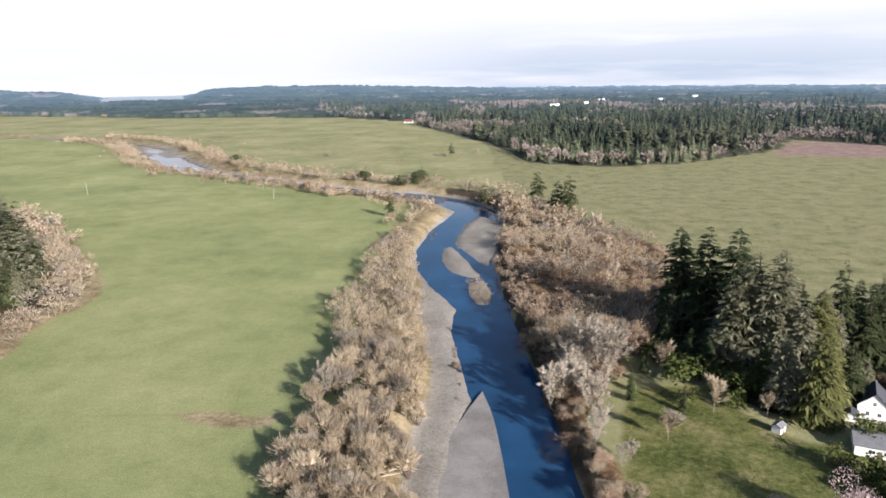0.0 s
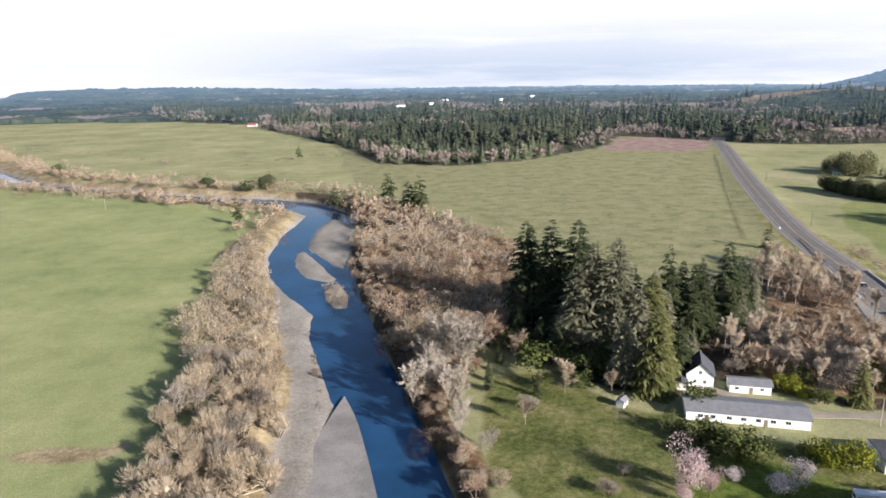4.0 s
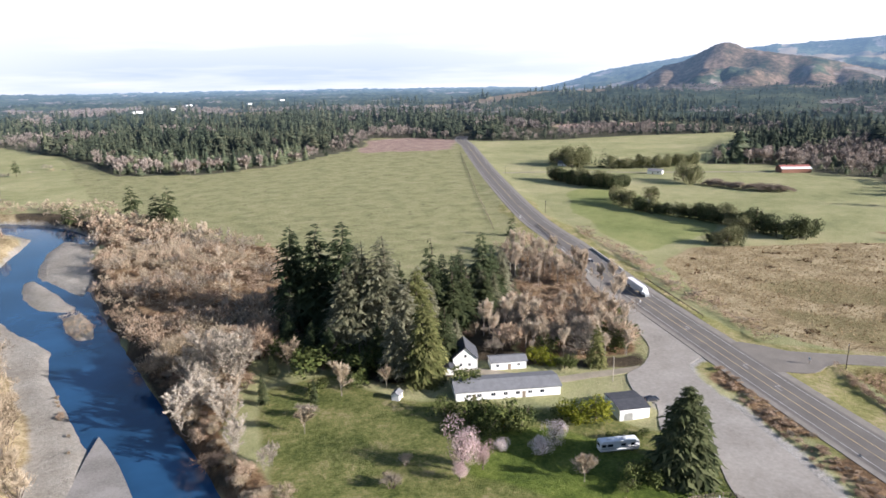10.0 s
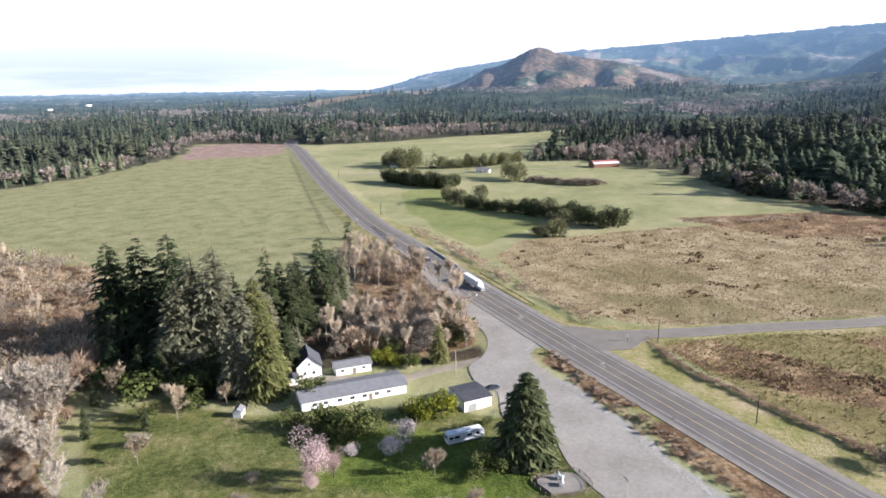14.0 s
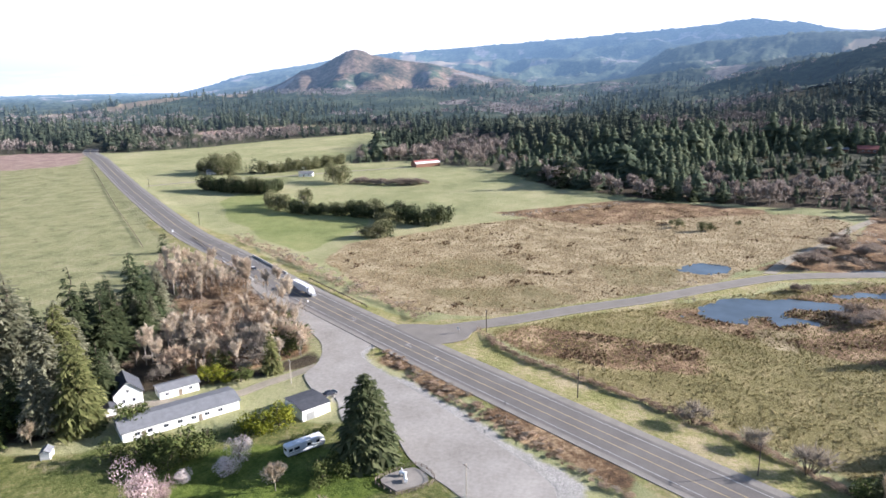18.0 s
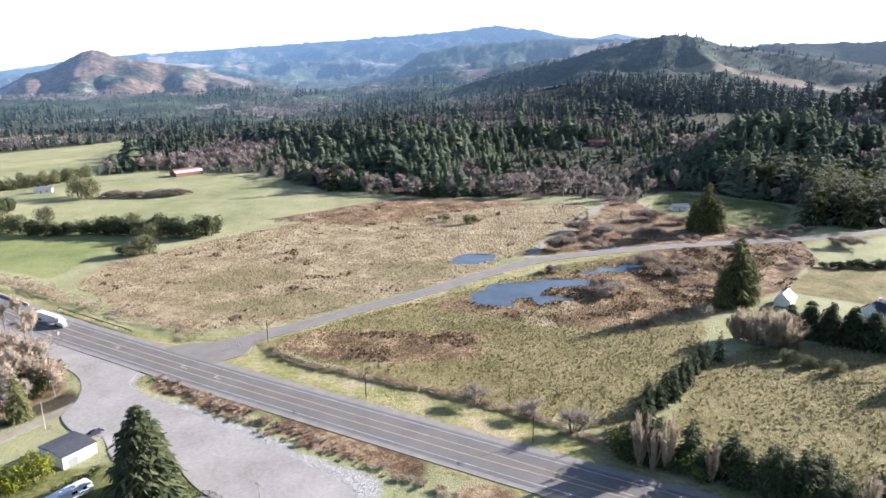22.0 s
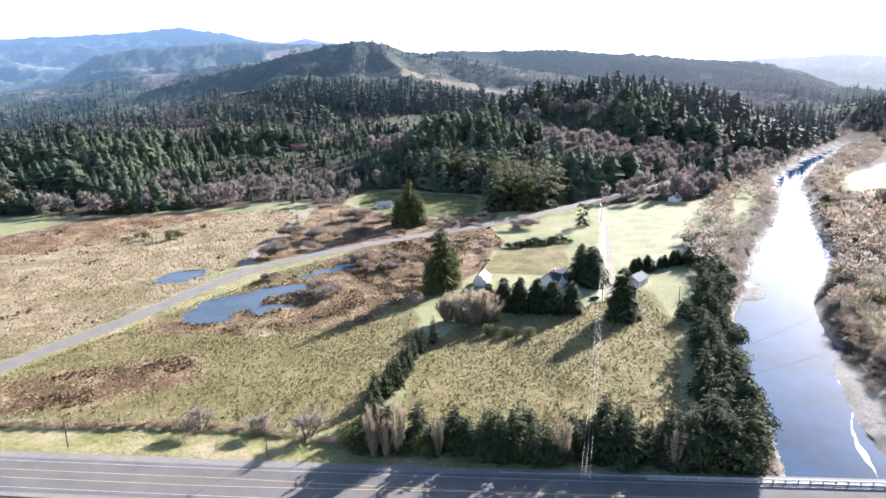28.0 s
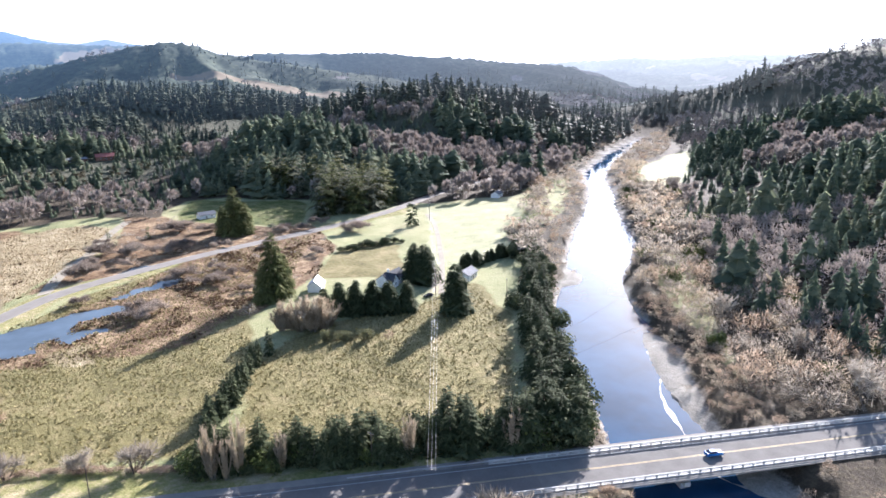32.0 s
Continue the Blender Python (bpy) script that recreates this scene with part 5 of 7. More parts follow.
def motorhome(m):
    ob = thing("motorhome", "long white motorhome parked on the lawn", "motorhome", m)
    out = [(-5.6, 0.5), (5.3, 0.5), (5.7, 1.1), (5.5, 2.9), (5.1, 3.35), (-5.5, 3.4), (-5.7, 3.1)]
    n = len(out)
    g = Geo().add([(x, s * 1.25, z) for s in (-1, 1) for x, z in out], [(k, n + k, n + (k + 1) % n, (k + 1) % n) for k in range(n)] + [tuple(range(n)), tuple(range(n, 2 * n))[::-1]])
    part("body", g, M_VAN, ob)
    part("windscreen", Geo().box((5.62, 0, 2.1), (0.12, 2.2, 1.1)), M_GLASS, ob)
    for s in (-1, 1):
        for x, w in ((-4.6, 1.2), (-2.8, 1.6), (1.0, 1.4), (3.6, 1.0)):
            part("window", Geo().box((x, s * 1.26, 2.2), (w, 0.06, 0.8)), M_GLASS, ob)
        part("stripe", Geo().box((0, s * 1.257, 1.3), (10.6, 0.03, 0.22)), M_METAL, ob)
        for x in (-3.2, 3.6):
            wheel(ob, x, s * 1.1, 0.48)
    for x in (-3.0, 1.5):
        part("roof_unit", Geo().box((x, 0, 3.5), (1.0, 0.8, 0.3)), M_WHITE, ob)
    part("rear_window", Geo().box((-5.68, 0, 2.3), (0.08, 1.6, 0.8)), M_GLASS, ob)
    return ob


semi_truck(pose(240.2, 205.8, 0, 0, 0, -114))
car("dark grey and white pickup truck on the highway", M_DARK_PAINT, pose(259.4, 257.1, 0, 0, 0, -114), True, "pickup")
car("small blue car crossing the bridge", M_BLUE_PAINT, pose(106.5, -142, 0, 0, 0, -109))
car("dark car parked beside the garage", M_DARK_PAINT, pose(159.5, 129.5, -0.1, 0, 0, -20))
car("dark car parked by the farmhouse drive", M_DARK_PAINT, pose(268, -143, level(268, -143), 0, 0, 100))
motorhome(pose(130.5, 116, level(130.5, 116), 0, 0, -24))

# ---- plants ----
def conifer(name, label, rnd, mat, tall=1.0, spread=0.2, whorls=20, arms=7, bare=0.1, taper=0.85, bough=1.5, bark=None):
    """A spruce of the given height: tapered trunk, drooping fringed boughs with gaps between them."""
    ob = thing(name, label, "tree", pose(0, 0, -500))
    t = Geo()
    pts = [(rnd.uniform(-0.006, 0.006) * k, rnd.uniform(-0.006, 0.006) * k, tall * k / 6) for k in range(7)]
    pts[0] = (0, 0, -0.02 * tall)
    for a, b, k in zip(pts[:-1], pts[1:], range(6)):
        t.tube(a, b, tall * 0.016 * (1 - k / 6.3), tall * 0.016 * (1 - (k + 1) / 6.3), 6, k == 0)
    part("trunk", t, bark or M_BARK, ob)
    c = Geo()
    for i in range(whorls):
        f0 = (i + rnd.random() * 0.6) / whorls
        turn = rnd.random() * 6.28
        for j in range(arms if f0 < 0.8 else arms - 2):
            if rnd.random() < 0.08:
                continue
            f = min(0.985, max(0.0, f0 + rnd.uniform(-0.9, 0.9) / whorls))
            z = tall * (bare + (1 - bare) * f)
            az = turn + j * 6.283 / arms + rnd.uniform(-0.35, 0.35)
            r = tall * spread * ((1 - f) ** taper + 0.03) * min(1.0, 0.72 + 1.6 * f) * rnd.choice((0.55, 0.8, 0.95, 1.0, 1.15)) * rnd.uniform(0.85, 1.1)
            ca, sa_ = math.cos(az), math.sin(az)
            lift = rnd.uniform(0.0, 0.25) * (0.4 + f)
            drop = rnd.uniform(0.25, 0.6) * (1.1 - 0.6 * f)

            def at(u, side=0.0, down=0.0):
                rr = r * u
                return (ca * rr - sa_ * side, sa_ * rr + ca * side, z + rr * lift - drop * rr * u - down)

            w = (r * rnd.uniform(0.13, 0.22) + tall * 0.006) * bough
            c.add([at(0.08), at(0.5, -w * 0.7, w * 0.3), at(0.5, w * 0.7, w * 0.3), at(1.0)], [(0, 1, 3), (0, 3, 2)])
            for u in (0.34, 0.56, 0.78):
                for s in (-1, 1):
                    q = rnd.uniform(0.9, 2.0)
                    c.add([at(u - 0.12, s * w * 0.15), at(u + 0.10, s * w * 0.15), at(u + rnd.uniform(0.05, 0.28), s * w * q, w * rnd.uniform(0.1, 1.3))], [(0, 1, 2)])
    part("crown", c, mat, ob)
    return ob


def twig(g, rnd, a, d, ln, w):
    """One thin tapering spray."""
    d = Vector(d).normalized()
    s = (Matrix.Rotation(rnd.random() * 6.28, 3, d) @ d.orthogonal().normalized()) * (w * 0.5)
    n = len(g.v)
    g.v += [tuple(a - s), tuple(a + s), tuple(a + d * ln)]
    g.f.append((n, n + 1, n + 2))


def bare_tree(name, label, rnd, mat, bark, stems=1, fork=0.3, limbs=9, wide=0.5, sprays=420, thick=0.012, fine=0.009, upright=0.5, drop=0.0, ln=(0.07, 0.17)):
    """A leafless tree one metre high, to be scaled: trunk, limbs and a haze of twigs."""
    ob = thing(name, label, "tree", pose(0, 0, -500))
    t, c, tips = Geo(), Geo(), []
    for s in range(stems):
        lean = rnd.random() * 6.28
        l = 0.0 if stems == 1 else rnd.uniform(0.08, 0.22)
        base = Vector((math.cos(lean) * 0.03 * (stems > 1), math.sin(lean) * 0.03 * (stems > 1), -0.02))
        top = Vector((math.cos(lean) * l, math.sin(lean) * l, fork))
        t.tube(base, top, thick * 1.5, thick * 1.1, 6, False)
        lead = Vector((top.x * 1.5 + rnd.uniform(-0.04, 0.04), top.y * 1.5 + rnd.uniform(-0.04, 0.04), 0.85))
        t.tube(top, lead, thick * 1.1, thick * 0.3, 5, False)
        tips.append((top, lead))
        for k in range(limbs):
            u = rnd.uniform(0.0, 0.75)
            a = top.lerp(lead, u)
            az = rnd.random() * 6.28
            r = wide * (1 - 0.55 * u) * rnd.uniform(0.5, 1.0)
            e = a + Vector((math.cos(az) * r, math.sin(az) * r, (1 - a.z) * rnd.uniform(0.25, 0.8) * upright * 1.4))
            m = a.lerp(e, 0.5) + Vector((rnd.uniform(-0.04, 0.04), rnd.uniform(-0.04, 0.04), 0.05))
            t.tube(a, m, thick * 0.6, thick * 0.42, 4, False).tube(m, e, thick * 0.42, thick * 0.15, 4, False)
            tips += [(a, m), (m, e), (m, e)]
    part("trunk", t, bark, ob)
    for k in range(sprays):
        a, b = tips[rnd.randrange(len(tips))]
        p = a.lerp(b, rnd.uniform(0.2, 1.0))
        out = Vector((p.x, p.y, 0))
        d = out * rnd.uniform(0.5, 2.0) + Vector((rnd.uniform(-1, 1), rnd.uniform(-1, 1), rnd.uniform(-0.2, 1.2) * upright * 1.6 - drop)) * 0.45
        twig(c, rnd, p, d if d.length > 0.01 else (0, 0, 1), rnd.uniform(*ln), fine * rnd.uniform(0.7, 1.7))
    part("crown", c, mat, ob)
    return ob


OCTAHEDRON = [(1, 0, 0), (0, 1, 0), (-1, 0, 0), (0, -1, 0), (0, 0, 1), (0, 0, -1)]
OCTAHEDRON_FACES = [(0, 1, 4), (1, 2, 4), (2, 3, 4), (3, 0, 4), (1, 0, 5), (2, 1, 5), (3, 2, 5), (0, 3, 5)]


def willow_bush(name, label, rnd, mat, sprays=950, fine=0.016, tilt=0.75, stems=True):
    """A shrub one metre high: stems from the ground and soft rounded lumps of fine twigs."""
    ob = thing(name, label, "shrub", pose(0, 0, -500))
    t, c = Geo(), Geo()
    lumps = []
    for k in range(9):
        az, r = rnd.random() * 6.28, rnd.uniform(0.05, 0.42)
        lumps.append((Vector((math.cos(az) * r, math.sin(az) * r, rnd.uniform(0.4, 0.72) - 0.25 * r)), rnd.uniform(0.17, 0.30)))
        t.tube((math.cos(az) * r * 0.25, math.sin(az) * r * 0.25, -0.05), lumps[-1][0], 0.018, 0.008, 4, False)
    if stems:
        part("stem", t, M_BARK, ob)
    # solid cores hidden in the lumps, added to block light through the twigs
    for p, r in lumps:
        c.add([p + Vector(d) * r * rnd.uniform(0.32, 0.48) for d in OCTAHEDRON], OCTAHEDRON_FACES)
    for k in range(sprays):
        p, r = lumps[rnd.randrange(9)]
        d = Vector((rnd.gauss(0, 1), rnd.gauss(0, 1), rnd.gauss(0.25, 0.8))).normalized()
        a = p + d * r * rnd.uniform(0.2, 0.95)
        if a.z < 0.03:
            continue
        twig(c, rnd, a, d + Vector((0, 0, tilt)), r * rnd.uniform(0.4, 0.85), fine * rnd.uniform(0.7, 1.7))
    part("crown", c, mat, ob)
    return ob


def leafy_bush(name, label, rnd, mat, leaves=760, size=0.043, squash=0.8, category="shrub", columns=False):
    """An evergreen shrub or small tree one metre high of many leaf clumps."""
    ob = thing(name, label, category, pose(0, 0, -500))
    t, c = Geo(), Geo()
    t.tube((0, 0, -0.05), (0.02, 0.0, 0.45), 0.035, 0.02, 6, False)
    for k in range(5):
        az = rnd.random() * 6.28
        t.tube((0, 0, 0.2), (math.cos(az) * 0.25, math.sin(az) * 0.25, rnd.uniform(0.45, 0.7)), 0.018, 0.008, 4, False)
    part("trunk", t, M_BARK, ob)
    if columns:
        lumps = [(rnd.uniform(-0.08, 0.08), rnd.uniform(-0.08, 0.08), z, 0.24 * (1.15 - z)) for z in (0.14, 0.3, 0.45, 0.6, 0.74, 0.86, 0.95)]
    else:
        lumps = [(rnd.uniform(-0.32, 0.32), rnd.uniform(-0.32, 0.32), rnd.uniform(0.25, 0.72) * squash, rnd.uniform(0.16, 0.30)) for _ in range(11)]
    for k in range(leaves):
        lx, ly, lz, r = lumps[rnd.randrange(len(lumps))]
        d = Vector((rnd.gauss(0, 1), rnd.gauss(0, 1), rnd.gauss(0.15, 1))).normalized()
        p = Vector((lx, ly, lz)) + d * r * rnd.uniform(0.7, 1.12)
        p.z = max(p.z, 0.02)
        n = (d + Vector((rnd.uniform(-1, 1), rnd.uniform(-1, 1), rnd.uniform(-1, 1))) * 0.7).normalized()
        u = n.orthogonal().normalized() * size * rnd.uniform(0.6, 1.4)
        w = n.cross(u)
        c.add([p - u, p - w * 0.7 - n * size * 0.2, p + u, p + w * 0.7 + n * size * 0.3], [(0, 1, 2), (0, 2, 3)])
    part("crown", c, mat, ob)
    return ob


def fan_tree(name, label, rnd, mat, stems=14, sprays=2200):
    """A leafless clump one metre high: many slender stems fanning up from one stool."""
    ob = thing(name, label, "tree", pose(0, 0, -500))
    t, c, lines = Geo(), Geo(), []
    for k in range(stems):
        az, tip = rnd.random() * 6.28, rnd.uniform(0.5, 0.98)
        lean = rnd.uniform(0.08, 0.5) * (1.25 - tip)
        top = Vector((math.cos(az) * lean, math.sin(az) * lean, tip))
        base = Vector((math.cos(az) * lean * 0.2, math.sin(az) * lean * 0.2, -0.03))
        t.tube(base, top, 0.005, 0.0015, 4, False)
        lines.append((base, top))
    part("stem", t, M_PALE_BARK, ob)
    for k in range(sprays):
        a, b = lines[rnd.randrange(stems)]
        p = a.lerp(b, rnd.uniform(0.12, 1.0))
        d = Vector((p.x * 0.8 + rnd.uniform(-0.7, 0.7), p.y * 0.8 + rnd.uniform(-0.7, 0.7), 1.0))
        twig(c, rnd, p, d, rnd.uniform(0.08, 0.18), 0.010 * rnd.uniform(0.7, 1.6))
    part("crown", c, mat, ob)
    return ob


def scale_pose(x, y, z, s, turn, wide=1.0):
    return pose(x, y, z, 0, 0, turn) @ Matrix.Diagonal((s * wide, s * wide, s, 1))


# ---- woods and grass that nobody could count ----
def crown_shape(ob):
    """Corners and triangles of a built tree's crown."""
    me = next(c for c in ob.children if c.name.startswith("crown")).data
    v, f = np.empty(3 * len(me.vertices)), np.empty(3 * len(me.polygons), int)
    me.vertices.foreach_get("co", v)
    me.loops.foreach_get("vertex_index", f)
    return v.reshape(-1, 3), f.reshape(-1, 3)


def puff(rng, blades, bushy=False, broad=1.0):
    """One leafless tree or bush as a rounded cloud of loose sprays."""
    v, f = [], []
    lumps = [np.array([0, 0, 0.62])] if not bushy else [np.array([math.cos(a) * 0.3, math.sin(a) * 0.3, rng.uniform(0.3, 0.6)]) for a in rng.rand(5) * 6.28]
    size = 0.36 if not bushy else 0.28
    for k in range(blades):
        d = rng.normal(size=3) + (0, 0, 0.3)
        d /= np.linalg.norm(d)
        p = lumps[k % len(lumps)] + d * size * rng.uniform(0.2, 0.95) * (0.8, 0.8, 1.0)
        e = d + (rng.uniform(-0.4, 0.4), rng.uniform(-0.4, 0.4), 0.7)
        e *= (rng.uniform(0.13, 0.26) if not bushy else rng.uniform(0.08, 0.17)) / np.linalg.norm(e)
        s = np.cross(e, rng.normal(size=3))
        s *= (rng.uniform(0.035, 0.07) if not bushy else rng.uniform(0.013, 0.027) * broad) / np.linalg.norm(s)
        p[2] = max(p[2], 0.05)
        n = len(v)
        v += [p - s, p + s, p + e]
        f.append((n, n + 1, n + 2))
    n = len(v)
    v += [np.array([-0.02, 0, 0]), np.array([0.02, 0, 0]), np.array([0, 0, 0.7])]
    f.append((n, n + 1, n + 2))
    return np.array(v), np.array(f)


def stuff(name, label, category, shapes, x, y, h, wide, material, rng, over=None, smooth=True):
    """Many small copies joined into one mesh."""
    if len(x) == 0:
        return None
    z = (over or height)(x, y)
    turn, pick = rng.rand(len(x)) * 6.283, rng.randint(0, len(shapes), len(x))
    vs, fs, n = [], [], 0
    for k, (v, f) in enumerate(shapes):
        m = np.where(pick == k)[0]
        if len(m) == 0:
            continue
        c, s = np.cos(turn[m])[:, None], np.sin(turn[m])[:, None]
        hh, ww = h[m][:, None], (h[m] * np.broadcast_to(wide, h.shape)[m] * rng.uniform(0.8, 1.25, len(m)))[:, None]
        px = x[m][:, None] + ww * (v[:, 0] * c - v[:, 1] * s)
        py = y[m][:, None] + ww * (v[:, 0] * s + v[:, 1] * c)
        pz = z[m][:, None] + hh * v[:, 2] - 0.02 * hh
        vs.append(np.stack([px, py, pz], 2).reshape(-1, 3))
        fs.append((f[None] + (np.arange(len(m)) * len(v))[:, None, None] + n).reshape(-1, 3))
        n += len(m) * len(v)
    me = array_mesh(name, np.vstack(vs), np.vstack(fs), material)
    me.polygons.foreach_set("use_smooth", np.full(len(me.polygons), smooth))
    return tagged(new(name, me), label, category, kind="stuff")


QUEUE = []


def plant(kinds, rnd, x, y, h, wide=1.0, sink=0.0):
    QUEUE.append((kinds[rnd.randrange(len(kinds))], x, y, sink, h, rnd.uniform(0, 360), wide * rnd.uniform(0.9, 1.1)))


def set_plants():
    """The 270 plants of each kind that stand nearest to the river bar are things; the rest of a thicket is joined."""
    QUEUE.sort(key=lambda q: math.hypot(q[1] - 40, q[2] - 60))
    zs = height(np.array([q[1] for q in QUEUE]), np.array([q[2] for q in QUEUE]))
    to_road = line_distance(HIGHWAY, np.array([q[1] for q in QUEUE]), np.array([q[2] for q in QUEUE]))[0]
    open_field = inside(FAR_MEADOW, np.array([q[1] for q in QUEUE]), np.array([q[2] for q in QUEUE]))
    count, rest = {}, {}
    for (ob, x, y, sink, h, turn, wide), z, gap, cleared in zip(QUEUE, zs, to_road, open_field):
        if cleared or z < -5.85 or gap < (10.5 if y < -60 else 7.0):
            continue
        key = ob.name.split(".")[0]
        count[key] = count.get(key, 0) + 1
        if count[key] <= 270:
            copy_thing(ob, scale_pose(x, y, z - sink, h, turn, wide))
        else:
            rest.setdefault((key, next(c for c in ob.children if c.name.startswith("crown")).data.materials[0].name, ob["label"], math.hypot(x - 200, y) > 180 and x > 250 or y > 420), []).append((x, y, h, wide))
    rng = np.random.RandomState(3)
    bundles, spires = [puff(rng, 270, True, 0.62) for _ in range(4)], [crown_shape(ob) for ob in LIGHT_SPRUCE]
    shrubs = [puff(rng, 105, True, 1.9) for _ in range(5)]
    for (key, material, label, away), places in rest.items():
        a = np.array(places)
        stuff(key.split("_")[0] + ("_thicket" if "bush" in key or "shrub" in key else "_stand"), label, "thicket", spires if key == "spruce" else shrubs if away else bundles, a[:, 0], a[:, 1], a[:, 2], a[:, 3], foliage(material + "_in_thickets", STOPS[material][0], through=STOPS[material][1], by_object=0.0, stands=1.4), rng)


def scatter(poly, step, rnd, keep=1.0):
    """Uneven grid of places inside an outline."""
    p = np.array(poly, float)
    out = []
    for gx in np.arange(p[:, 0].min(), p[:, 0].max(), step):
        for gy in np.arange(p[:, 1].min(), p[:, 1].max(), step):
            x, y = gx + rnd.uniform(-0.5, 0.5) * step, gy + rnd.uniform(-0.5, 0.5) * step
            if rnd.random() < keep:
                out.append((x, y))
    ok = inside(poly, np.array([q[0] for q in out]), np.array([q[1] for q in out]))
    return [q for q, k in zip(out, ok) if k]


R = random.Random(11)
SPRUCE = [conifer("spruce", "tall green spruce with drooping boughs", R, M_SPRUCE, spread=0.2, whorls=24, arms=8, bough=1.15) for _ in range(3)]
DARK_SPRUCE = [conifer("spruce", "tall dark spruce with dense drooping boughs", R, M_SPRUCE_DARK, spread=0.2, whorls=32, arms=9, bare=0.04, taper=0.6, bough=1.0) for _ in range(3)]
GREY_SPRUCE = [conifer("spruce", "tall lichen-grey spruce with thin ragged boughs", R, M_SPRUCE_GREY, spread=0.17, whorls=38, arms=11, bough=0.68, bare=0.1, taper=0.65) for _ in range(3)]
OLIVE_SPRUCE = [conifer("spruce", "tall olive-green spruce with dense drooping boughs", R, M_SPRUCE_OLIVE, spread=0.22, whorls=30, arms=10, bough=0.9, bare=0.02, taper=0.6) for _ in range(2)]
BROAD_SPRUCE = [conifer("fir_tree", "broad dense green fir standing alone", R, M_SPRUCE, spread=0.31, whorls=46, arms=14, bare=0.0, taper=0.55, bough=0.95) for _ in range(2)]
OLIVE_FIR = [conifer("fir_tree", "broad olive-green fir standing alone in the meadow", R, M_SPRUCE_OLIVE, spread=0.28, whorls=42, arms=12, bare=0.0, taper=0.6, bough=0.85) for _ in range(2)]
HEDGE_SPRUCE = [conifer("spruce", "dense dark spruce in the hedge row", R, M_SPRUCE, spread=0.24, whorls=19, arms=8, bare=0.0, taper=0.6, bough=1.2) for _ in range(3)]
PINE = [conifer("pine", "open-crowned pine on the river bank", R, M_SPRUCE, spread=0.30, whorls=10, arms=6, bare=0.3, taper=0.45) for _ in range(2)]
LIGHT_SPRUCE = [conifer("spruce", "spruce in a stand", R, M_SPRUCE, spread=0.21, whorls=10, arms=6, bare=0.0, taper=0.7, bough=1.7) for _ in range(3)]
WILLOW_TREE = [bare_tree("willow_tree", "leafless pale grey willow tree with a rounded crown", R, M_TWIG_PALE, M_PALE_BARK, stems=3, fork=0.15, limbs=15, wide=0.36, sprays=4200, thick=0.007, fine=0.008, upright=0.85, ln=(0.04, 0.10)) for _ in range(3)]
ALDER = [bare_tree("alder_tree", "slender leafless alder with reddish twigs", R, M_ALDER, M_ALDER_BARK, fork=0.42, limbs=11, wide=0.20, sprays=1500, thick=0.009, fine=0.012, upright=1.15, ln=(0.06, 0.13)) for _ in range(4)]
FRUIT_TREE = [bare_tree("fruit_tree", "small leafless fruit tree on the lawn", R, M_TWIG, M_PALE_BARK, fork=0.18, limbs=16, wide=0.42, sprays=1500, thick=0.009, fine=0.014, upright=0.85) for _ in range(2)]
POPLAR = [fan_tree("poplar_tree", "upright fan of pale pinkish leafless stems", R, M_TWIG) for _ in range(3)]
WILLOW = [willow_bush("willow_bush", "tan leafless willow bush on the river bank", R, M_TWIG) for _ in range(4)]
GREY_WILLOW = [willow_bush("willow_bush", "grey leafless willow bush", R, M_TWIG_GREY) for _ in range(3)]
RUST_BUSH = [willow_bush("bramble_bush", "rusty brown winter thicket bush", R, M_TWIG_RUST, tilt=0.3) for _ in range(3)]
EVERGREEN = [leafy_bush("evergreen_shrub", "dense dark green evergreen shrub", R, M_LEAF, leaves=950, size=0.034) for _ in range(3)]
YELLOW_BUSH = [leafy_bush("yellow_green_shrub", "rounded yellow-green shrub by the white house", R, M_LEAF_YELLOW, leaves=1400, size=0.030) for _ in range(2)]
HEDGE = [leafy_bush("hedge_shrub", "rounded dark green hedge tree in the pasture", R, M_HEDGE_LEAF, leaves=1900, size=0.032, category="hedge") for _ in range(3)]
SCRUB_WILLOW = [willow_bush("scrub_willow", "rounded grey-brown willow scrub of the wet meadow", R, M_SCRUB, sprays=800, fine=0.02, stems=False) for _ in range(3)]
PASTURE_TREE = [leafy_bush("pasture_tree", "olive-green tree with a ragged crown in the pasture", R, M_PASTURE_LEAF, leaves=2400, size=0.024, squash=0.9, category="tree") for _ in range(3)]
CYPRESS = [conifer("cypress_tree", "dense conical green cypress in the farm garden", R, M_SPRUCE, spread=0.24, whorls=30, arms=9, bare=0.0, taper=0.5, bough=2.2) for _ in range(2)]
PLUM = [leafy_bush("plum_tree", "plum tree in full pink blossom", R, M_PINK, leaves=3200, size=0.016, squash=1.15, category="tree")]
PALE_PLUM = [leafy_bush("cherry_tree", "small tree in pale blossom", R, M_PALE_BLOSSOM, leaves=2200, size=0.018, category="tree")]

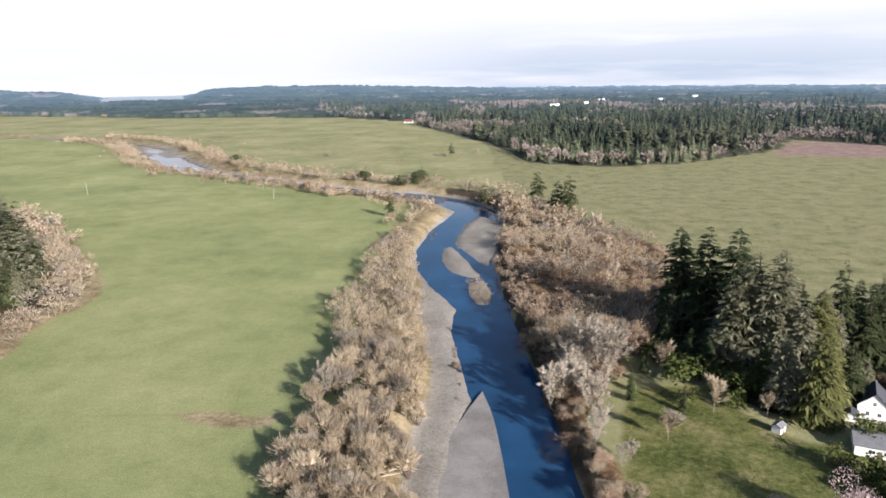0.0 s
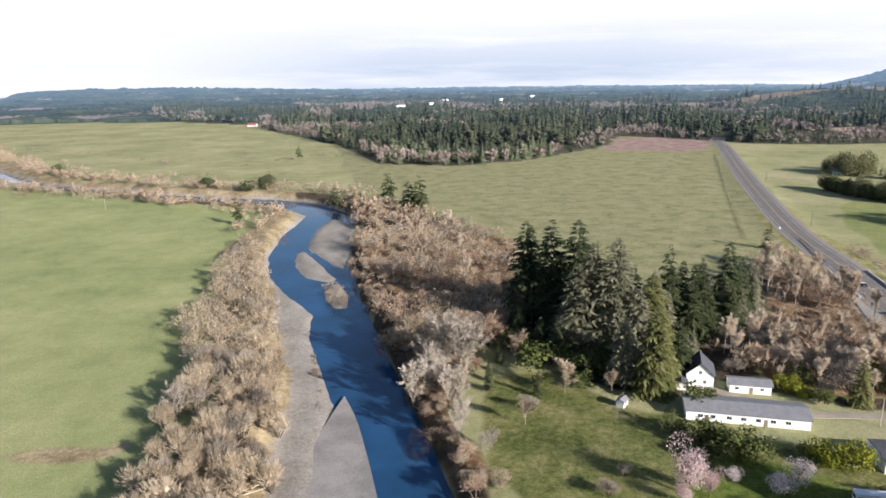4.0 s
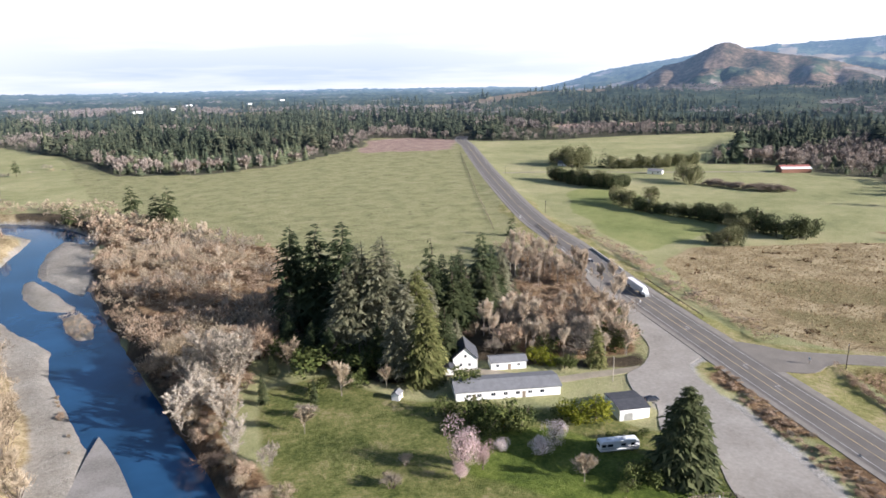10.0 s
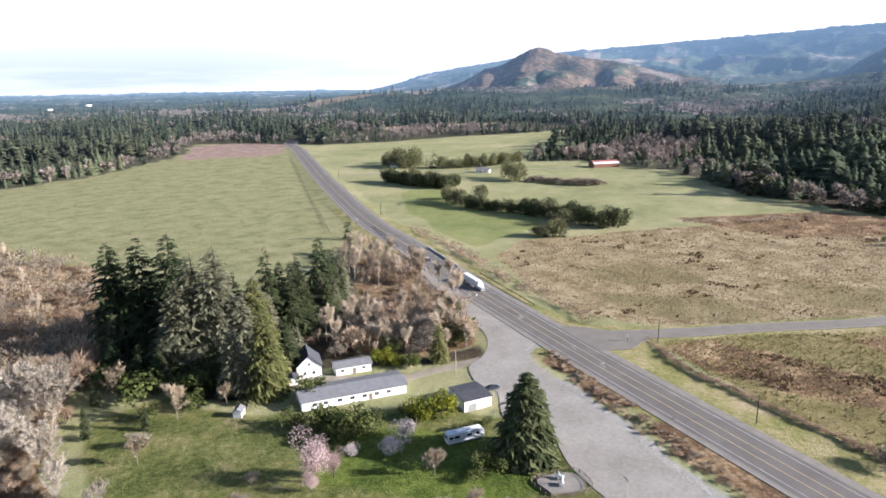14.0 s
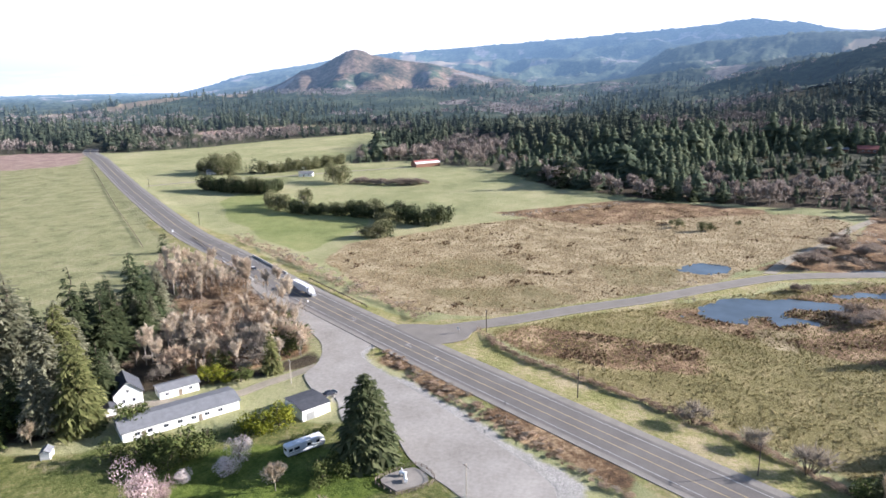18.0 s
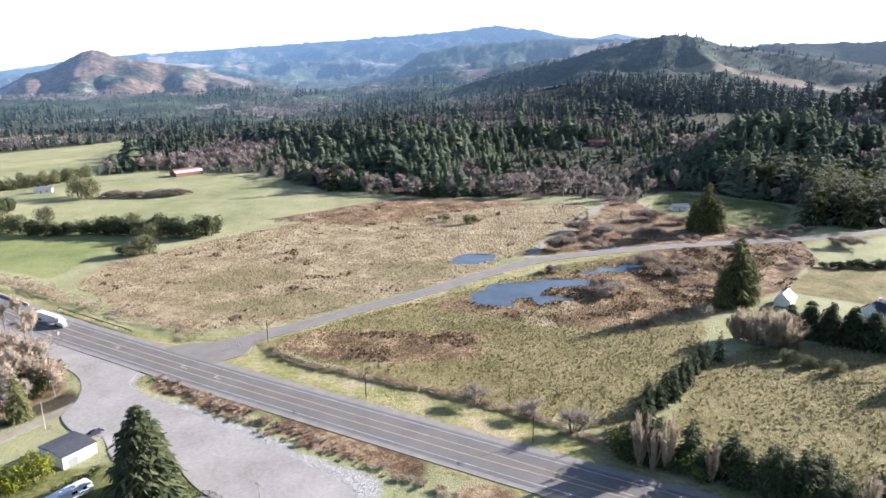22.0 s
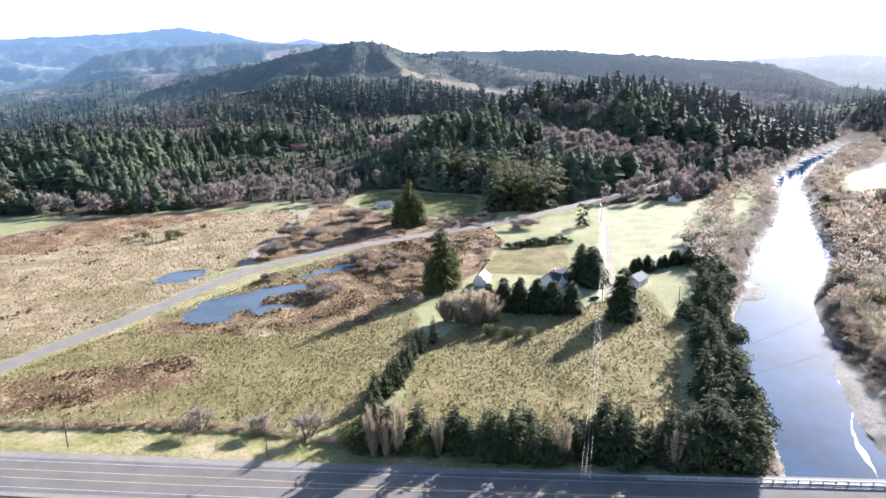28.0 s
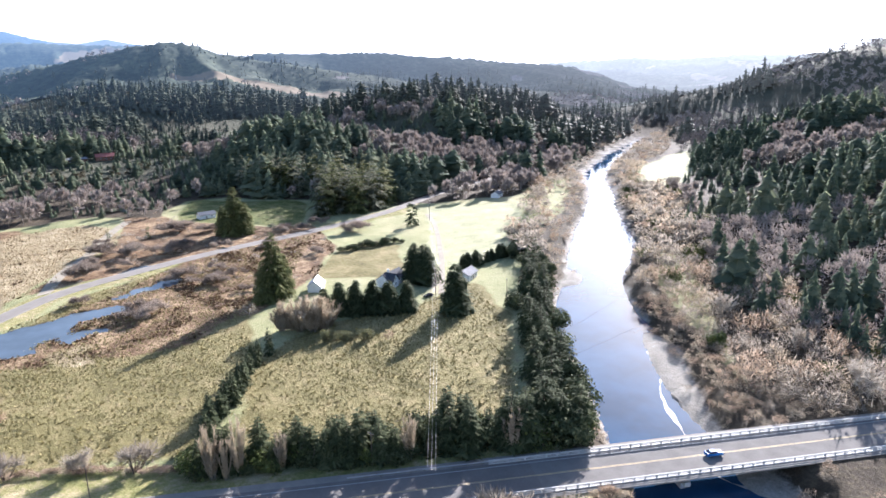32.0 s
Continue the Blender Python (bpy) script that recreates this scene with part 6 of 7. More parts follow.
# conifers and trees round the white house and along the river
for x, y, h in ((93, 263, 42), (101, 254, 44), (107, 242, 46), (98, 270, 38), (114, 252, 36)):
    plant(DARK_SPRUCE, R, x, y, h, 1.35)
for x, y, h in ((104, 220, 44), (110, 214, 47), (98, 219, 36), (102, 190, 25), (128, 219, 31), (118, 226, 38), (114, 204, 30)):
    plant(GREY_SPRUCE, R, x, y, h * 0.95, 2.0)
for x, y, h in ((108, 181, 30), (113, 186, 26), (120, 206, 33), (125, 212, 30), (165, 159, 16)):
    plant(OLIVE_SPRUCE, R, x, y, h, 1.3)
for x, y, h in ((138, 226, 38), (68, 218, 10), (72, 190, 8.5), (58, 197, 9.8), (60, 205, 8), (266, 334, 17), (150, 222, 28)):
    plant(SPRUCE, R, x, y, h, 1.2)
for x, y in scatter([(86, 272), (96, 225), (100, 196), (112, 180), (130, 196), (150, 215), (176, 228), (190, 246), (160, 262), (120, 272)], 11, R):
    plant(GREY_SPRUCE if R.random() < 0.65 else SPRUCE, R, x, y, R.uniform(12, 27), 1.7)
for x, y, h in ((152, 230, 28), (171, 236, 34), (178, 238, 27), (163, 242, 26), (158, 248, 24)):
    plant(DARK_SPRUCE, R, x, y, h, 1.25)
plant(BROAD_SPRUCE, R, 135, 98, 25, 1.25)
for x, y, h in ((-79, 672, 15), (-40, 640, 16.6), (-23, 649, 20), (9, 862, 19.8), (-251, 823, 17), (-40, 490, 18.8)):
    plant(PINE if R.random() < 0.5 else HEDGE, R, x, y, h * 0.9, 1.0)
for x, y, h in ((33, 554, 20), (74, 538, 25), (91, 495, 29), (84, 502, 24)):
    plant(PINE, R, x, y, h, 1.15)
for x, y, h in ((50, 214, 22), (44, 211, 13), (45, 192, 12), (36, 200, 15), (42, 172, 11), (47, 161, 7), (56, 222, 15), (60, 228, 13), (40, 222, 14), (-41, 203, 11)):
    plant(WILLOW_TREE, R, x, y, h * 1.22, 1.0, 0.22 * h)
for x, y, h in ((73, 215, 12.4), (81, 189, 12), (62, 173, 8), (112, 110, 8), (96, 186, 8), (70, 138, 3.2), (100, 96, 6.5), (108, 92, 6)):
    plant(FRUIT_TREE, R, x, y, h)
for x, y, h in ((89, 131, 14.5), (94, 129, 8), (86, 128, 7)):
    plant(PLUM, R, x, y, h, 0.72)
for x, y, h in ((119, 129, 8.5), (112, 126, 6.5), (104, 134, 5)):
    plant(PALE_PLUM, R, x, y, h, 1.1)
for x, y, h in ((137, 131, 10), (132, 134, 9), (150, 174, 7.5), (113, 143, 6.5), (132, 203, 6), (152, 168, 6)):
    plant(YELLOW_BUSH, R, x, y, h, 1.15)
for x, y, h in ((129, 137, 7), (108, 147, 11), (105, 151, 9), (112, 143, 10), (117, 141, 9), (106, 142, 7), (101, 158, 8), (123, 103, 8.5), (127, 99, 7), (118, 101, 5), (136, 119.5, 3.0), (133, 121, 3), (139, 118, 3), (142, 117, 3), (155, 164, 7)):
    plant(EVERGREEN, R, x, y, h, 1.15)


ALDER_WOOD = [(143, 212), (146, 186), (160, 172), (180, 158), (190, 168), (212, 190), (232, 206), (244, 240), (256, 300), (232, 306), (205, 250), (190, 225), (165, 212)]
for x, y in scatter(ALDER_WOOD, 5.3, R):
    hollow = math.hypot((x - 205) / 26, (y - 222) / 22) < 1
    if hollow:
        plant(RUST_BUSH, R, x, y, R.uniform(1.2, 3), 1.5)
    else:
        plant(ALDER if R.random() < 0.74 else GREY_WILLOW if R.random() < 0.6 else RUST_BUSH, R, x, y, R.uniform(8, 13) if R.random() < 0.62 else R.uniform(3, 6), 1.25)
for x, y, h in ((186, 170, 12), (181, 166, 9), (206, 190, 8), (160, 178, 8), (192, 250, 18), (183, 246, 20), (174, 246, 17)):
    plant(EVERGREEN if h < 13 else HEDGE_SPRUCE, R, x, y, h, 1.15)
LEFT_BANK = [(-42, 120), (-44, 183), (-40, 224), (-50, 292), (-44, 346), (-34, 410), (-25, 440), (-22, 400), (-17, 345), (-12, 300), (-8, 228), (-9, 180), (-12, 120)]
for x, y in scatter(LEFT_BANK, 5.6, R):
    plant(WILLOW if R.random() < 0.86 else GREY_WILLOW, R, x, y, R.uniform(4, 7) if R.random() < 0.35 else R.uniform(7, 11.5), 0.95)
for x, y in scatter(BRUSH_EAST, 6.8, R, 0.95):
    q, clump = R.random(), float(wave(np.array([x]), np.array([y]), 26, 81, 2)[0])
    if clump > -0.45 or q < 0.3:
        plant((WILLOW if q < 0.42 else GREY_WILLOW if q < 0.66 else RUST_BUSH if q < 0.94 else ALDER) if clump > 0 else (RUST_BUSH if q < 0.45 else WILLOW), R, x, y, R.uniform(6.5, 10.5) + 5 * max(0, clump) if clump > 0 else R.uniform(3, 7), 1.15)
for x, y in [(3 + R.uniform(0, 7), 200 + k * 3.6) for k in range(30)]:
    plant(WILLOW if R.random() < 0.7 else RUST_BUSH, R, x, y, R.uniform(0.8, 2.0), 1.4)
for x, y in scatter([(10, 344), (20, 348), (25, 324), (22, 300), (14, 303), (9, 322)], 2.6, R, 0.8) + scatter([(-2, 366), (4, 362), (6, 350), (1, 350)], 2.4, R, 0.8):
    plant(WILLOW if R.random() < 0.6 else RUST_BUSH, R, x, y, R.uniform(1.4, 3.2), 1.3)
for x, y in scatter([(76, 222), (90, 196), (104, 196), (108, 228), (96, 264), (82, 268)], 7.5, R, 0.9):
    plant(DARK_SPRUCE if R.random() < 0.7 else EVERGREEN, R, x, y, R.uniform(6, 15), 1.5)
for x, y in scatter(DARK_WOOD, 9, R, 0.55):
    plant(RUST_BUSH if R.random() < 0.7 else GREY_WILLOW, R, x, y, R.uniform(3, 6.5), 1.2)
# lone trees and brush lines of the north-west pasture
for x, y, h in ((-79, 682, 15), (-22, 657, 18), (-136, 691, 9), (-60, 900, 7), (40, 905, 8), (-150, 880, 7)):
    plant(HEDGE_SPRUCE if h > 10 else GREY_WILLOW, R, x, y, h, 1.5)
for line in ([(-420, 1150), (-261, 1023), (-208, 955), (-141, 879), (-88, 862)], [(-200, 700), (-110, 735), (-47, 835), (20, 880), (60, 890)], [(-330, 860), (-200, 790), (-90, 745), (-10, 700)]):
    for x, y in spline(line, 11):
        if R.random() < 0.6:
            plant(RUST_BUSH if R.random() < 0.5 else GREY_WILLOW, R, x + R.uniform(-6, 6), y + R.uniform(-6, 6), R.uniform(1.5, 4.5), 2.0)
# far bends of the river
for k in range(0, len(RIVER), 1):
    x, y, hw = RIVER[k]
    if y > 440 and x > -620:
        t = RIVER[min(k + 1, len(RIVER) - 1)] - RIVER[max(k - 1, 0)]
        nx, ny = -t[1] / math.hypot(t[0], t[1]), t[0] / math.hypot(t[0], t[1])
        for s in (-1, 1):
            for _ in range(6 if s > 0 or y > 600 else 3):
                o = hw + R.uniform(6, 18) + abs(R.gauss(0, 14))
                plant(WILLOW if R.random() < 0.7 else RUST_BUSH, R, x + nx * s * o + R.uniform(-5, 5), y + ny * s * o + R.uniform(-5, 5), R.uniform(3.5, 8) if R.random() < 0.75 else R.uniform(8, 12), 1.15)
# hedges and trees of the eastern meadows
def hedge_line(line, step, lo, hi, kinds, loose=2.0):
    for x, y in spline(line, step):
        kind, wide = kinds[R.randrange(len(kinds))]
        plant(kind, R, x + R.uniform(-loose, loose), y + R.uniform(-loose, loose), R.uniform(lo, hi), wide, 0.4)


DARK_ROW = [(HEDGE, 0.72), (HEDGE, 0.64), (HEDGE, 0.78), (HEDGE_SPRUCE, 1.35), (PASTURE_TREE, 0.68)]
hedge_line([(394, 346), (393, 333), (396, 320)], 2.0, 9, 15, DARK_ROW, 1.5)
hedge_line([(397, 313), (401, 300), (402, 270)], 2.0, 10, 17, DARK_ROW, 1.5)
hedge_line([(443, 488), (442, 465), (446, 440), (450, 422)], 2.0, 12, 21, DARK_ROW)
hedge_line([(452, 420), (464, 424), (478, 434)], 2.6, 11, 17, DARK_ROW)
for x, y, h in ((402, 253, 15), (407, 262, 11), (406, 248, 11), (399, 237, 11.5), (397, 229, 12.5), (403, 224, 13.5), (410, 221, 12.5), (404, 233, 9), (395, 243, 9)):
    plant(HEDGE, R, x, y, h * 1.4, 0.74)
for x, y, h in ((397, 362, 18), (411, 382, 13), (402, 372, 14), (396, 354, 13), (434, 365, 14), (388, 254, 12), (384, 258, 10), (352, 251, 8), (351, 244, 11), (354, 239, 11), (358, 236, 12), (443, 490, 17),
                (526, 585, 12), (525, 575, 18), (524, 564, 23), (523, 553, 22), (529, 549, 19), (541, 556, 23), (548, 590, 20), (535, 572, 18)):
    plant(PASTURE_TREE, R, x, y, h * 1.16, 0.88, 0.06 * h)
    plant(GREY_WILLOW if R.random() < 0.5 else HEDGE_SPRUCE, R, x + R.uniform(-4, 4), y + R.uniform(-4, 4), h * 0.55, 1.3)
for x, y, h in ((547, 529, 23), (551, 545, 13), (546, 534, 13), (556, 556, 8)):
    plant(HEDGE_SPRUCE, R, x, y, h, 1.3)
hedge_line([(546, 516), (566, 505), (592, 491), (618, 488), (645, 485)], 2.5, 10, 17, [(PASTURE_TREE, 0.8), (HEDGE_SPRUCE, 1.4), (PASTURE_TREE, 0.9)], 1.5)
for x, y, h in ((534, 414, 19), (524, 399, 22), (531, 398, 17)):
    plant(PASTURE_TREE, R, x, y, h * 1.16, 0.75, 0.06 * h)
hedge_line([(530, 388), (532, 370), (538, 350), (543, 332), (558, 324)], 1.6, 3.5, 8, [(SCRUB_WILLOW, 1.4), (SCRUB_WILLOW, 1.6)], 4.5)
hedge_line([(440, 192), (470, 165), (520, 130)], 7, 2.5, 4.9, [(GREY_WILLOW, 1.7)])
# tall conifers that shade the small green field
for x, y in scatter([(472, -160), (500, -176), (548, -188), (606, -138), (628, -150), (592, -212), (510, -240), (474, -222)], 8.5, R, 0.95):
    plant(OLIVE_SPRUCE if R.random() < 0.5 else GREY_SPRUCE, R, x, y, R.uniform(26, 40), 1.4)
# valley with the farmhouse
for x, y, h in ((305, -81, 30), (294, -149, 20), (309, -87, 19), (302, -75, 17)):
    plant(BROAD_SPRUCE if h == 20 else OLIVE_FIR, R, x, y, h * (1.0 if h == 20 else 1.08), 1.15)
plant(SPRUCE, R, 411, -208, 29, 1.35)
for x, y, h in ((450, -97, 30), (454, -90, 19), (449, -104, 20)):
    plant(OLIVE_FIR, R, x, y, h * 1.08, 1.15)
for x, y, h in ((243, -143, 22), (268, -99, 14.6), (264, -105, 15.5), (261, -112, 15.4), (258, -118, 14.8), (256, -126, 14.1), (271, -93, 12), (288, -152, 20)):
    plant(CYPRESS, R, x, y, h, 1.6)
for k in range(16):
    plant(POPLAR, R, 262 - k * 0.6 + R.uniform(-3, 3), -71 - k * 1.1 + R.uniform(-2, 2), R.uniform(7, 15), 1.7)
for x, y, h in ((242, -83, 5.7), (238, -89, 6.2), (234, -97, 6.6), (240, -60, 12), (217, -45, 11.6), (201, -35, 9), (481, -23, 11), (473, -46, 11.5), (462, 74, 7.4), (457, 59, 8), (461, 54, 6.3), (486, 40, 4), (470, 80, 5)):
    plant(PASTURE_TREE if h <= 8 else HEDGE_SPRUCE, R, x, y, h, 1.0, 0.05 * h)
plant(RUST_BUSH, R, 230, -104, 4.5)
for x, y, h in ((194, 23, 7.7), (188, 5, 7.2), (181, -7, 10), (285, -64, 8)):
    plant(GREY_WILLOW, R, x, y, h, 1.2)
for k in range(16):
    plant(CYPRESS if k % 3 else SPRUCE, R, 298 + k * 1.0, -178 - k * 3.2, R.uniform(6, 9), 1.6)
for k in range(12):
    plant(HEDGE, R, 372 + R.uniform(-3, 3), -140 - k * 3.6, R.uniform(3, 6), 1.3)
# hedge row between the highway and the field, with leafless poplars in it
for k in range(84):
    u = k / 83
    x, y = 170 - 38 * u, -20 - 100 * u
    q = R.random()
    plant(HEDGE_SPRUCE if q < 0.55 else EVERGREEN if q < 0.7 else HEDGE, R, x + R.uniform(-3, 7), y + R.uniform(-3, 3), (R.uniform(9, 17) if q < 0.55 else R.uniform(5, 12)) * (0.8 + 0.35 * u), 1.5 if q < 0.55 else 1.0)
for u in (0.03, 0.06, 0.1, 0.2, 0.51, 0.77):
    plant(POPLAR, R, 167 - 38 * u + R.uniform(-2, 2), -21 - 100 * u, R.uniform(11, 16), R.uniform(0.55, 0.85))
for k in range(9):
    for _ in range(2):
        plant(HEDGE_SPRUCE, R, 240 - k * 7.2 + R.uniform(-3, 3), -55 + k * 3.7 + R.uniform(-3, 3), R.uniform(6, 12), 1.25)
# dark trees along the upstream bank
for k in range(46):
    u = k / 45
    x, y = 136 + 215 * u, -118 - 145 * u
    plant(HEDGE_SPRUCE if u < 0.75 else GREY_WILLOW, R, x + R.uniform(-5, 5), y + R.uniform(-5, 6) + 3, R.uniform(10, 19) * (1.1 - 0.35 * u), 1.4)
    plant(HEDGE if R.random() < 0.7 else EVERGREEN, R, x + R.uniform(-7, 7), y + R.uniform(-6, 8) + 3, R.uniform(6, 13) * (1.1 - 0.35 * u), 1.1)
for k in range(34):
    u = k / 33
    for _ in range(3):
        plant(GREY_WILLOW if R.random() < 0.7 else RUST_BUSH, R, 330 + 230 * u + R.uniform(-10, 10), -246 - 190 * u + R.uniform(-12, 12), R.uniform(4, 10), 1.4)
# brush down both water's edges
for x, y, hw in RIVER[::1]:
    k = int(np.argmin(np.hypot(RIVER[:, 0] - x, RIVER[:, 1] - y)))
    t = RIVER[min(k + 1, len(RIVER) - 1)] - RIVER[max(k - 1, 0)]
    ln = math.hypot(t[0], t[1])
    nx, ny = -t[1] / ln, t[0] / ln
    if 90 < y < 330 or (-420 < y < -125 and x > 60):
        for side in (-1, 1):
            if side == (-1 if y > 0 else 1) and y > 0:
                continue
            for _ in range(5 if y > 0 else 8):
                o = side * (hw + R.uniform(3, 10.5 if y > 0 else 15))
                px, py = x + nx * o + t[0] * R.uniform(-0.5, 0.5), y + ny * o + t[1] * R.uniform(-0.5, 0.5)
                plant(WILLOW if R.random() < 0.45 else RUST_BUSH if R.random() < 0.6 else GREY_WILLOW, R, px, py, R.uniform(1.5, 4.5), 1.3, 0.2)
for x, y, hw in RIVER:
    if y < -400 and x < 900:
        for _ in range(16):
            side, o = R.choice((-1, 1)), hw + R.uniform(2, 46)
            plant(GREY_WILLOW if R.random() < 0.6 else RUST_BUSH if R.random() < 0.5 else WILLOW, R, x + side * o * 0.77 + R.uniform(-6, 6), y + side * o * 0.64 + R.uniform(-6, 6), R.uniform(3, 8), 1.4)
for x, y in scatter([(100, -166), (126, -168), (182, -203), (215, -222), (205, -232), (180, -218), (125, -186), (98, -190)], 3.6, R, 0.85):
    plant(WILLOW if R.random() < 0.5 else RUST_BUSH, R, x, y, R.uniform(1.8, 4.2), 1.4)
RIGHT_BANK = [(100, -196), (125, -182), (180, -216), (228, -240), (262, -268), (330, -330), (420, -415), (560, -555), (500, -530), (423, -480), (249, -330), (170, -275), (102, -250), (70, -225)]
for x, y in scatter(RIGHT_BANK, 7.0, R, 0.97):
    q = R.random()
    plant(GREY_WILLOW if q < 0.42 else WILLOW if q < 0.7 else WILLOW_TREE if q < 0.77 else RUST_BUSH if q < 0.94 else EVERGREEN, R, x, y, R.uniform(3.5, 8) if R.random() < 0.5 else R.uniform(8, 13), 1.2)
# brush along the highway ditches and the marsh ponds
for x, y in scatter(ISLAND_BRUSH, 2.3, R):
    if line_distance(ISLAND_BRUSH, np.array([x]), np.array([y]), True)[0][0] > 2.4 and R.random() < 0.8:
        plant(RUST_BUSH if R.random() < 0.85 else GREY_WILLOW, R, x, y, R.uniform(0.6, 1.5), 2.0)
ditch = spline([(300, 330), (262, 244), (238, 186), (228, 158), (222, 146)], 3.2)
for x, y in ditch:
    plant(RUST_BUSH, R, x + 13 + R.uniform(-2, 3), y - 5 + R.uniform(-2, 2), R.uniform(1.5, 3.8), 2.0)
    plant(RUST_BUSH if R.random() < 0.7 else GREY_WILLOW, R, x + 17 + R.uniform(-3, 5), y - 7 + R.uniform(-3, 3), R.uniform(1.2, 3.4), 2.1)
fence_line = spline([(234, 112), (219, 92), (207, 58), (196, 24), (184, -2), (172, -22)], 1.7)
for x, y in fence_line:
    plant(RUST_BUSH, R, x + R.uniform(-1, 1), y, R.uniform(1.0, 1.9), 2.2)
for x, y in scatter([(300, 70), (372, 30), (420, -20), (430, -110), (380, -80), (330, -20), (296, 30)], 13, R, 0.6):
    if level(x, y) > -1.15 and line_distance(SIDE_ROAD, np.array([x]), np.array([y]))[0][0] > 8:
        plant(GREY_WILLOW if R.random() < 0.7 else RUST_BUSH, R, x, y, R.uniform(1.5, 3.5), 1.9)
# grey willow clumps about the ponds and along the lane
for x, y, h, n in ((439, -19, 8, 6), (432, -36, 8, 7), (427, -55, 9, 7), (480, -66, 8, 7), (473, -82, 6, 5), (426, -84, 5, 4), (416, -5, 6, 3), (394, -5, 8.5, 6), (381, -9, 6, 3), (408, -24, 4.5, 4), (470, -18, 5, 3),
                   (363, -49, 6.5, 5), (345, -60, 5.5, 6), (354, -76, 5, 5), (373, -70, 4, 4), (316, -25, 6.5, 7), (347, -2, 5, 4), (325, -70, 3.5, 3), (412, -109, 5, 3), (443, -128, 6, 6), (453, -150, 5.5, 5),
                   (418, -170, 7.5, 6), (348, -91, 6, 3), (374, -126, 5, 3)):
    for _ in range(n):
        px, py = x + R.gauss(0, 1.3 * math.sqrt(n)), y + R.gauss(0, 1.6 * math.sqrt(n))
        if line_distance(SIDE_ROAD, np.array([px]), np.array([py]))[0][0] > 6:
            plant(SCRUB_WILLOW, R, px, py, h * R.uniform(0.7, 1.1), 1.5)
for x, y in scatter(EAST_SCRUB[0], 11, R, 0.6) + scatter(EAST_SCRUB[1], 13, R, 0.4):
    if line_distance(SIDE_ROAD, np.array([x]), np.array([y]))[0][0] > 8:
        plant(GREY_WILLOW if R.random() < 0.7 else RUST_BUSH, R, x, y, R.uniform(1.5, 3.5), 2.0)
for x, y, h in ((588, 191, 44), (584, 199, 36), (567, 147, 15), (562, 108, 22), (559, 98, 22), (560, 81, 18), (565, 61, 14), (578, 126, 25), (600, 175, 30)):
    plant(GREY_SPRUCE if h > 40 else SPRUCE, R, x, y, h, 1.5)
for x, y in scatter(WEST_WOOD, 9, R, 0.9):
    if x > -330:
        edge = line_distance(WEST_WOOD, np.array([x]), np.array([y]), True)[0][0]
        plant((WILLOW if R.random() < 0.6 else RUST_BUSH if R.random() < 0.5 else GREY_WILLOW) if edge < 22 else GREY_SPRUCE if R.random() < 0.6 else SPRUCE, R, x, y, R.uniform(5, 13) if edge < 24 else R.uniform(20, 32), 1.4)
for x, y in scatter([(95, 90), (110, 96), (116, 84), (104, 78)], 5, R):
    plant(GREY_WILLOW, R, x, y, R.uniform(3, 5), 1.2)
for x, y, h in ((70, 135, 5), (115, 113, 6), (66, 181, 6), (78, 142, 4), (88, 192, 8), (75, 195, 7), (118, 171, 10)):
    plant(GREY_WILLOW if h < 7 else EVERGREEN, R, x, y, h, 1.1)
# treetops close under the camera
for x, y, h in ((122, -70, 15), (128, -66, 9), (117, -78, 10), (112, -84, 9), (124, -60, 8), (106, -92, 10), (130, -58, 7)):
    plant(SPRUCE if h > 12 else GREY_WILLOW, R, x, y, h, 1.2, 3.0)
set_plants()
for kinds in (SPRUCE, OLIVE_SPRUCE, LIGHT_SPRUCE, DARK_SPRUCE, GREY_SPRUCE, BROAD_SPRUCE, OLIVE_FIR, HEDGE_SPRUCE, PINE, WILLOW_TREE, ALDER, FRUIT_TREE, POPLAR, WILLOW, GREY_WILLOW, RUST_BUSH, EVERGREEN, YELLOW_BUSH, HEDGE, PASTURE_TREE, SCRUB_WILLOW, CYPRESS, PLUM, PALE_PLUM):
    for ob in kinds:
        for child in list(ob.children):
            bpy.data.objects.remove(child)
        bpy.data.objects.remove(ob)


# ---- woods and grass ----
def grid_places(r0, r1, step, rng):
    n = int(2 * r1 / step)
    gx, gy = np.meshgrid(np.linspace(-r1, r1, n), np.linspace(-r1, r1, n))
    x, y = (gx + rng.uniform(-0.6, 0.6, gx.shape) * step).ravel(), (gy + rng.uniform(-0.6, 0.6, gy.shape) * step).ravel()
    r, az = np.hypot(x, y), np.degrees(np.arctan2(x, y))
    m = (r >= r0) & (r < r1) & (az > -37) & (az < 158)
    return x[m], y[m]


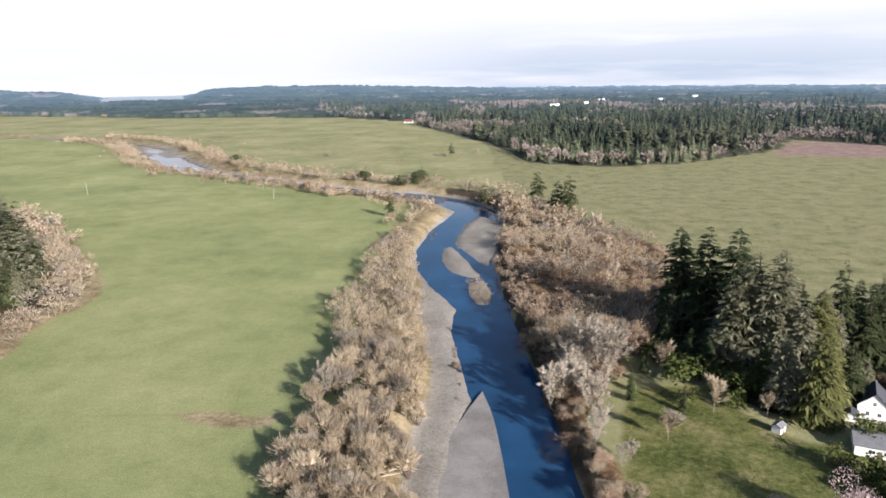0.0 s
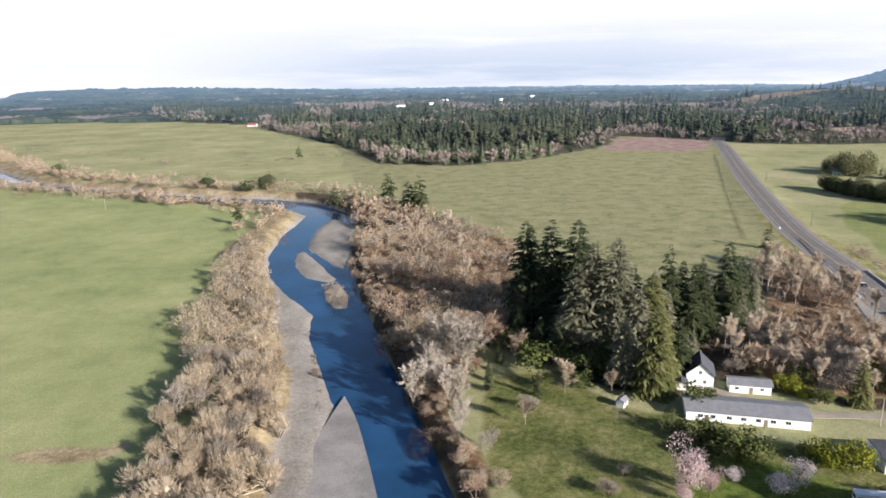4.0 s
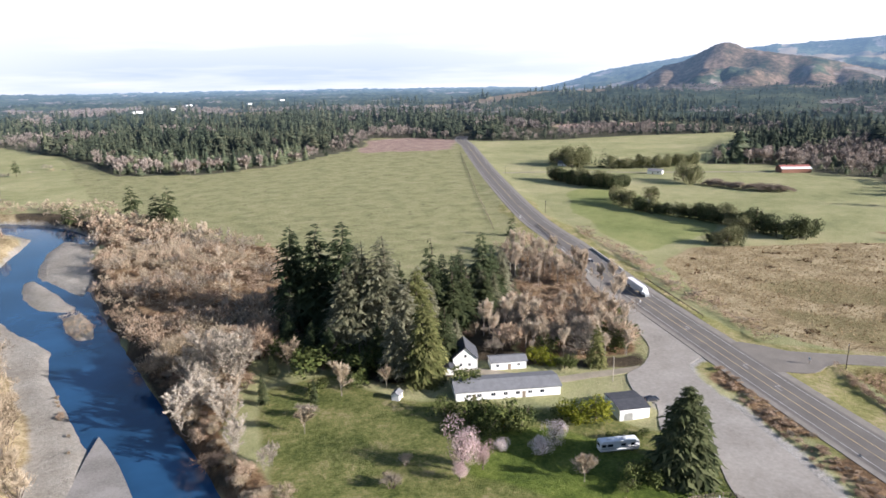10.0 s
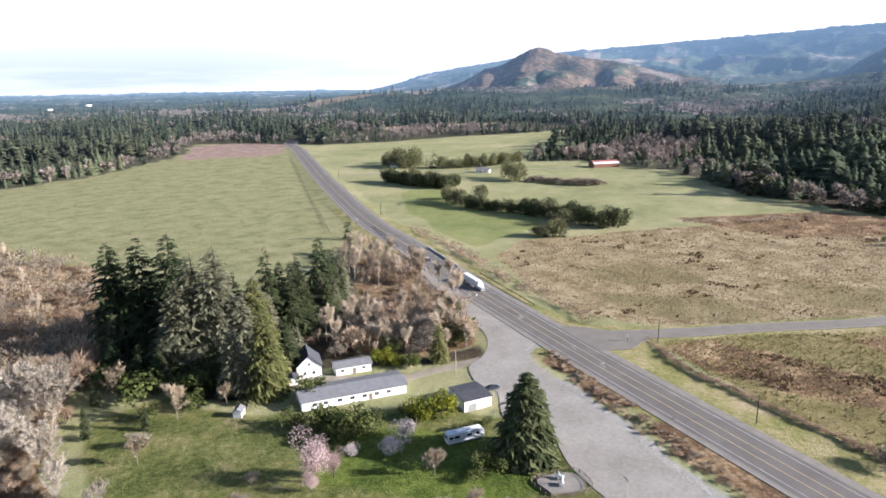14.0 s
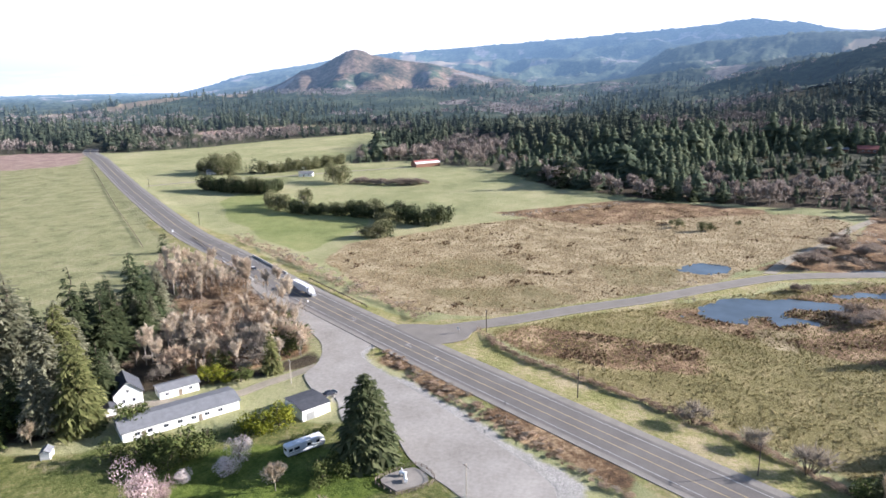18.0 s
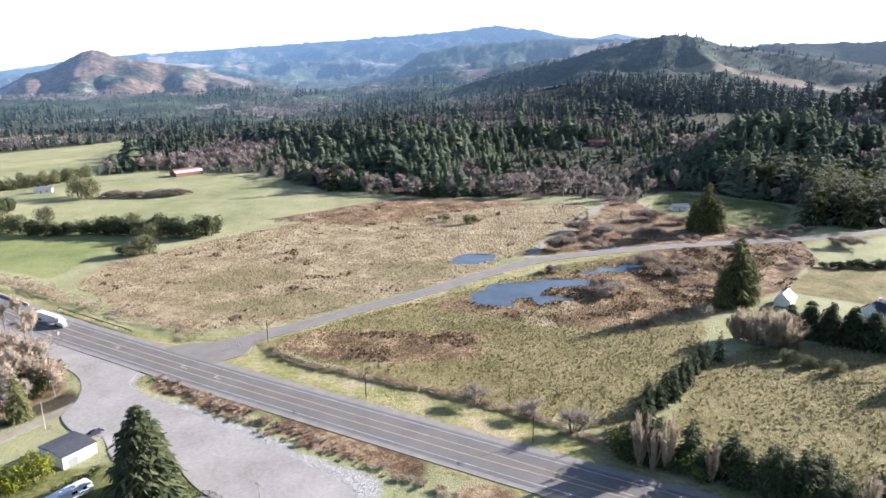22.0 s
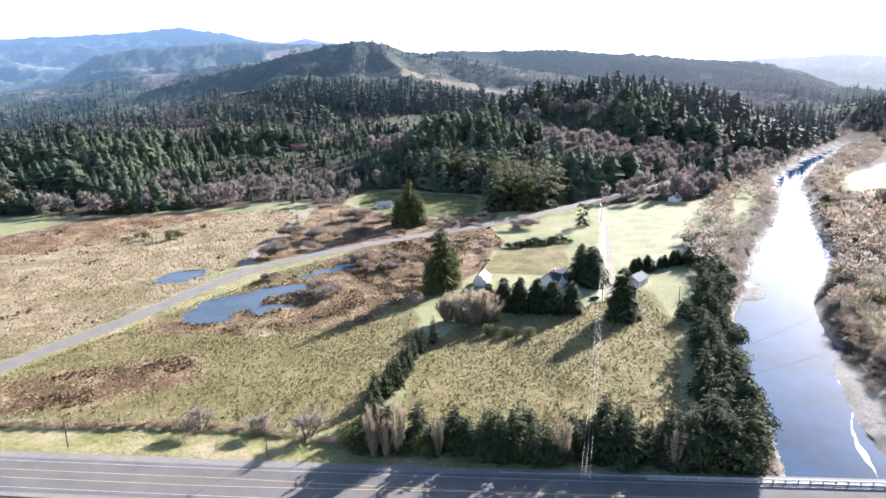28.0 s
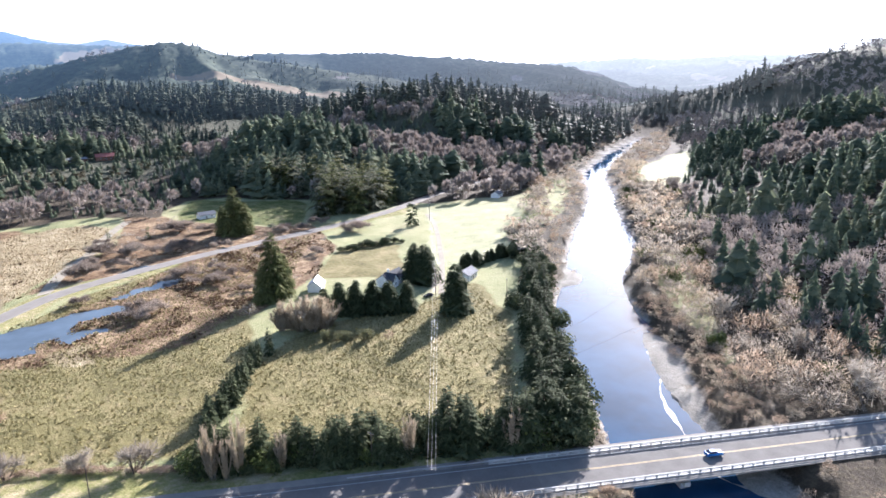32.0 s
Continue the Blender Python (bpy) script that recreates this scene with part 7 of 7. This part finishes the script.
def fir(rng, whorls, arms, wide, taper):
    """Corners and triangles of one conifer a metre high: a slim core and ragged drooping boughs."""
    v = [(0, 0, 0.98)] + [(0.38 * wide * math.cos(k * 1.2566), 0.38 * wide * math.sin(k * 1.2566), 0.10) for k in range(5)]
    f = [(0, 1 + k, 1 + (k + 1) % 5) for k in range(5)]
    for i in range(whorls):
        u = (i + rng.rand() * 0.7) / whorls
        turn, full = rng.rand() * 6.28, wide * ((1 - u) ** taper + 0.05) * rng.uniform(0.75, 1.2)
        for j in range(arms):
            a, r = turn + (j + rng.uniform(-0.3, 0.3)) * 6.283 / arms, full * rng.uniform(0.55, 1.2)
            z, w, drop = 0.08 + 0.9 * u + rng.uniform(-0.02, 0.02), r * rng.uniform(0.35, 0.62), r * rng.uniform(0.2, 0.9)
            c, s = math.cos(a), math.sin(a)
            n = len(v)
            v += [(0, 0, z + 0.06), (c * r * 0.6 - s * w, s * r * 0.6 + c * w, z - 0.7 * drop), (c * r, s * r, z - drop), (c * r * 0.6 + s * w, s * r * 0.6 - c * w, z - 0.7 * drop)]
            f += [(n, n + 1, n + 2), (n, n + 2, n + 3)]
    return np.array(v), np.array(f)


def build_woods():
    rng = np.random.RandomState(5)
    sets = [[fir(rng, w, a, wide, taper) for wide, taper in ((0.17, 0.8), (0.20, 0.7), (0.15, 0.9), (0.24, 0.55), (0.19, 0.75), (0.27, 0.45))] for w, a in ((15, 7), (13, 6), (8, 5), (5, 4))]
    bush, dome, small, tiny = ([puff(rng, n, bushy) for _ in range(4)] for n, bushy in ((170, True), (120, False), (50, False), (26, False)))
    for r0, r1, step, shapes, bare, wide in ((200, 520, 9.0, sets[0], bush, 1.25), (520, 880, 10.2, sets[1], dome, 1.85), (880, 1300, 12.5, sets[2], small, 1.9), (1300, 1545, 14, sets[3], tiny, 1.7), (1545, 2350, 18, sets[3], tiny, 1.7)):
        x, y = grid_places(r0, r1, step, rng)
        r, az = np.hypot(x, y), np.degrees(np.arctan2(x, y))
        ok = ~inside(PLAIN, x, y) & ~clearing(x, y) & ~sea_side(x, y) & ~inside(HIGH_MEADOW, x, y) & ~inside(CLEARCUT, x, y) & ~inside(FAR_MEADOW, x, y)
        for hx, hy, rad in ((812, -36, 17), (1330, -630, 60), (310, 1950, 50)):
            ok &= np.hypot(x - hx, y - hy) > rad
        d, half = line_distance(RIVER[::3], x, y)
        ok &= d > half + 10
        ok &= line_distance(HIGHWAY[::6], x, y)[0] > 16
        ok &= line_distance(SIDE_ROAD[::6], x, y)[0] > 10
        if r0 > 1500:
            ok &= ~open_range(x, y) & (bare_slope(x, y) < 0.4) & (az > -10)
        x, y, r, az = x[ok], y[ok], r[ok], az[ok]
        edge, _ = line_distance(PLAIN, x, y, True)
        patchy = wave(x, y, 150, 21, 3) + 0.3 * wave(x, y, 40, 22, 2)
        right_hill = (y < -230) & (x < 900) & (y < -0.75 * x)
        leafless = (patchy > np.interp(az, (30, 60, 92, 98), (0.34, 0.25, 0.27, 0.42)) - 0.34 * right_hill) | ((edge < 40) & (rng.rand(len(x)) < np.where(az < 55, 0.42, 0.24)) & (patchy > -0.15) & (az < 98)) | ((edge < 16) & (rng.rand(len(x)) < np.where(az < 55, 0.5, 0.34)))
        gap = (wave(x, y, 95, 23, 3) > 0.34) & (edge > 30)
        thin = (rng.rand(len(x)) < 0.95) & ~gap
        stand = np.clip(0.85 + 1.4 * wave(x, y, 120, 25, 3), 0.35, 1.35)
        stand = np.where((r > 930) & (r < 1210) & (az > 96) & (az < 110), 0.5 * stand, stand)
        con = ~leafless & thin
        n = con.sum()
        h = stand[con] * np.where(rng.rand(n) < 0.07, rng.uniform(27, 38, n), rng.uniform(9, 26, n)) * np.interp(az[con], (20, 50, 70, 94, 104, 132, 140), (0.85, 0.85, 0.92, 0.92, 1.3, 1.3, 0.85)) * (1.0 if r0 < 1300 else np.interp(az[con], (72, 84), (1.2 if r0 < 1500 else 1.0, 0.95 if r0 < 1500 else 0.65)))
        h = np.minimum(h, 36 * rng.uniform(0.8, 1.05, n))
        young = gap & (rng.rand(len(x)) < 0.55)
        xc, yc, h = np.r_[x[con], x[young]], np.r_[y[con], y[young]], np.r_[h, rng.uniform(5, 11, young.sum())]
        # woods past 880 m take the materials with haze painted on
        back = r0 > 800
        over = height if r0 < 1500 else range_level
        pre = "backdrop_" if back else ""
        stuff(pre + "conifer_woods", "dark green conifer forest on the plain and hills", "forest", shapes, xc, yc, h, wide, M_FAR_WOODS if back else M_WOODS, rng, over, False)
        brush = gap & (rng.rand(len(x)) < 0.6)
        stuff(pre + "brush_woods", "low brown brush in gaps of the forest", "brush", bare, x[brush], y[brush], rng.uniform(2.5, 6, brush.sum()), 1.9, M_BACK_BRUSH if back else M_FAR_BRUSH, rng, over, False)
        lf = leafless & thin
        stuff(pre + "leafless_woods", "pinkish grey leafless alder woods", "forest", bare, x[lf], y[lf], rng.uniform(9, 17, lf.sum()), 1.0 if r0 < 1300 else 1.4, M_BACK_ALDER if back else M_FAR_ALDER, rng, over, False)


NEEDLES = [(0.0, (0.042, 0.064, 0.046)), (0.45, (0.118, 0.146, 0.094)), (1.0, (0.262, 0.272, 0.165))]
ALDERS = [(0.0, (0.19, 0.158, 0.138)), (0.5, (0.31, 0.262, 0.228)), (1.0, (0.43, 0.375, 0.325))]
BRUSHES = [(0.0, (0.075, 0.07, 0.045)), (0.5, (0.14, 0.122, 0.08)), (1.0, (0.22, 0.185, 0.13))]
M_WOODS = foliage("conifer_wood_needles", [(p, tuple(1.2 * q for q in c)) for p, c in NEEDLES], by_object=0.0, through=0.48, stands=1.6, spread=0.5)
# far copies glow with painted haze; needles and alders get a darker base
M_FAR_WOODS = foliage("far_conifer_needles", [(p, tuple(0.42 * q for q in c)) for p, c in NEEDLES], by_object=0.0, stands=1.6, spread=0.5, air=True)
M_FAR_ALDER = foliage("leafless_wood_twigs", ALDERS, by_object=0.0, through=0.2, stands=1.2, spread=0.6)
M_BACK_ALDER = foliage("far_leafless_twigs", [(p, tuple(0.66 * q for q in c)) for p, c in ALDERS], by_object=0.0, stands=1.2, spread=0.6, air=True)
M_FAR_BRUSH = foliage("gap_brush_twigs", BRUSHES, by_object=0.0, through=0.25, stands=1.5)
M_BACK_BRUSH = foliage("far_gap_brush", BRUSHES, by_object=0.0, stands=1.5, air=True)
build_woods()


def tuft(rng, blades):
    v, f = [], []
    for k in range(blades):
        a = rng.rand() * 6.28
        b, s = rng.uniform(0.0, 0.5), rng.uniform(0.15, 0.3)
        p = np.array([math.cos(a) * b, math.sin(a) * b, -0.05])
        n = len(v)
        v += [p + (-math.sin(a) * s, math.cos(a) * s, 0), p - (-math.sin(a) * s, math.cos(a) * s, 0), p + (math.cos(a) * 0.5, math.sin(a) * 0.5, rng.uniform(0.5, 1.0))]
        f.append((n, n + 1, n + 2))
    return np.array(v), np.array(f)


def build_tufts():
    rng = np.random.RandomState(9)
    shapes = [tuft(rng, 6) for _ in range(5)]
    for name, label, polys, step, mat, lo, hi in (("straw_tufts", "dry tan grass tufts of the marsh", [TAN_MARSH], 1.8, M_STRAW, 0.3, 0.8),
                                                  ("sedge_tufts", "yellow-green sedge hummocks", [SEDGE_MARSH, HEDGED_FIELD], 1.4, M_SEDGE, 0.35, 0.85),
                                                  ("bog_tufts", "dark rusty hummocks of wet bog grass", RUST[:2] + EAST_SCRUB[1:] + [TAN_MARSH], 1.4, M_BOG, 0.45, 1.2)):
        xs, ys = [], []
        for p in polys:
            q = np.array(p)
            gx, gy = np.meshgrid(np.arange(q[:, 0].min(), q[:, 0].max(), step), np.arange(q[:, 1].min(), q[:, 1].max(), step))
            x, y = (gx + rng.uniform(-0.5, 0.5, gx.shape) * step).ravel(), (gy + rng.uniform(-0.5, 0.5, gy.shape) * step).ravel()
            m = inside(p, x, y) & (rng.rand(len(x)) < (0.6 + 0.6 * wave(x, y, 22, 14, 3) if name != "bog_tufts" else np.clip(3.2 * wave(x, y, 9, 15, 3) - (1.25 if p is TAN_MARSH else 0.3), 0, 0.9))) & (height(x, y) > -1.5) & (line_distance(SIDE_ROAD, x, y)[0] > 6)
            xs.append(x[m]), ys.append(y[m])
        x, y = np.concatenate(xs), np.concatenate(ys)
        stuff(name, label, "grass", shapes, x, y, rng.uniform(lo, hi, len(x)), 1.5, mat, rng)


build_tufts()


# ---- poles, wires, fences, small things ----
def utility_pole(x, y, h, label, lamp=False, arm=True, rz=0.0, pale=False):
    ob = thing("utility_pole" if not lamp else "street_lamp", label, "pole" if not lamp else "lamp", pose(x, y, level(x, y), 0, 0, rz))
    part("pole", Geo().tube((0, 0, -0.6), (0, 0, h), 0.17, 0.11, 8), M_LOG if pale else M_POLE, ob)
    if arm and not lamp:
        part("crossarm", Geo().box((0, 0.12, h - 0.6), (2.4, 0.12, 0.14)), M_POLE, ob)
        for u in (-1.05, 0.0, 1.05):
            part("insulator", Geo().tube((u, 0.12, h - 0.53), (u, 0.12, h - 0.28), 0.07, 0.04, 6), M_METAL, ob)
    if lamp:
        part("bracket", Geo().tube((0, 0, h - 0.4), (1.8, 0, h), 0.05, 0.05, 6), M_METAL, ob)
        part("lamp_head", Geo().box((2.0, 0, h), (0.7, 0.3, 0.16)), M_METAL, ob)
    return ob


utility_pole(194, 58, 9.2, "dark wooden utility pole on the grass verge", rz=20)
utility_pole(173, 4, 9.2, "dark wooden utility pole beside the hedge", rz=20)
utility_pole(233, 108, 9.5, "wooden pole with a street lamp at the junction", True, rz=200)
utility_pole(161, 147, 9.0, "pale wooden utility pole by the house drive", rz=60, pale=True)
utility_pole(131, 66, 9.0, "pale wooden pole at the edge of the gravel lot", rz=60, pale=True)
utility_pole(255, 255, 9.0, "wooden utility pole beside the highway", rz=30)
utility_pole(330, 375, 9.0, "wooden utility pole beside the highway", rz=30)
utility_pole(425, 545, 9.0, "wooden utility pole beside the highway", rz=30)
utility_pole(419, -226, 15, "tall pole of the valley power line", rz=-30)
utility_pole(268, -147, 13, "tall pole of the valley power line", rz=-30)
utility_pole(-323, 610, 11, "pale pole standing in the pasture", arm=False, pale=True)
utility_pole(-146, 575, 11, "pale pole standing in the pasture", arm=False, pale=True)
utility_pole(150, -62, 10, "dark pole by the bridge hedge", rz=20)
utility_pole(240, -168, 12, "tall pole of the valley power line", rz=-30)


def cable(name, label, a, b, sag, r, mat):
    g = Geo()
    a, b = Vector(a), Vector(b)
    pts = [a.lerp(b, k / 10) - Vector((0, 0, sag * 4 * (k / 10) * (1 - k / 10))) for k in range(11)]
    g.path(pts, r)
    tagged(new(name, g.mesh(name, mat)), label, "cable")


for off in (-1.0, 0.0, 1.0):
    cable("power_cable", "sunlit power cable over the fields", (419 + off * 0.4, -226 + off * 0.9, 13.4), (268 + off * 0.4, -147 + off * 0.9, 11.6), 1.5, 0.022, M_WIRE)
    cable("power_cable", "sunlit power cable over the fields", (268 + off * 0.4, -147 + off * 0.9, 11.6), (128 + off * 0.4, -68 + off * 0.9, 8.0), 2.0, 0.022, M_WIRE)
cable("power_cable", "dark cable across the river", (150, -62, 8.8), (196, -235, 24), 3.0, 0.03, M_WIRE_DARK)
cable("power_cable", "dark cable across the river", (150, -62, 8.2), (172, -255, 22), 3.0, 0.03, M_WIRE_DARK)


def fence(label, line, step, h, rails=2, mat=None):
    pts = spline(line, step)
    ob = thing("fence", label, "fence")
    zs = height(pts[:, 0], pts[:, 1])
    post = Geo().box((0, 0, h / 2 - 0.2), (0.14, 0.14, h + 0.4)).mesh("post", mat or M_WOOD)
    for (x, y), z in zip(pts, zs):
        p = new("post", post)
        p.parent, p.matrix_basis = ob, pose(x, y, z)
    for k in range(rails):
        g = Geo()
        g.path([(*a, za + h * (k + 1) / (rails + 0.3)) for a, za in zip(pts, zs)], 0.05)
        part("rail", g, mat or M_WOOD, ob)
    return ob


fence("dark wooden pasture fence beside the highway", [(500, 735), (420, 605), (349, 490), (300, 408), (268, 356)], 4.0, 1.3, 3)
fence("wooden fence round a small paved yard", [(124, 82), (133, 76), (137, 84), (127, 90), (124, 82)], 1.5, 1.2, 3)
yard = patch("pavement_yard", [(125, 82.5), (132.5, 77.5), (136, 84), (127.5, 88.8)], -0.2, M_SHOULDER, 0, 2.0, depth=0.5)
tagged(yard, "small grey paved yard inside a fence", "yard", kind="structure")


def pump(x, y, rz):
    ob = thing("propane_tank", "white tank with a fitting in the fenced yard", "tank", pose(x, y, -0.2, 0, 0, rz))
    part("tank", Geo().tube((-0.9, 0, 0.75), (0.9, 0, 0.75), 0.45, 0.45, 12), M_VAN, ob)
    part("riser", Geo().tube((0.3, 0, 1.1), (0.3, 0, 2.0), 0.16, 0.16, 8), M_VAN, ob)
    for u in (-0.6, 0.6):
        part("leg", Geo().box((u, 0, 0.15), (0.15, 0.6, 0.32)), M_CONCRETE, ob)


pump(129.5, 82.5, 40)
pump(131.5, 84.5, 100)


def log_pile(x, y, z, n, rnd, label):
    ob = thing("driftwood_pile", label, "driftwood", pose(x, y, z))
    for _ in range(n):
        a, ln = rnd.uniform(-0.5, 0.7), rnd.uniform(2.5, 8)
        p = Vector((rnd.uniform(-5, 5), rnd.uniform(-5, 5), rnd.uniform(0.1, 0.7)))
        d = Vector((math.cos(a), math.sin(a), rnd.uniform(-0.05, 0.08))) * ln / 2
        part("log", Geo().tube(p - d, p + d, rnd.uniform(0.12, 0.25), rnd.uniform(0.06, 0.15), 7), M_LOG, ob)


log_pile(-18, 163, level(-18, 163) + 0.2, 9, R, "bleached driftwood logs caught in the willows")
log_pile(-12, 190, level(-12, 190) + 0.1, 5, R, "bleached driftwood on the gravel bar")
snag = thing("river_snag", "dead branch stranded in the shallows", "driftwood", pose(142, -168, WATER_Z))
part("log", Geo().tube((-4, 1, 0.1), (3, -1, 0.5), 0.3, 0.14, 7).tube((-2, 0.5, 0.3), (-3.5, 2.5, 0.9), 0.12, 0.05, 5), M_WOOD, snag)


def sign(x, y, rz, label):
    ob = thing("road_sign", label, "sign", pose(x, y, -0.15, 0, 0, rz))
    part("post", Geo().box((0, 0, 1.1), (0.09, 0.09, 2.4)), M_WOOD, ob)
    part("panel", Geo().box((0, 0.08, 2.1), (1.2, 0.05, 0.9)), M_VAN, ob)
    for k in range(2):
        part("lettering_bar", Geo().box((0, 0.11, 1.95 + 0.3 * k), (0.8, 0.02, 0.1)), M_DARK_PAINT, ob)


sign(226, 117, 60, "white sign on a post at the junction")
sign(226, 193, 200, "white sign on a post beside the highway")
sign(300, 367, 200, "white sign on a post beside the highway")
mast = thing("radio_mast", "slim lattice mast on the grassy hilltop", "mast", pose(1669, -261, float(range_level(np.array([1669.0]), np.array([-261.0]))[0])))
part("mast", Geo().tube((-1, 0, -1), (0, 0, 34), 0.5, 0.2, 4).tube((1, 0, -1), (0, 0, 34), 0.5, 0.2, 4), M_METAL, mast)
part("antenna", Geo().tube((0, 0, 33), (0, 0, 40), 0.18, 0.1, 5), M_METAL, mast)



def parapet(x1, y1, x2, y2):
    """A low concrete bridge wall with a coping and end blocks."""
    ob = thing("bridge_parapet", "pale weathered concrete parapet of a short road bridge", "parapet")
    rz, ln = math.atan2(y2 - y1, x2 - x1), math.hypot(x2 - x1, y2 - y1)
    cx, cy = (x1 + x2) / 2, (y1 + y2) / 2
    part("wall", Geo().box((cx, cy, -0.1), (ln, 0.35, 1.5), rz), M_CONCRETE, ob)
    part("coping", Geo().box((cx, cy, 0.72), (ln + 0.3, 0.55, 0.16), rz), M_CONCRETE, ob)
    for qx, qy in ((x1, y1), (x2, y2)):
        part("end_block", Geo().box((qx, qy, 0.15), (0.8, 0.7, 1.5), rz), M_CONCRETE, ob)


def timber_rail(x1, y1, x2, y2, n, label):
    ob = thing("guard_rail", label, "guard rail")
    part("beam", Geo().tube((x1, y1, 0.7), (x2, y2, 0.7), 0.2, 0.2, 6), M_POLE, ob)
    for k in range(n):
        part("post", Geo().box((x1 + (x2 - x1) * k / (n - 1), y1 + (y2 - y1) * k / (n - 1), 0.25), (0.22, 0.22, 1.1)), M_POLE, ob)


for lane in (-9.2, 9.2):
    line = np.array([q + lane * np.array([0.905, -0.425]) for q in np.array([(272, 281), (252.5, 239.5)])])
    parapet(*line[0], *line[1])
timber_rail(297, 345, 270, 292, 14, "dark timber guard rail along the highway verge")
timber_rail(258, 218, 236, 168, 14, "dark timber guard rail along the highway verge")
